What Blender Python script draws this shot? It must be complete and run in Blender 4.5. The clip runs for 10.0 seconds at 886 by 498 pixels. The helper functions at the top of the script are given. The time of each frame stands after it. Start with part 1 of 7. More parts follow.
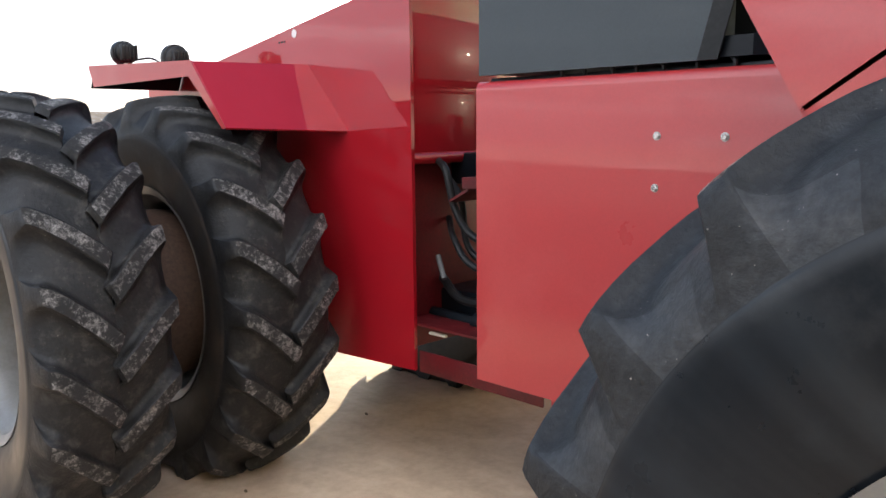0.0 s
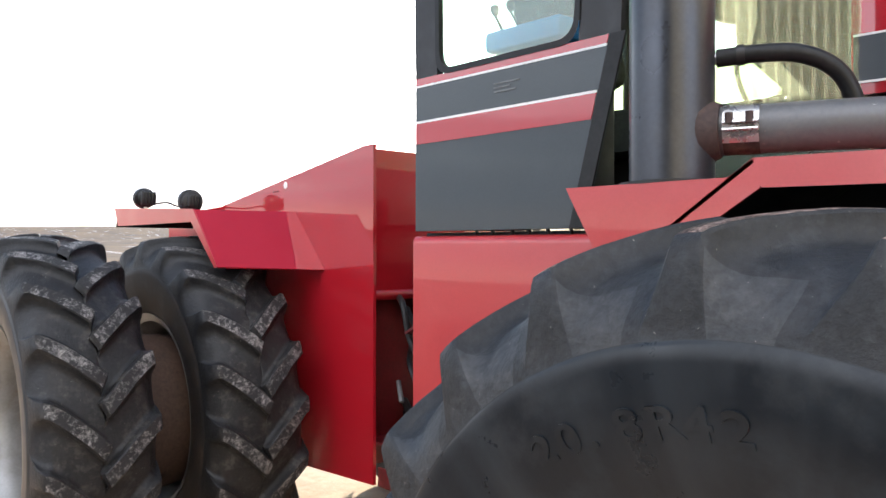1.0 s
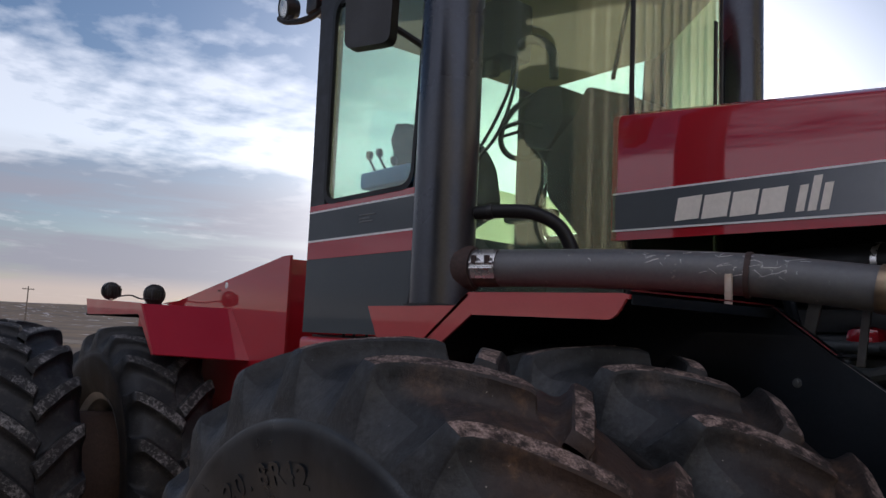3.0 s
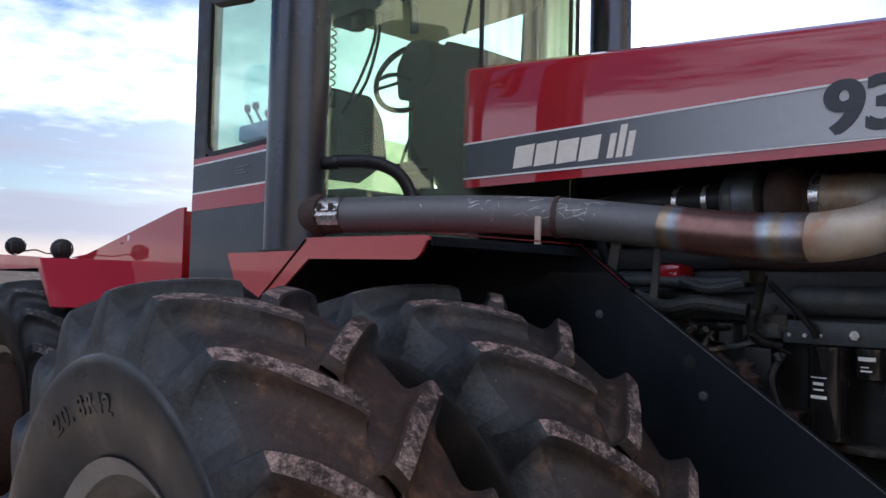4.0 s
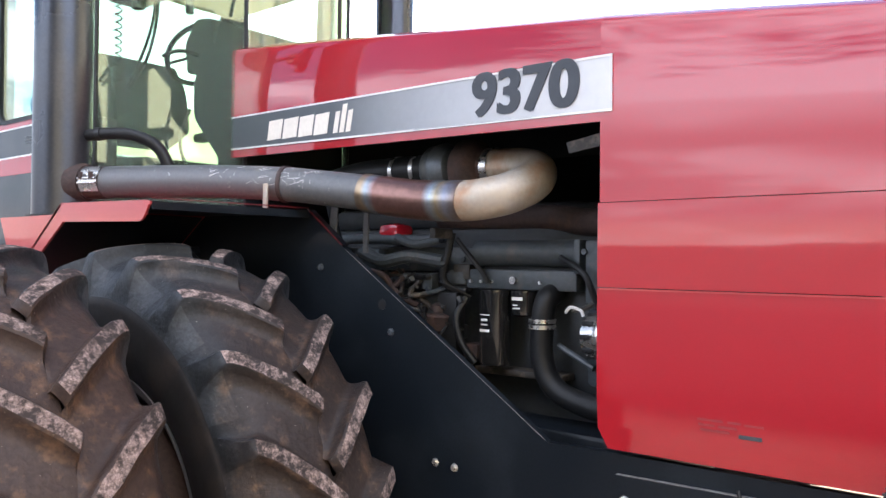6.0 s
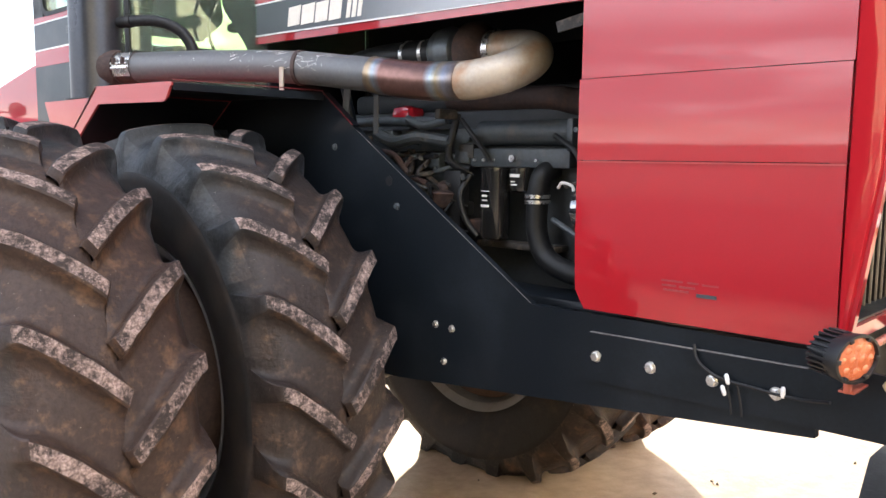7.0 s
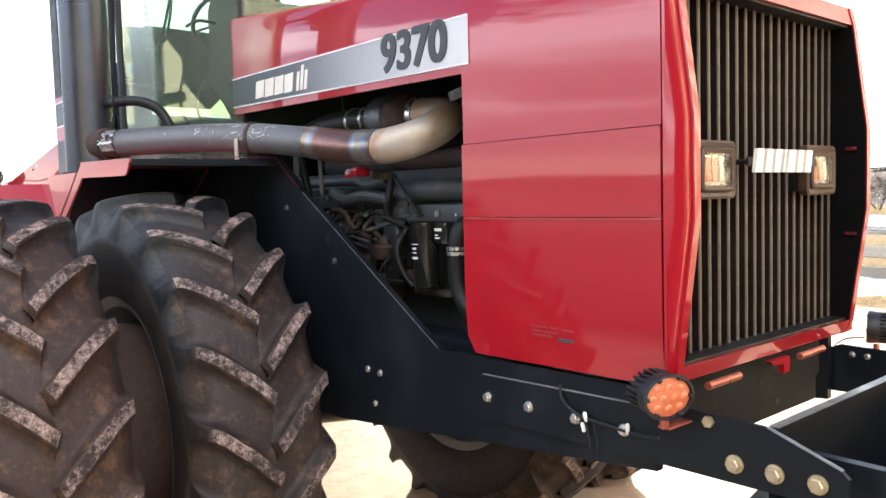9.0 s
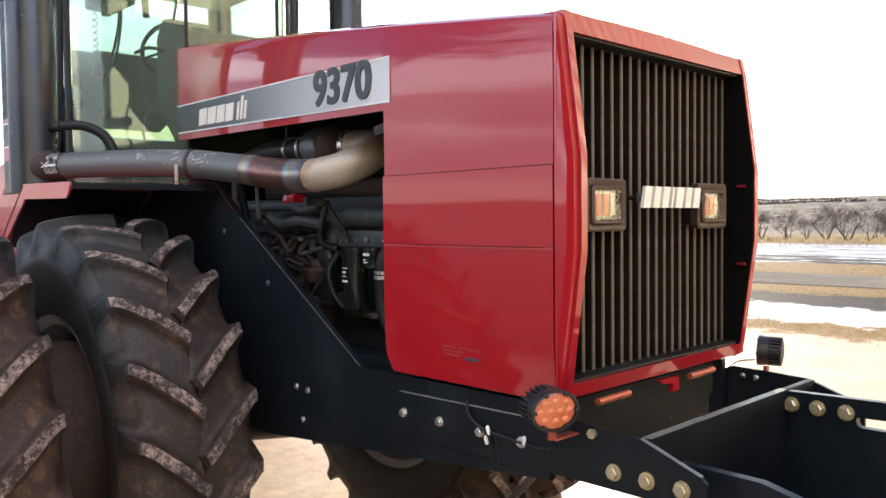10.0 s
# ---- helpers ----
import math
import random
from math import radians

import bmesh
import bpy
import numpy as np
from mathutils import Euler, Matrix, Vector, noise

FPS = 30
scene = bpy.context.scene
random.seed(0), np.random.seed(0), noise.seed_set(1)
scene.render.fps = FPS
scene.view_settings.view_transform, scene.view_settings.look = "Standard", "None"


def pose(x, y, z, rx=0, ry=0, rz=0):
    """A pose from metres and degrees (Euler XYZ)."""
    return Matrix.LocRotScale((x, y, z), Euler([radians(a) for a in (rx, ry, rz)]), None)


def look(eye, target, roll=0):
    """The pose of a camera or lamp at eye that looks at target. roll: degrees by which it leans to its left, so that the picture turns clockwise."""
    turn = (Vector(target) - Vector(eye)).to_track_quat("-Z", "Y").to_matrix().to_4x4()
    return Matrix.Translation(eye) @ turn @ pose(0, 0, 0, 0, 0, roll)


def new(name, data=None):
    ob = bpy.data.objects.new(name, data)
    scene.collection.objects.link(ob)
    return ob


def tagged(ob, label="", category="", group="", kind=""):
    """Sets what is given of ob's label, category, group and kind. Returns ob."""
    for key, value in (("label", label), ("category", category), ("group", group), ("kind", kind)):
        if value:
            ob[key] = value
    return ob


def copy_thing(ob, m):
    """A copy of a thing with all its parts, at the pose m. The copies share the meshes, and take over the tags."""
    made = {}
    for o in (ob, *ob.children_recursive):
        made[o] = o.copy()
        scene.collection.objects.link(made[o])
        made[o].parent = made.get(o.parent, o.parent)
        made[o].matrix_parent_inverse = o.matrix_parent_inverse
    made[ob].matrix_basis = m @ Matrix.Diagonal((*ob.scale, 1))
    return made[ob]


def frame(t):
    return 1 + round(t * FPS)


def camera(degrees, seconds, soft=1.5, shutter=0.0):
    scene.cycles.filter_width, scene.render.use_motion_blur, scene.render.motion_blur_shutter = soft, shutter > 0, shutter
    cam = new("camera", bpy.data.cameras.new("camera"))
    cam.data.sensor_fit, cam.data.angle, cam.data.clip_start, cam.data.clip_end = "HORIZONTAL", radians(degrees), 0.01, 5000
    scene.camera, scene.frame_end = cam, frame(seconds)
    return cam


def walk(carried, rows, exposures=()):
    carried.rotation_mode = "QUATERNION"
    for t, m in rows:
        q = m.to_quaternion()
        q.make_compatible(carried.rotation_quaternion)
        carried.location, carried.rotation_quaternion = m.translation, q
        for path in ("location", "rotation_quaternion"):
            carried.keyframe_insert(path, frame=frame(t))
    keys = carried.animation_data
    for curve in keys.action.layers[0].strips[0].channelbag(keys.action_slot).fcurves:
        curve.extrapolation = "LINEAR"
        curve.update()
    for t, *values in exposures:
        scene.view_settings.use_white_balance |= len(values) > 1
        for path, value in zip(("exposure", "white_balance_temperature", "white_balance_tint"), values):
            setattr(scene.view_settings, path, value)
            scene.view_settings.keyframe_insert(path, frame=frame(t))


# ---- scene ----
cam = camera(58.0, 10.0)
METRES, EYE, TURN = 4.026, 1.647, 45.0
ROWS = [
    (0.0, 0.0, 0.0, 0.0, -0.09, -8.6, 0.57),
    (0.5, 0.0479, -0.054, 0.013, 0.69, -5.27, 0.82),
    (1.0, 0.1043, -0.1189, 0.0282, 3.06, -0.17, -0.07),
    (1.5, 0.1715, -0.1517, 0.0384, 5.88, 4.6, -1.1),
    (2.0, 0.2217, -0.1856, 0.0492, 6.86, 8.14, -0.42),
    (2.2, 0.2338, -0.2069, 0.0425, 6.45, 8.96, -0.78),
    (3.3, 0.3167, -0.2886, 0.0408, 4.67, 5.35, -2.92),
    (3.5, 0.3395, -0.295, 0.0382, 4.15, 4.74, -2.73),
    (4.0, 0.3944, -0.305, 0.0366, 2.18, 3.13, -1.35),
    (4.5, 0.4197, -0.3399, 0.0372, -1.53, 2.55, -0.31),
    (5.0, 0.4439, -0.3787, 0.0377, -5.58, 2.07, -0.48),
    (5.5, 0.4864, -0.3985, 0.0379, -6.57, 1.73, -0.35),
    (5.7, 0.5106, -0.4021, 0.0353, -6.19, 1.53, -0.54),
    (6.8, 0.5759, -0.4476, 0.017, -2.67, -4.44, -0.27),
    (7.0, 0.5791, -0.4631, 0.013, -1.43, -6.48, -0.68),
    (7.5, 0.5949, -0.4853, 0.0107, 0.05, -8.97, -1.29),
    (8.0, 0.6371, -0.4953, 0.0157, 1.03, -7.65, -1.98),
    (8.5, 0.6946, -0.5002, 0.0208, 3.85, -5.78, -0.46),
    (9.0, 0.7182, -0.5198, 0.0288, 3.85, -3.66, 1.57),
    (9.5, 0.7286, -0.5448, 0.0299, 1.94, -2.6, 1.27),
    (10.0, 0.7557, -0.5642, 0.0328, 1.14, -2.08, 0.62),
]
# exposure and white balance: the clip's camera stops down while it looks up at the sky
EXPOSURES = [(0.0, 1.5, 6400, 6), (0.5, 2.05, 6400, 6), (1.0, 1.68, 6350, 7), (1.5, 0.9, 6150, 9), (1.8, 0.2, 6050, 12), (2.2, -0.35, 6100, 13), (3.3, -0.3, 6000, 14), (3.8, 0.1, 5750, 13), (4.5, 1.18, 5500, 10), (5.5, 1.88, 5700, 10), (6.8, 1.92, 6250, 8), (7.5, 2.2, 6250, 8), (8.5, 2.05, 6150, 7), (9.2, 1.72, 6200, 8), (10.0, 1.32, 6250, 8)]
walk(cam, [(t, pose(-0.201, -2.861, EYE, 0, 0, TURN) @ pose(METRES * x, METRES * y, METRES * z, 90 + pitch, roll, yaw)) for t, x, y, z, yaw, pitch, roll in ROWS], EXPOSURES)

# ---- world, sun ----
SUN_DIR = Vector((-0.622, 0.768, 0.155)).normalized()
sun_data = bpy.data.lights.new("sun", "SUN")
sun_data.energy, sun_data.angle, sun_data.color = 5.0, radians(0.6), (1.0, 0.83, 0.59)
sun = new("sun", sun_data)
sun.matrix_world = look(SUN_DIR * 60, (0, 0, 0))

world = bpy.data.worlds.new("world")
scene.world = world
world.use_nodes = True


def ramp_node(nt, source, stops):
    r = nt.nodes.new("ShaderNodeValToRGB")
    while len(r.color_ramp.elements) < len(stops):
        r.color_ramp.elements.new(0.5)
    for e, (p, c) in zip(r.color_ramp.elements, stops):
        e.position = p
        e.color = (*c, 1) if len(c) == 3 else c
    nt.links.new(source, r.inputs[0])
    return r


def build_sky():
    """A low-sun sky with a layer of broken cloud."""
    nt = world.node_tree
    nt.nodes.clear()
    n = nt.nodes.new
    out, bg, sky = n("ShaderNodeOutputWorld"), n("ShaderNodeBackground"), n("ShaderNodeTexSky")
    sky.sky_type, sky.sun_disc = "NISHITA", False
    sky.sun_elevation = math.asin(SUN_DIR.z)
    sky.sun_rotation = math.atan2(SUN_DIR.x, SUN_DIR.y)
    sky.air_density, sky.dust_density, sky.ozone_density = 1.1, 0.6, 2.6
    tc, sep = n("ShaderNodeTexCoord"), n("ShaderNodeSeparateXYZ")
    nt.links.new(tc.outputs["Generated"], sep.inputs[0])
    lift = n("ShaderNodeMath")
    lift.operation, lift.inputs[1].default_value = "MAXIMUM", 0.0
    nt.links.new(sep.outputs["Z"], lift.inputs[0])
    add = n("ShaderNodeMath")
    add.operation, add.inputs[1].default_value = "ADD", 0.09
    nt.links.new(lift.outputs[0], add.inputs[0])
    u, v = n("ShaderNodeMath"), n("ShaderNodeMath")
    for node, axis in ((u, "X"), (v, "Y")):
        node.operation = "DIVIDE"
        nt.links.new(sep.outputs[axis], node.inputs[0])
        nt.links.new(add.outputs[0], node.inputs[1])
    plane = n("ShaderNodeCombineXYZ")
    nt.links.new(u.outputs[0], plane.inputs[0])
    nt.links.new(v.outputs[0], plane.inputs[1])
    big, fine = n("ShaderNodeTexNoise"), n("ShaderNodeTexNoise")
    big.inputs["Scale"].default_value, big.inputs["Detail"].default_value, big.inputs["Roughness"].default_value = 0.75, 9, 0.58
    big.inputs["Distortion"].default_value = 0.3
    fine.inputs["Scale"].default_value, fine.inputs["Detail"].default_value = 7.5, 6
    nt.links.new(plane.outputs[0], big.inputs["Vector"])
    nt.links.new(plane.outputs[0], fine.inputs["Vector"])
    both = n("ShaderNodeMath")
    both.operation = "MULTIPLY_ADD"
    both.inputs[1].default_value = 0.36
    nt.links.new(fine.outputs["Fac"], both.inputs[0])
    nt.links.new(big.outputs["Fac"], both.inputs[2])
    ramp = n("ShaderNodeValToRGB")
    ramp.color_ramp.elements[0].position, ramp.color_ramp.elements[1].position = 0.755, 0.93
    # away from the sun the cloud is thicker and lit from the front
    dot, away = n("ShaderNodeVectorMath"), n("ShaderNodeMapRange")
    dot.operation, dot.inputs[1].default_value = "DOT_PRODUCT", SUN_DIR
    nt.links.new(tc.outputs["Generated"], dot.inputs[0])
    away.interpolation_type = "SMOOTHSTEP"
    away.inputs[1].default_value, away.inputs[2].default_value = 0.5, -0.6
    nt.links.new(dot.outputs["Value"], away.inputs[0])
    cover = n("ShaderNodeMath")
    cover.operation, cover.inputs[1].default_value = "MULTIPLY_ADD", 0.30
    nt.links.new(away.outputs[0], cover.inputs[0])
    nt.links.new(both.outputs[0], cover.inputs[2])
    # a sheet of white cloud lies above the low bank and thins out upwards
    sheet, shelf = n("ShaderNodeMath"), ramp_node(nt, sep.outputs["Z"], [(0.13, (0, 0, 0)), (0.20, (0.24, 0.24, 0.24)), (0.255, (0.18, 0.18, 0.18)), (0.33, (0, 0, 0))])
    sheet.operation = "ADD"
    nt.links.new(cover.outputs[0], sheet.inputs[0])
    nt.links.new(shelf.outputs[0], sheet.inputs[1])
    nt.links.new(sheet.outputs[0], ramp.inputs[0])
    blue = n("ShaderNodeMix")
    blue.data_type, blue.blend_type = "RGBA", "MULTIPLY"
    blue.inputs[0].default_value, blue.inputs[7].default_value = 1.0, (1.22, 1.27, 1.46, 1)
    nt.links.new(sky.outputs[0], blue.inputs[6])
    # cloud colour follows the sky behind it, brighter and paler
    pale = n("ShaderNodeMix")
    pale.data_type, pale.blend_type = "RGBA", "ADD"
    pale.inputs[0].default_value = 1.0
    pale.inputs[7].default_value = (9.0, 8.9, 9.4, 1)
    glow = n("ShaderNodeMix")
    glow.data_type = "RGBA"
    glow.inputs[6].default_value, glow.inputs[7].default_value = (9.0, 8.6, 8.6, 1), (14.0, 13.6, 14.6, 1)
    nt.links.new(away.outputs[0], glow.inputs[0])
    nt.links.new(glow.outputs[2], pale.inputs[7])
    nt.links.new(sky.outputs[0], pale.inputs[6])
    mix = n("ShaderNodeMix")
    mix.data_type = "RGBA"
    nt.links.new(ramp.outputs[0], mix.inputs[0])
    nt.links.new(blue.outputs[2], mix.inputs[6])
    nt.links.new(pale.outputs[2], mix.inputs[7])
    bg.inputs["Strength"].default_value = 0.085
    # thin veil round the low sun
    near, veil, total = n("ShaderNodeMath"), n("ShaderNodeMix"), n("ShaderNodeMix")
    soft = n("ShaderNodeMath")
    soft.operation, soft.inputs[1].default_value = "MAXIMUM", 0.0
    nt.links.new(dot.outputs["Value"], soft.inputs[0])
    near.operation, near.inputs[1].default_value = "POWER", 30.0
    nt.links.new(soft.outputs[0], near.inputs[0])
    veil.data_type = total.data_type = "RGBA"
    veil.inputs[6].default_value, veil.inputs[7].default_value = (0, 0, 0, 1), (40, 38, 35, 1)
    nt.links.new(near.outputs[0], veil.inputs[0])
    total.blend_type, total.inputs[0].default_value = "ADD", 1.0
    # a long lilac-grey bank of stratus low over the fields, broken along its edges
    flat, streak, bank, low = n("ShaderNodeMapping"), n("ShaderNodeTexNoise"), n("ShaderNodeMath"), n("ShaderNodeMix")
    flat.inputs["Scale"].default_value = (1.6, 1.6, 17.0)
    nt.links.new(tc.outputs["Generated"], flat.inputs["Vector"])
    streak.inputs["Scale"].default_value, streak.inputs["Detail"].default_value, streak.inputs["Roughness"].default_value = 1.5, 8, 0.6
    nt.links.new(flat.outputs[0], streak.inputs["Vector"])
    level = ramp_node(nt, sep.outputs["Z"], [(0.0, (0.85, 0.85, 0.85)), (0.062, (0.95, 0.95, 0.95)), (0.100, (0.95, 0.95, 0.95)), (0.107, (0.55, 0.55, 0.55)), (0.116, (0.95, 0.95, 0.95)), (0.15, (0.9, 0.9, 0.9)), (0.21, (0, 0, 0))])
    torn = ramp_node(nt, streak.outputs["Fac"], [(0.33, (0.25, 0.25, 0.25)), (0.50, (0.95, 0.95, 0.95))])
    bank.operation = "MULTIPLY"
    nt.links.new(level.outputs[0], bank.inputs[0])
    nt.links.new(torn.outputs[0], bank.inputs[1])
    low.data_type = "RGBA"
    peach, rise = n("ShaderNodeMix"), ramp_node(nt, sep.outputs["Z"], [(0.040, (0, 0, 0)), (0.060, (1, 1, 1))])
    peach.data_type = "RGBA"
    peach.inputs[6].default_value, peach.inputs[7].default_value = (8.6, 7.0, 6.2, 1), (4.9, 4.75, 5.35, 1)
    nt.links.new(rise.outputs[0], peach.inputs[0])
    nt.links.new(peach.outputs[2], low.inputs[7])
    nt.links.new(bank.outputs[0], low.inputs[0])
    nt.links.new(mix.outputs[2], low.inputs[6])
    nt.links.new(low.outputs[2], total.inputs[6])
    nt.links.new(veil.outputs[2], total.inputs[7])
    # thin high haze spreads the glow far round the sun
    spread, haze, whole = n("ShaderNodeMath"), n("ShaderNodeMix"), n("ShaderNodeMix")
    spread.operation, spread.inputs[1].default_value = "POWER", 5.0
    nt.links.new(soft.outputs[0], spread.inputs[0])
    haze.data_type = whole.data_type = "RGBA"
    haze.inputs[6].default_value, haze.inputs[7].default_value = (0, 0, 0, 1), (1.6, 1.6, 1.6, 1)
    nt.links.new(spread.outputs[0], haze.inputs[0])
    whole.blend_type, whole.inputs[0].default_value = "ADD", 1.0
    nt.links.new(total.outputs[2], whole.inputs[6])
    nt.links.new(haze.outputs[2], whole.inputs[7])
    nt.links.new(whole.outputs[2], bg.inputs["Color"])
    nt.links.new(bg.outputs[0], out.inputs[0])


build_sky()

# ---- materials ----
def mat_base(name):
    m = bpy.data.materials.new(name)
    m.use_nodes = True
    return m, m.node_tree, m.node_tree.nodes["Principled BSDF"]


def noise_node(nt, scale, detail=6, rough=0.6, coords="Object"):
    tc, nz = nt.nodes.new("ShaderNodeTexCoord"), nt.nodes.new("ShaderNodeTexNoise")
    nz.inputs["Scale"].default_value, nz.inputs["Detail"].default_value, nz.inputs["Roughness"].default_value = scale, detail, rough
    nt.links.new(tc.outputs[coords], nz.inputs["Vector"])
    return nz


def mix_node(nt, fac, a, b):
    m = nt.nodes.new("ShaderNodeMix")
    m.data_type = "RGBA"
    for sock, val in ((m.inputs[0], fac), (m.inputs[6], a), (m.inputs[7], b)):
        if isinstance(val, bpy.types.NodeSocket):
            nt.links.new(val, sock)
        elif isinstance(val, tuple):
            sock.default_value = (*val, 1)
        else:
            sock.default_value = val
    return m.outputs[2]


def bump_node(nt, p, height, strength, dist=0.01):
    b = nt.nodes.new("ShaderNodeBump")
    b.inputs["Strength"].default_value, b.inputs["Distance"].default_value = strength, dist
    nt.links.new(height, b.inputs["Height"])
    nt.links.new(b.outputs[0], p.inputs["Normal"])


def surface(name, base, worn, rough=0.5, metal=0.0, scale=6.0, patch=(0.5, 0.72), fine=60.0, fine_amount=0.25, bump=0.1, coat=0.0, dust=None, dust_stops=(0.55, 0.75), dust_scale=14.0, rough_var=0.12, spec=0.5):
    """Paint, metal or rubber: base colour with larger worn patches, fine grain, specks of dust, varying gloss and slight relief."""
    m, nt, p = mat_base(name)
    big, small = noise_node(nt, scale, 8), noise_node(nt, fine, 5)
    f = ramp_node(nt, big.outputs["Fac"], [(patch[0], (0, 0, 0)), (patch[1], (1, 1, 1))])
    col = mix_node(nt, f.outputs[0], base, worn)
    grain = ramp_node(nt, small.outputs["Fac"], [(0.3, (1 - fine_amount,) * 3), (0.7, (1, 1, 1))])
    mul = nt.nodes.new("ShaderNodeMix")
    mul.data_type, mul.blend_type = "RGBA", "MULTIPLY"
    mul.inputs[0].default_value = 1.0
    nt.links.new(col, mul.inputs[6])
    nt.links.new(grain.outputs[0], mul.inputs[7])
    col = mul.outputs[2]
    if dust:
        dn = noise_node(nt, dust_scale, 10, 0.7)
        df = ramp_node(nt, dn.outputs["Fac"], [(dust_stops[0], (0, 0, 0)), (dust_stops[1], (1, 1, 1))])
        col = mix_node(nt, df.outputs[0], col, dust)
    nt.links.new(col, p.inputs["Base Color"])
    rr = ramp_node(nt, big.outputs["Fac"], [(0.3, (max(rough - rough_var, 0.03),) * 3), (0.7, (min(rough + rough_var, 1),) * 3)])
    nt.links.new(rr.outputs[0], p.inputs["Roughness"])
    p.inputs["Metallic"].default_value = metal
    p.inputs["Specular IOR Level"].default_value = spec
    p.inputs["Coat Weight"].default_value, p.inputs["Coat Roughness"].default_value = coat, 0.035
    p.inputs["Coat IOR"].default_value = 1.55
    if bump:
        bump_node(nt, p, small.outputs["Fac"], bump, 0.004)
    return m


RED = surface("red_paint", (0.335, 0.007, 0.015), (0.36, 0.010, 0.020), 0.40, scale=1.2, fine=180, fine_amount=0.05, bump=0.004, coat=1.0, rough_var=0.05, dust=(0.40, 0.07, 0.07), dust_stops=(0.76, 0.84), dust_scale=30, spec=0.12)
RED.node_tree.nodes["Principled BSDF"].inputs["Coat IOR"].default_value = 1.62
FADED_RED = surface("faded_red_paint", (0.415, 0.034, 0.036), (0.45, 0.052, 0.050), 0.38, scale=2.0, fine=120, fine_amount=0.08, bump=0.012, coat=0.6, dust=(0.52, 0.24, 0.21), dust_stops=(0.70, 0.84), dust_scale=25, spec=0.4)
BLACK = surface("black_frame_paint", (0.0068, 0.0095, 0.0132), (0.0125, 0.0165, 0.022), 0.42, scale=3.0, fine=90, fine_amount=0.25, bump=0.04, coat=0.06, dust=(0.06, 0.056, 0.053), dust_stops=(0.74, 0.94), dust_scale=9, spec=0.18)
# the red paint again, with shade put into its colour
SHADED_RED = surface("shaded_red_paint", (0.125, 0.007, 0.010), (0.085, 0.012, 0.012), 0.45, scale=6, fine_amount=0.3, bump=0.05)
EDGE = surface("worn_steel_edge", (0.30, 0.29, 0.28), (0.18, 0.17, 0.16), 0.5, metal=0.5, scale=20, fine_amount=0.4)
GREY = surface("grey_cab_paint", (0.042, 0.054, 0.062), (0.050, 0.062, 0.070), 0.42, scale=2.0, fine=150, fine_amount=0.1, bump=0.02, coat=0.25, spec=0.25)
# a darker copy of the engine paint for block, valve cover and unions
ENGINE_DARK = surface("darker_engine_paint", (0.020, 0.024, 0.028), (0.034, 0.038, 0.042), 0.55, scale=8, fine=60, fine_amount=0.4, bump=0.2, dust=(0.06, 0.052, 0.045), dust_stops=(0.58, 0.80), dust_scale=12)
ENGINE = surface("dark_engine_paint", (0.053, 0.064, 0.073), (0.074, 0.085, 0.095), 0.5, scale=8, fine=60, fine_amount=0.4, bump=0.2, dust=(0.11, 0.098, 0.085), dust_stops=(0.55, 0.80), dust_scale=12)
RUBBER = surface("tyre_rubber", (0.012, 0.014, 0.0165), (0.023, 0.025, 0.028), 0.40, scale=3, fine=90, fine_amount=0.2, bump=0.08, dust=(0.085, 0.085, 0.085), dust_stops=(0.54, 0.88), dust_scale=4, spec=0.42)
DUSTY_DISC = surface("dust_browned_wheel_disc", (0.085, 0.050, 0.035), (0.14, 0.088, 0.060), 0.75, scale=5, fine_amount=0.4, bump=0.2, dust=(0.035, 0.023, 0.018), dust_stops=(0.50, 0.70), dust_scale=5, spec=0.25)
HOSE = surface("black_hose", (0.010, 0.0105, 0.0115), (0.022, 0.0225, 0.0235), 0.5, scale=10, fine_amount=0.3, bump=0.1, spec=0.3)
PLASTIC = surface("black_plastic", (0.010, 0.010, 0.011), (0.018, 0.018, 0.018), 0.5, scale=12, fine_amount=0.2, bump=0.06)
EXHAUST = surface("dull_exhaust_steel", (0.120, 0.123, 0.128), (0.165, 0.163, 0.160), 0.46, metal=0.25, scale=5, fine=70, fine_amount=0.2, bump=0.06, dust=(0.42, 0.41, 0.40), dust_stops=(0.645, 0.70), dust_scale=24)
STACK = surface("black_stack_steel", (0.052, 0.057, 0.068), (0.078, 0.077, 0.080), 0.30, metal=0.6, scale=2.0, fine=70, fine_amount=0.2, bump=0.04, dust=(0.18, 0.13, 0.11), dust_stops=(0.70, 0.82), dust_scale=9)
RUST = surface("rusty_cast_iron", (0.055, 0.034, 0.030), (0.11, 0.058, 0.042), 0.8, scale=9, fine=60, fine_amount=0.5, bump=0.4)
STEEL = surface("bright_steel", (0.62, 0.61, 0.59), (0.50, 0.49, 0.47), 0.28, metal=0.9, scale=30, fine_amount=0.15, bump=0.03)
ZINC = surface("yellow_zinc_bolt", (0.55, 0.47, 0.30), (0.42, 0.36, 0.25), 0.38, metal=0.7, scale=40, fine_amount=0.2)
FAINT = surface("faded_sticker_print", (0.27, 0.02, 0.025), (0.32, 0.03, 0.035), 0.5, scale=20, bump=0)
RIM = surface("silver_rim_paint", (0.27, 0.27, 0.265), (0.21, 0.20, 0.19), 0.4, metal=0.3, scale=5, fine_amount=0.15, dust=(0.18, 0.14, 0.105), dust_stops=(0.56, 0.80), dust_scale=6)
WHITE_LINE = surface("white_stripe", (0.78, 0.77, 0.76), (0.66, 0.65, 0.64), 0.5, scale=20, fine_amount=0.1, bump=0)
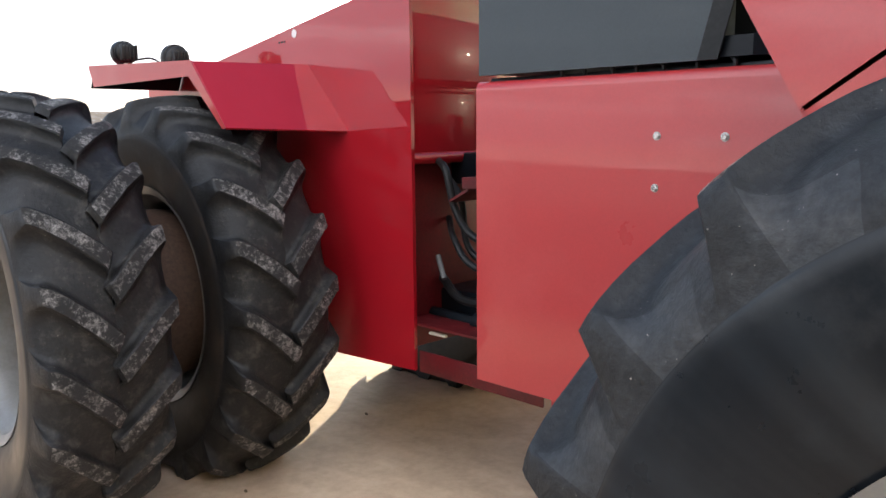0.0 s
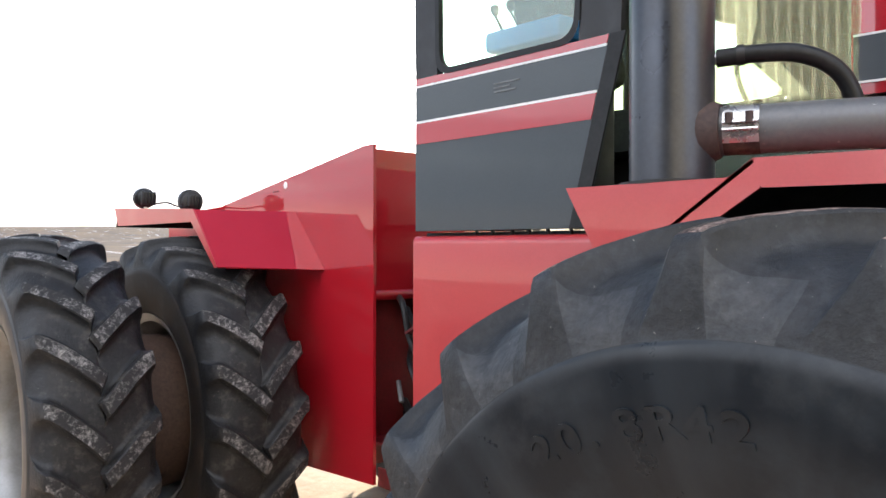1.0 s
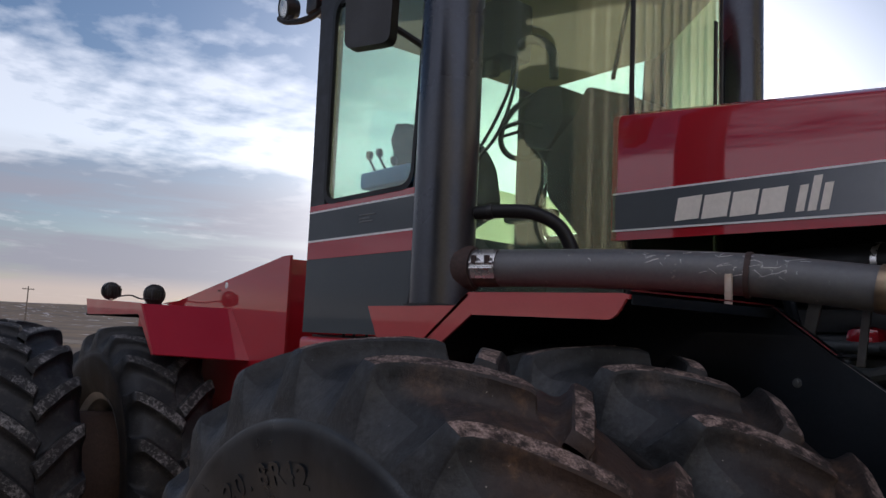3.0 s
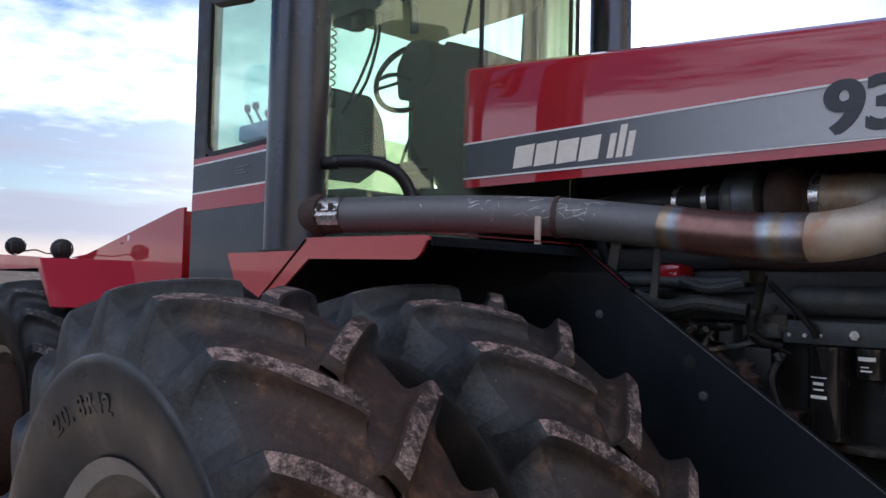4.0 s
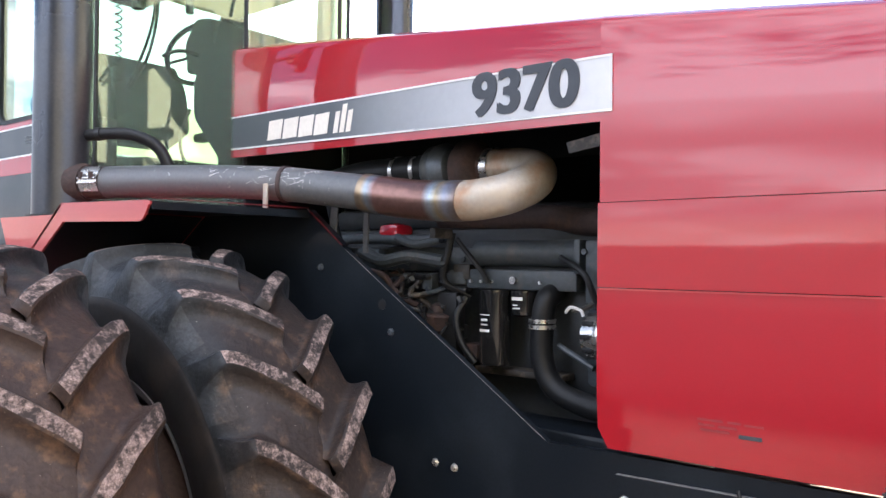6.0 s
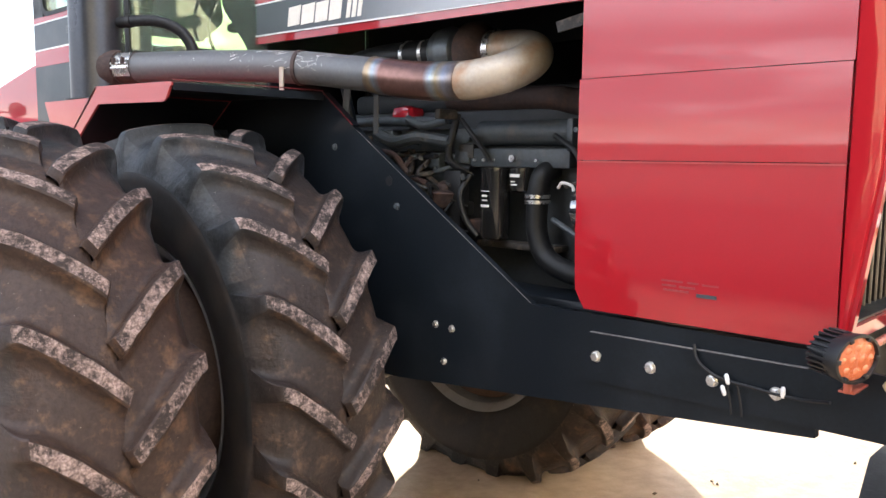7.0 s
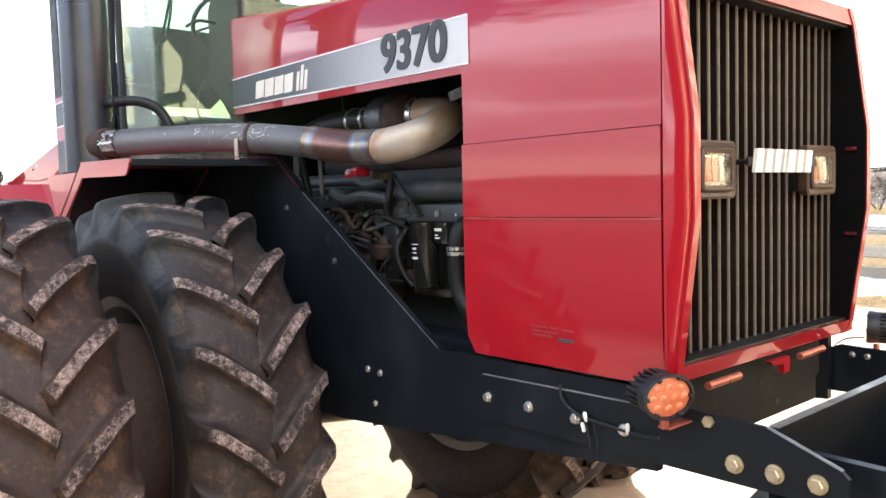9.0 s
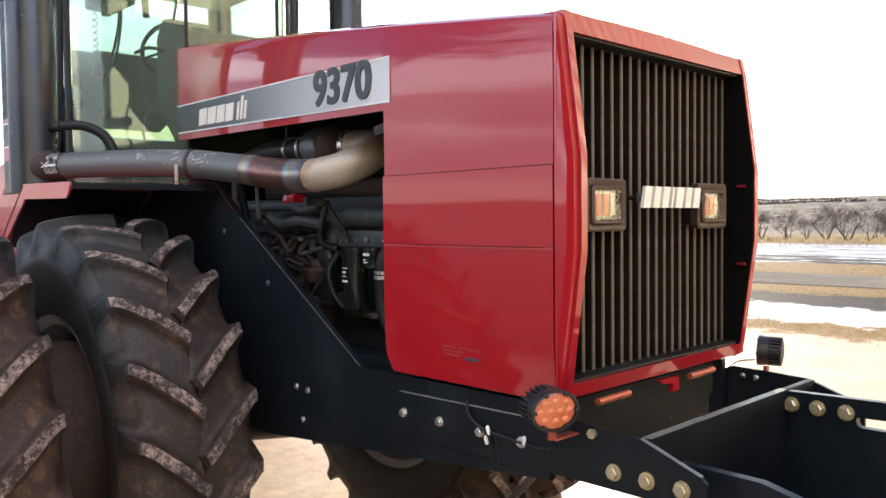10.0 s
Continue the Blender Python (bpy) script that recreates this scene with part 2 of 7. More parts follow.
LOGO = surface("pale_emblem", (0.78, 0.73, 0.65), (0.70, 0.65, 0.57), 0.4, scale=20, fine_amount=0.1, bump=0)
INK = surface("dark_decal_ink", (0.030, 0.034, 0.042), (0.045, 0.05, 0.06), 0.45, scale=20, fine_amount=0.1, bump=0)
AMBER = surface("amber_lens", (0.58, 0.15, 0.06), (0.50, 0.12, 0.05), 0.25, scale=40, fine_amount=0.2, bump=0.1, coat=0.5)
BLUE = surface("blue_console_cover", (0.01, 0.18, 0.48), (0.02, 0.22, 0.54), 0.5, scale=10, fine_amount=0.2)
HEADLINER = surface("tan_headliner", (0.44, 0.37, 0.22), (0.38, 0.32, 0.19), 0.9, scale=5, fine_amount=0.2)
SEAT = surface("dark_seat_cloth", (0.035, 0.042, 0.040), (0.05, 0.056, 0.052), 0.9, scale=12, fine_amount=0.4, bump=0.3)
PLATE = surface("dusty_olive_plate", (0.017, 0.0165, 0.013), (0.028, 0.026, 0.021), 0.6, scale=4, fine_amount=0.35, bump=0.15, dust=(0.05, 0.046, 0.038), dust_stops=(0.60, 0.85), dust_scale=7, spec=0.2)
# dusty bars in two colours: fronts painted as lit, flanks as shaded
BAR = surface("lit_dusty_bar_front", (0.115, 0.088, 0.064), (0.15, 0.115, 0.084), 0.40, scale=10, fine_amount=0.3, dust=(0.20, 0.155, 0.11), dust_stops=(0.56, 0.82), dust_scale=18, spec=0.35)
BAR_SIDE = surface("shaded_grille_bar_flank", (0.016, 0.011, 0.009), (0.026, 0.018, 0.014), 0.6, scale=10, fine_amount=0.3, bump=0.02, spec=0.15)
# near-black in place of the unlit depth behind the grille bars
UNLIT_BLACK = surface("unlit_grille_depth", (0.004, 0.004, 0.004), (0.007, 0.006, 0.006), 0.8, scale=10, fine_amount=0.3, bump=0.02, spec=0.08)
SLAT = surface("dusty_grille_bar", (0.030, 0.026, 0.022), (0.060, 0.050, 0.040), 0.6, scale=10, fine_amount=0.3, dust=(0.20, 0.16, 0.12), dust_stops=(0.5, 0.75), dust_scale=18)
COPPER = surface("copper_painted_pin", (0.50, 0.13, 0.08), (0.40, 0.10, 0.07), 0.35, metal=0.5, scale=30, fine_amount=0.3)


def tread_rubber(name, clean, mud, caked, mud_from, mud_to, speck=(0.45, 0.40, 0.36)):
    """Tread rubber: clean at the top of the wheel, browned by dried mud towards the front that last left the ground, with caked clumps and pale chips."""
    m, nt, p = mat_base(name)
    tc, sep = nt.nodes.new("ShaderNodeTexCoord"), nt.nodes.new("ShaderNodeSeparateXYZ")
    nt.links.new(tc.outputs["Object"], sep.inputs[0])
    big, mid, small = noise_node(nt, 3.2, 8, 0.65), noise_node(nt, 13, 9, 0.68), noise_node(nt, 60, 6, 0.65)
    lean = nt.nodes.new("ShaderNodeMath")
    lean.operation, lean.inputs[1].default_value = "MULTIPLY_ADD", -0.55
    nt.links.new(sep.outputs["Z"], lean.inputs[0])
    nt.links.new(sep.outputs["X"], lean.inputs[2])
    wav = nt.nodes.new("ShaderNodeMath")
    wav.operation, wav.inputs[1].default_value = "MULTIPLY_ADD", 1.3
    nt.links.new(big.outputs["Fac"], wav.inputs[0])
    nt.links.new(lean.outputs[0], wav.inputs[2])
    out, edge, less = nt.nodes.new("ShaderNodeMath"), nt.nodes.new("ShaderNodeMapRange"), nt.nodes.new("ShaderNodeMath")
    out.operation = "ABSOLUTE"
    nt.links.new(sep.outputs["Y"], out.inputs[0])
    edge.inputs[1].default_value, edge.inputs[2].default_value, edge.inputs[4].default_value = 0.19, 0.285, 0.75
    nt.links.new(out.outputs[0], edge.inputs[0])
    less.operation = "SUBTRACT"
    nt.links.new(wav.outputs[0], less.inputs[0])
    nt.links.new(edge.outputs[0], less.inputs[1])
    mr = nt.nodes.new("ShaderNodeMapRange")
    mr.inputs[1].default_value, mr.inputs[2].default_value = mud_from, mud_to
    nt.links.new(less.outputs[0], mr.inputs[0])
    worn = ramp_node(nt, mid.outputs["Fac"], [(0.48, (0, 0, 0)), (0.75, (0.8, 0.8, 0.8))])
    col = mix_node(nt, worn.outputs[0], clean, tuple(min(v * 2.6, 0.09) for v in clean))
    col = mix_node(nt, mr.outputs[0], col, mud)
    clump = ramp_node(nt, mid.outputs["Fac"], [(0.51, (0, 0, 0)), (0.72, (0.75, 0.75, 0.75))])
    part_of = nt.nodes.new("ShaderNodeMath")
    part_of.operation = "MULTIPLY"
    nt.links.new(clump.outputs[0], part_of.inputs[0])
    nt.links.new(mr.outputs[0], part_of.inputs[1])
    col = mix_node(nt, part_of.outputs[0], col, caked)
    dark = ramp_node(nt, small.outputs["Fac"], [(0.32, (0.62, 0.62, 0.62)), (0.62, (1.0, 1.0, 1.0))])
    mul = nt.nodes.new("ShaderNodeMix")
    mul.data_type, mul.blend_type = "RGBA", "MULTIPLY"
    mul.inputs[0].default_value = 1.0
    nt.links.new(col, mul.inputs[6])
    nt.links.new(dark.outputs[0], mul.inputs[7])
    vor = nt.nodes.new("ShaderNodeTexNoise")
    vor.inputs["Scale"].default_value, vor.inputs["Detail"].default_value = 120, 2
    nt.links.new(tc.outputs["Object"], vor.inputs["Vector"])
    chips = ramp_node(nt, vor.outputs["Fac"], [(0.755, (0, 0, 0)), (0.78, (0.6, 0.6, 0.6))])
    nt.links.new(mix_node(nt, chips.outputs[0], mul.outputs[2], speck), p.inputs["Base Color"])
    rr = ramp_node(nt, big.outputs["Fac"], [(0.3, (0.42, 0.42, 0.42)), (0.7, (0.62, 0.62, 0.62))])
    nt.links.new(rr.outputs[0], p.inputs["Roughness"])
    p.inputs["Specular IOR Level"].default_value = 0.32
    bump_node(nt, p, small.outputs["Fac"], 0.45, 0.008)
    return m


def lug_face(name, rubber, scuff, pale, cover=0.5):
    """The bar's worn outer face: torn pale scuffs in streaks and patches over dark rubber."""
    m, nt, p = mat_base(name)
    patch, tear, grit = noise_node(nt, 9, 6, 0.6), noise_node(nt, 38, 10, 0.80), noise_node(nt, 150, 5, 0.7)
    add = nt.nodes.new("ShaderNodeMath")
    add.operation, add.inputs[1].default_value = "MULTIPLY_ADD", 0.55
    nt.links.new(patch.outputs["Fac"], add.inputs[0])
    nt.links.new(tear.outputs["Fac"], add.inputs[2])
    f = ramp_node(nt, add.outputs[0], [(0.95 - cover * 0.4, (0, 0, 0)), (1.14 - cover * 0.4, (1, 1, 1))])
    g = ramp_node(nt, grit.outputs["Fac"], [(0.40, scuff), (0.62, pale)])
    nt.links.new(mix_node(nt, f.outputs[0], rubber, g.outputs[0]), p.inputs["Base Color"])
    p.inputs["Roughness"].default_value, p.inputs["Specular IOR Level"].default_value = 0.75, 0.3
    bump_node(nt, p, tear.outputs["Fac"], 0.9, 0.010)
    return m


MUD_TREAD = tread_rubber("muddy_brown_tread_rubber", (0.023, 0.0245, 0.0265), (0.052, 0.032, 0.0245), (0.22, 0.12, 0.064), 0.25, 0.80)
TREAD = tread_rubber("dusty_brown_tread_rubber", (0.021, 0.0225, 0.0245), (0.032, 0.0225, 0.0185), (0.16, 0.095, 0.06), 0.30, 0.95)
# shoulder hollows: scuffed, and paler for a sky sheen put into the colour
SPOON = tread_rubber("scuffed_sheen_shoulder_rubber", (0.042, 0.045, 0.049), (0.048, 0.034, 0.028), (0.20, 0.115, 0.065), 0.25, 0.80)
DARK_TREAD = tread_rubber("dark_tread_rubber", (0.011, 0.0115, 0.013), (0.018, 0.0175, 0.018), (0.10, 0.09, 0.08), 0.5, 1.3)
MUD_LUG = lug_face("muddy_worn_lug_face", (0.042, 0.031, 0.027), (0.24, 0.165, 0.14), (0.62, 0.46, 0.40), 0.60)
LUG_BROWN = lug_face("worn_brown_lug_face", (0.036, 0.028, 0.025), (0.22, 0.155, 0.135), (0.60, 0.45, 0.39), 0.56)
LUG_TOP = lug_face("worn_lug_face", (0.026, 0.0255, 0.026), (0.14, 0.13, 0.127), (0.46, 0.44, 0.42), 0.48)


def sidewall_rubber():
    """Blue-black rubber with faint pale streaks of dust running out from the hub."""
    m = surface("sidewall_rubber", (0.0065, 0.0095, 0.0135), (0.026, 0.032, 0.038), 0.36, scale=5, fine=90, fine_amount=0.2, bump=0.06, dust=(0.055, 0.057, 0.06), dust_stops=(0.56, 0.9), dust_scale=4, spec=0.36)
    nt = m.node_tree
    p = nt.nodes["Principled BSDF"]
    col = p.inputs["Base Color"].links[0].from_socket
    tc, sep, ang, mul, comb = (nt.nodes.new("ShaderNode" + s) for s in ("TexCoord", "SeparateXYZ", "Math", "Math", "CombineXYZ"))
    nt.links.new(tc.outputs["Object"], sep.inputs[0])
    ang.operation, mul.operation, mul.inputs[1].default_value = "ARCTAN2", "MULTIPLY", 5.0
    nt.links.new(sep.outputs["Z"], ang.inputs[0])
    nt.links.new(sep.outputs["X"], ang.inputs[1])
    nt.links.new(ang.outputs[0], mul.inputs[0])
    nt.links.new(mul.outputs[0], comb.inputs[0])
    nz = nt.nodes.new("ShaderNodeTexNoise")
    nz.inputs["Scale"].default_value, nz.inputs["Detail"].default_value = 1.0, 4
    nt.links.new(comb.outputs[0], nz.inputs["Vector"])
    f = ramp_node(nt, nz.outputs["Fac"], [(0.46, (0, 0, 0)), (0.72, (0.75, 0.75, 0.75))])
    nt.links.new(mix_node(nt, f.outputs[0], col, (0.030, 0.036, 0.042)), p.inputs["Base Color"])
    return m


SIDEWALL = sidewall_rubber()


def heat_steel():
    """Heat-tinted flexible exhaust joint: straw, copper and blue bands along its length."""
    m, nt, p = mat_base("heat_tinted_steel")
    tc, sep = nt.nodes.new("ShaderNodeTexCoord"), nt.nodes.new("ShaderNodeSeparateXYZ")
    nt.links.new(tc.outputs["Object"], sep.inputs[0])
    mr = nt.nodes.new("ShaderNodeMapRange")
    mr.inputs[1].default_value, mr.inputs[2].default_value = 0.55, 1.00
    nt.links.new(sep.outputs["X"], mr.inputs[0])
    r = ramp_node(nt, mr.outputs[0], [(0.0, (0.20, 0.15, 0.12)), (0.08, (0.36, 0.27, 0.17)), (0.13, (0.28, 0.33, 0.37)), (0.20, (0.23, 0.125, 0.105)), (0.68, (0.21, 0.115, 0.095)), (0.76, (0.34, 0.40, 0.44)), (0.82, (0.42, 0.33, 0.20)), (0.9, (0.30, 0.31, 0.36)), (1.0, (0.22, 0.16, 0.13))])
    nz = noise_node(nt, 40)
    g = ramp_node(nt, nz.outputs["Fac"], [(0.3, (0.7, 0.7, 0.7)), (0.7, (1, 1, 1))])
    mul = nt.nodes.new("ShaderNodeMix")
    mul.data_type, mul.blend_type = "RGBA", "MULTIPLY"
    mul.inputs[0].default_value = 1.0
    nt.links.new(r.outputs[0], mul.inputs[6])
    nt.links.new(g.outputs[0], mul.inputs[7])
    nt.links.new(mul.outputs[2], p.inputs["Base Color"])
    p.inputs["Metallic"].default_value, p.inputs["Roughness"].default_value = 0.75, 0.3
    return m


def elbow_steel():
    """Bare exhaust elbow: pale grey steel browned by heat in patches."""
    m, nt, p = mat_base("browned_elbow_steel")
    nz, fz = noise_node(nt, 5.5, 5), noise_node(nt, 60, 5)
    r = ramp_node(nt, nz.outputs["Fac"], [(0.36, (0.46, 0.43, 0.39)), (0.54, (0.43, 0.36, 0.28)), (0.70, (0.36, 0.19, 0.10))])
    g = ramp_node(nt, fz.outputs["Fac"], [(0.3, (0.82, 0.82, 0.82)), (0.7, (1, 1, 1))])
    mul = nt.nodes.new("ShaderNodeMix")
    mul.data_type, mul.blend_type = "RGBA", "MULTIPLY"
    mul.inputs[0].default_value = 1.0
    nt.links.new(r.outputs[0], mul.inputs[6])
    nt.links.new(g.outputs[0], mul.inputs[7])
    nt.links.new(mul.outputs[2], p.inputs["Base Color"])
    p.inputs["Metallic"].default_value, p.inputs["Roughness"].default_value = 0.35, 0.48
    bump_node(nt, p, fz.outputs["Fac"], 0.08, 0.003)
    return m


def decal_fade():
    """Hood stripe printed from dark grey to silver along its length."""
    m, nt, p = mat_base("faded_silver_decal")
    tc, sep = nt.nodes.new("ShaderNodeTexCoord"), nt.nodes.new("ShaderNodeSeparateXYZ")
    nt.links.new(tc.outputs["Object"], sep.inputs[0])
    mr = nt.nodes.new("ShaderNodeMapRange")
    mr.inputs[1].default_value, mr.inputs[2].default_value = -0.6, 1.6
    nt.links.new(sep.outputs["X"], mr.inputs[0])
    r = ramp_node(nt, mr.outputs[0], [(0.0, (0.026, 0.034, 0.041)), (0.38, (0.07, 0.082, 0.094)), (0.7, (0.36, 0.375, 0.40)), (1.0, (0.60, 0.61, 0.63))])
    nz = noise_node(nt, 30)
    g = ramp_node(nt, nz.outputs["Fac"], [(0.3, (0.93, 0.93, 0.93)), (0.7, (1, 1, 1))])
    mul = nt.nodes.new("ShaderNodeMix")
    mul.data_type, mul.blend_type = "RGBA", "MULTIPLY"
    mul.inputs[0].default_value = 1.0
    nt.links.new(r.outputs[0], mul.inputs[6])
    nt.links.new(g.outputs[0], mul.inputs[7])
    nt.links.new(mul.outputs[2], p.inputs["Base Color"])
    p.inputs["Roughness"].default_value = 0.36
    return m


def pane(name, tint, gloss_rough=0.02, haze=0.0):
    """Tinted window glass: clear tint with a Fresnel gloss."""
    m = bpy.data.materials.new(name)
    m.use_nodes = True
    nt = m.node_tree
    nt.nodes.clear()
    out, mix, tr, gl, lw, pw, ma = (nt.nodes.new("ShaderNode" + s) for s in ("OutputMaterial", "MixShader", "BsdfTransparent", "BsdfGlossy", "LayerWeight", "Math", "Math"))
    tr.inputs[0].default_value = (*tint, 1)
    gl.inputs["Roughness"].default_value = gloss_rough
    lw.inputs["Blend"].default_value = 0.5
    pw.operation, pw.inputs[1].default_value = "POWER", 4.0
    ma.operation, ma.inputs[1].default_value, ma.inputs[2].default_value = "MULTIPLY_ADD", 0.85, 0.06
    nt.links.new(lw.outputs["Facing"], pw.inputs[0])
    nt.links.new(pw.outputs[0], ma.inputs[0])
    nt.links.new(ma.outputs[0], mix.inputs[0])
    # a thin film of dust on the glass scatters light that comes through it
    dm, df, tl, hz = (nt.nodes.new("ShaderNode" + s) for s in ("MixShader", "BsdfDiffuse", "BsdfTranslucent", "MixShader"))
    df.inputs[0].default_value, tl.inputs[0].default_value = (0.56, 0.64, 0.58, 1), (0.64, 0.72, 0.60, 1)
    dm.inputs[0].default_value, hz.inputs[0].default_value = 0.6, haze
    nt.links.new(df.outputs[0], dm.inputs[1])
    nt.links.new(tl.outputs[0], dm.inputs[2])
    nt.links.new(tr.outputs[0], hz.inputs[1])
    nt.links.new(dm.outputs[0], hz.inputs[2])
    nt.links.new(hz.outputs[0], mix.inputs[1])
    nt.links.new(gl.outputs[0], mix.inputs[2])
    nt.links.new(mix.outputs[0], out.inputs[0])
    return m


HEAT, ELBOW, DECAL = heat_steel(), elbow_steel(), decal_fade()
GLASS = pane("green_tinted_glass", (0.80, 0.93, 0.885), haze=0.13)
DOOR_GLASS = pane("dusty_green_door_glass", (0.84, 0.93, 0.84), haze=0.12)
FILM = pane("backlit_window_dust", (0.94, 0.96, 0.76), 0.3, haze=0.36)
LENS = pane("clear_lens", (0.95, 0.93, 0.90), 0.05)


def ground_material():
    """Packed tan yard, then bands of dry grass, snow, ploughed soil and pasture with distance."""
    m, nt, p = mat_base("farm_ground")
    tc, sep = nt.nodes.new("ShaderNodeTexCoord"), nt.nodes.new("ShaderNodeSeparateXYZ")
    nt.links.new(tc.outputs["Object"], sep.inputs[0])

    def math_node(op, a, b):
        k = nt.nodes.new("ShaderNodeMath")
        k.operation = op
        for i, val in enumerate((a, b)):
            if isinstance(val, bpy.types.NodeSocket):
                nt.links.new(val, k.inputs[i])
            else:
                k.inputs[i].default_value = val
        return k.outputs[0]

    # distance out from the yard, along the strips' common normal
    d = math_node("ADD", math_node("MULTIPLY", sep.outputs["X"], BAND[0]), math_node("MULTIPLY", sep.outputs["Y"], BAND[1]))
    wob, wide, fine = noise_node(nt, 0.35, 6), noise_node(nt, 0.05, 6, 0.7), noise_node(nt, 9, 8, 0.65)
    rag = noise_node(nt, 1.7, 9, 0.72)
    d = math_node("ADD", d, math_node("MULTIPLY", math_node("SUBTRACT", wob.outputs["Fac"], 0.5), 1.6))
    d = math_node("ADD", d, math_node("MULTIPLY", math_node("SUBTRACT", rag.outputs["Fac"], 0.5), 3.0))
    yard = ramp_node(nt, fine.outputs["Fac"], [(0.3, (0.58, 0.42, 0.29)), (0.55, (0.70, 0.53, 0.375)), (0.75, (0.76, 0.60, 0.44))])
    mid = noise_node(nt, 1.1, 7, 0.7)
    stain = ramp_node(nt, mid.outputs["Fac"], [(0.40, (0.82, 0.80, 0.78)), (0.62, (1, 1, 1))])
    mul = nt.nodes.new("ShaderNodeMix")
    mul.data_type, mul.blend_type = "RGBA", "MULTIPLY"
    mul.inputs[0].default_value = 1.0
    nt.links.new(yard.outputs[0], mul.inputs[6])
    nt.links.new(stain.outputs[0], mul.inputs[7])
    grass = ramp_node(nt, fine.outputs["Fac"], [(0.3, (0.13, 0.078, 0.034)), (0.7, (0.36, 0.235, 0.105))])
    soil = ramp_node(nt, fine.outputs["Fac"], [(0.3, (0.018, 0.016, 0.016)), (0.7, (0.070, 0.060, 0.055))])
    snow = (0.80, 0.82, 0.85)
    field = ramp_node(nt, wide.outputs["Fac"], [(0.30, (0.085, 0.070, 0.065)), (0.46, (0.135, 0.108, 0.088)), (0.58, (0.20, 0.145, 0.095)), (0.70, (0.11, 0.095, 0.09))])
    # long thin drifts of snow lying along the field
    mp = nt.nodes.new("ShaderNodeMapping")
    mp.inputs["Rotation"].default_value = (0, 0, 0.1)
    mp.inputs["Scale"].default_value = (0.025, 0.22, 1)
    nt.links.new(tc.outputs["Object"], mp.inputs["Vector"])
    drift = nt.nodes.new("ShaderNodeTexNoise")
    drift.inputs["Scale"].default_value, drift.inputs["Detail"].default_value = 1.0, 7
    nt.links.new(mp.outputs[0], drift.inputs["Vector"])
    df = ramp_node(nt, drift.outputs["Fac"], [(0.63, (0, 0, 0)), (0.69, (0.8, 0.8, 0.8))])
    col = mix_node(nt, df.outputs[0], field.outputs[0], snow)
    # half-thawed ground: streaks of snow on bare soil
    mp2 = nt.nodes.new("ShaderNodeMapping")
    mp2.inputs["Scale"].default_value = (0.30, 0.7, 1)
    nt.links.new(tc.outputs["Object"], mp2.inputs["Vector"])
    st = nt.nodes.new("ShaderNodeTexNoise")
    st.inputs["Scale"].default_value, st.inputs["Detail"].default_value, st.inputs["Roughness"].default_value = 1.0, 8, 0.7
    nt.links.new(mp2.outputs[0], st.inputs["Vector"])
    sf = ramp_node(nt, st.outputs["Fac"], [(0.52, (0, 0, 0)), (0.60, (1, 1, 1))])
    thaw = mix_node(nt, sf.outputs[0], soil.outputs[0], snow)
    lf = ramp_node(nt, st.outputs["Fac"], [(0.38, (0.14, 0.13, 0.135)), (0.60, (0.66, 0.64, 0.66))])

    def beyond(edge, near, far, soft=0.15):
        mr = nt.nodes.new("ShaderNodeMapRange")
        mr.inputs[1].default_value, mr.inputs[2].default_value = edge - soft, edge + soft
        nt.links.new(d, mr.inputs[0])
        return mix_node(nt, mr.outputs[0], near, far)

    order = [(mul.outputs[2], None)] + [({"grass": grass.outputs[0], "snow": snow, "soil": soil.outputs[0], "field": col, "thaw": thaw, "slush": lf.outputs[0]}[k], e) for k, e in BANDS]
    c = order[0][0]
    for nxt, e in order[1:]:
        c = beyond(e, c, nxt)
    # open fields on the other sides of the yard
    # the unseen soil beyond y -4.4 is added to darken what the panels mirror
    for axis, edge, blur, look_of in (("X", -26.0, 2, col), ("Y", -4.4, 0.6, soil.outputs[0]), ("Y", -30.0, 2, col)):
        mr = nt.nodes.new("ShaderNodeMapRange")
        mr.inputs[1].default_value, mr.inputs[2].default_value = edge + blur, edge - blur
        nt.links.new(sep.outputs[axis], mr.inputs[0])
        c = mix_node(nt, mr.outputs[0], c, look_of)
    nt.links.new(c, p.inputs["Base Color"])
    p.inputs["Roughness"].default_value = 0.60
    dry = nt.nodes.new("ShaderNodeMapRange")
    for i, val in ((1, 8.5), (2, 10.5), (3, 0.16), (4, 0.02)):
        dry.inputs[i].default_value = val
    nt.links.new(d, dry.inputs[0])
    nt.links.new(dry.outputs[0], p.inputs["Specular IOR Level"])
    bump_node(nt, p, fine.outputs["Fac"], 0.25, 0.02)
    return m


BAND = (0.02, 1.0)
BANDS = [("grass", 9.8), ("snow", 11.4), ("soil", 13.8), ("grass", 16.4), ("thaw", 28.5), ("slush", 34.0), ("grass", 50.0), ("field", 74.0), ("snow", 760.0)]
GROUND = ground_material()
ROAD = surface("gravel_road", (0.30, 0.265, 0.225), (0.38, 0.335, 0.285), 0.95, scale=0.8, fine=10, fine_amount=0.35, bump=0.2, spec=0.0)
BARN_SIDING = surface("cream_barn_siding", (0.62, 0.54, 0.33), (0.57, 0.49, 0.30), 0.45, scale=0.7, fine=20, fine_amount=0.08, bump=0.02)
SIDING = surface("tan_steel_siding", (0.30, 0.265, 0.18), (0.27, 0.235, 0.16), 0.45, scale=0.7, fine=20, fine_amount=0.08, bump=0.02)
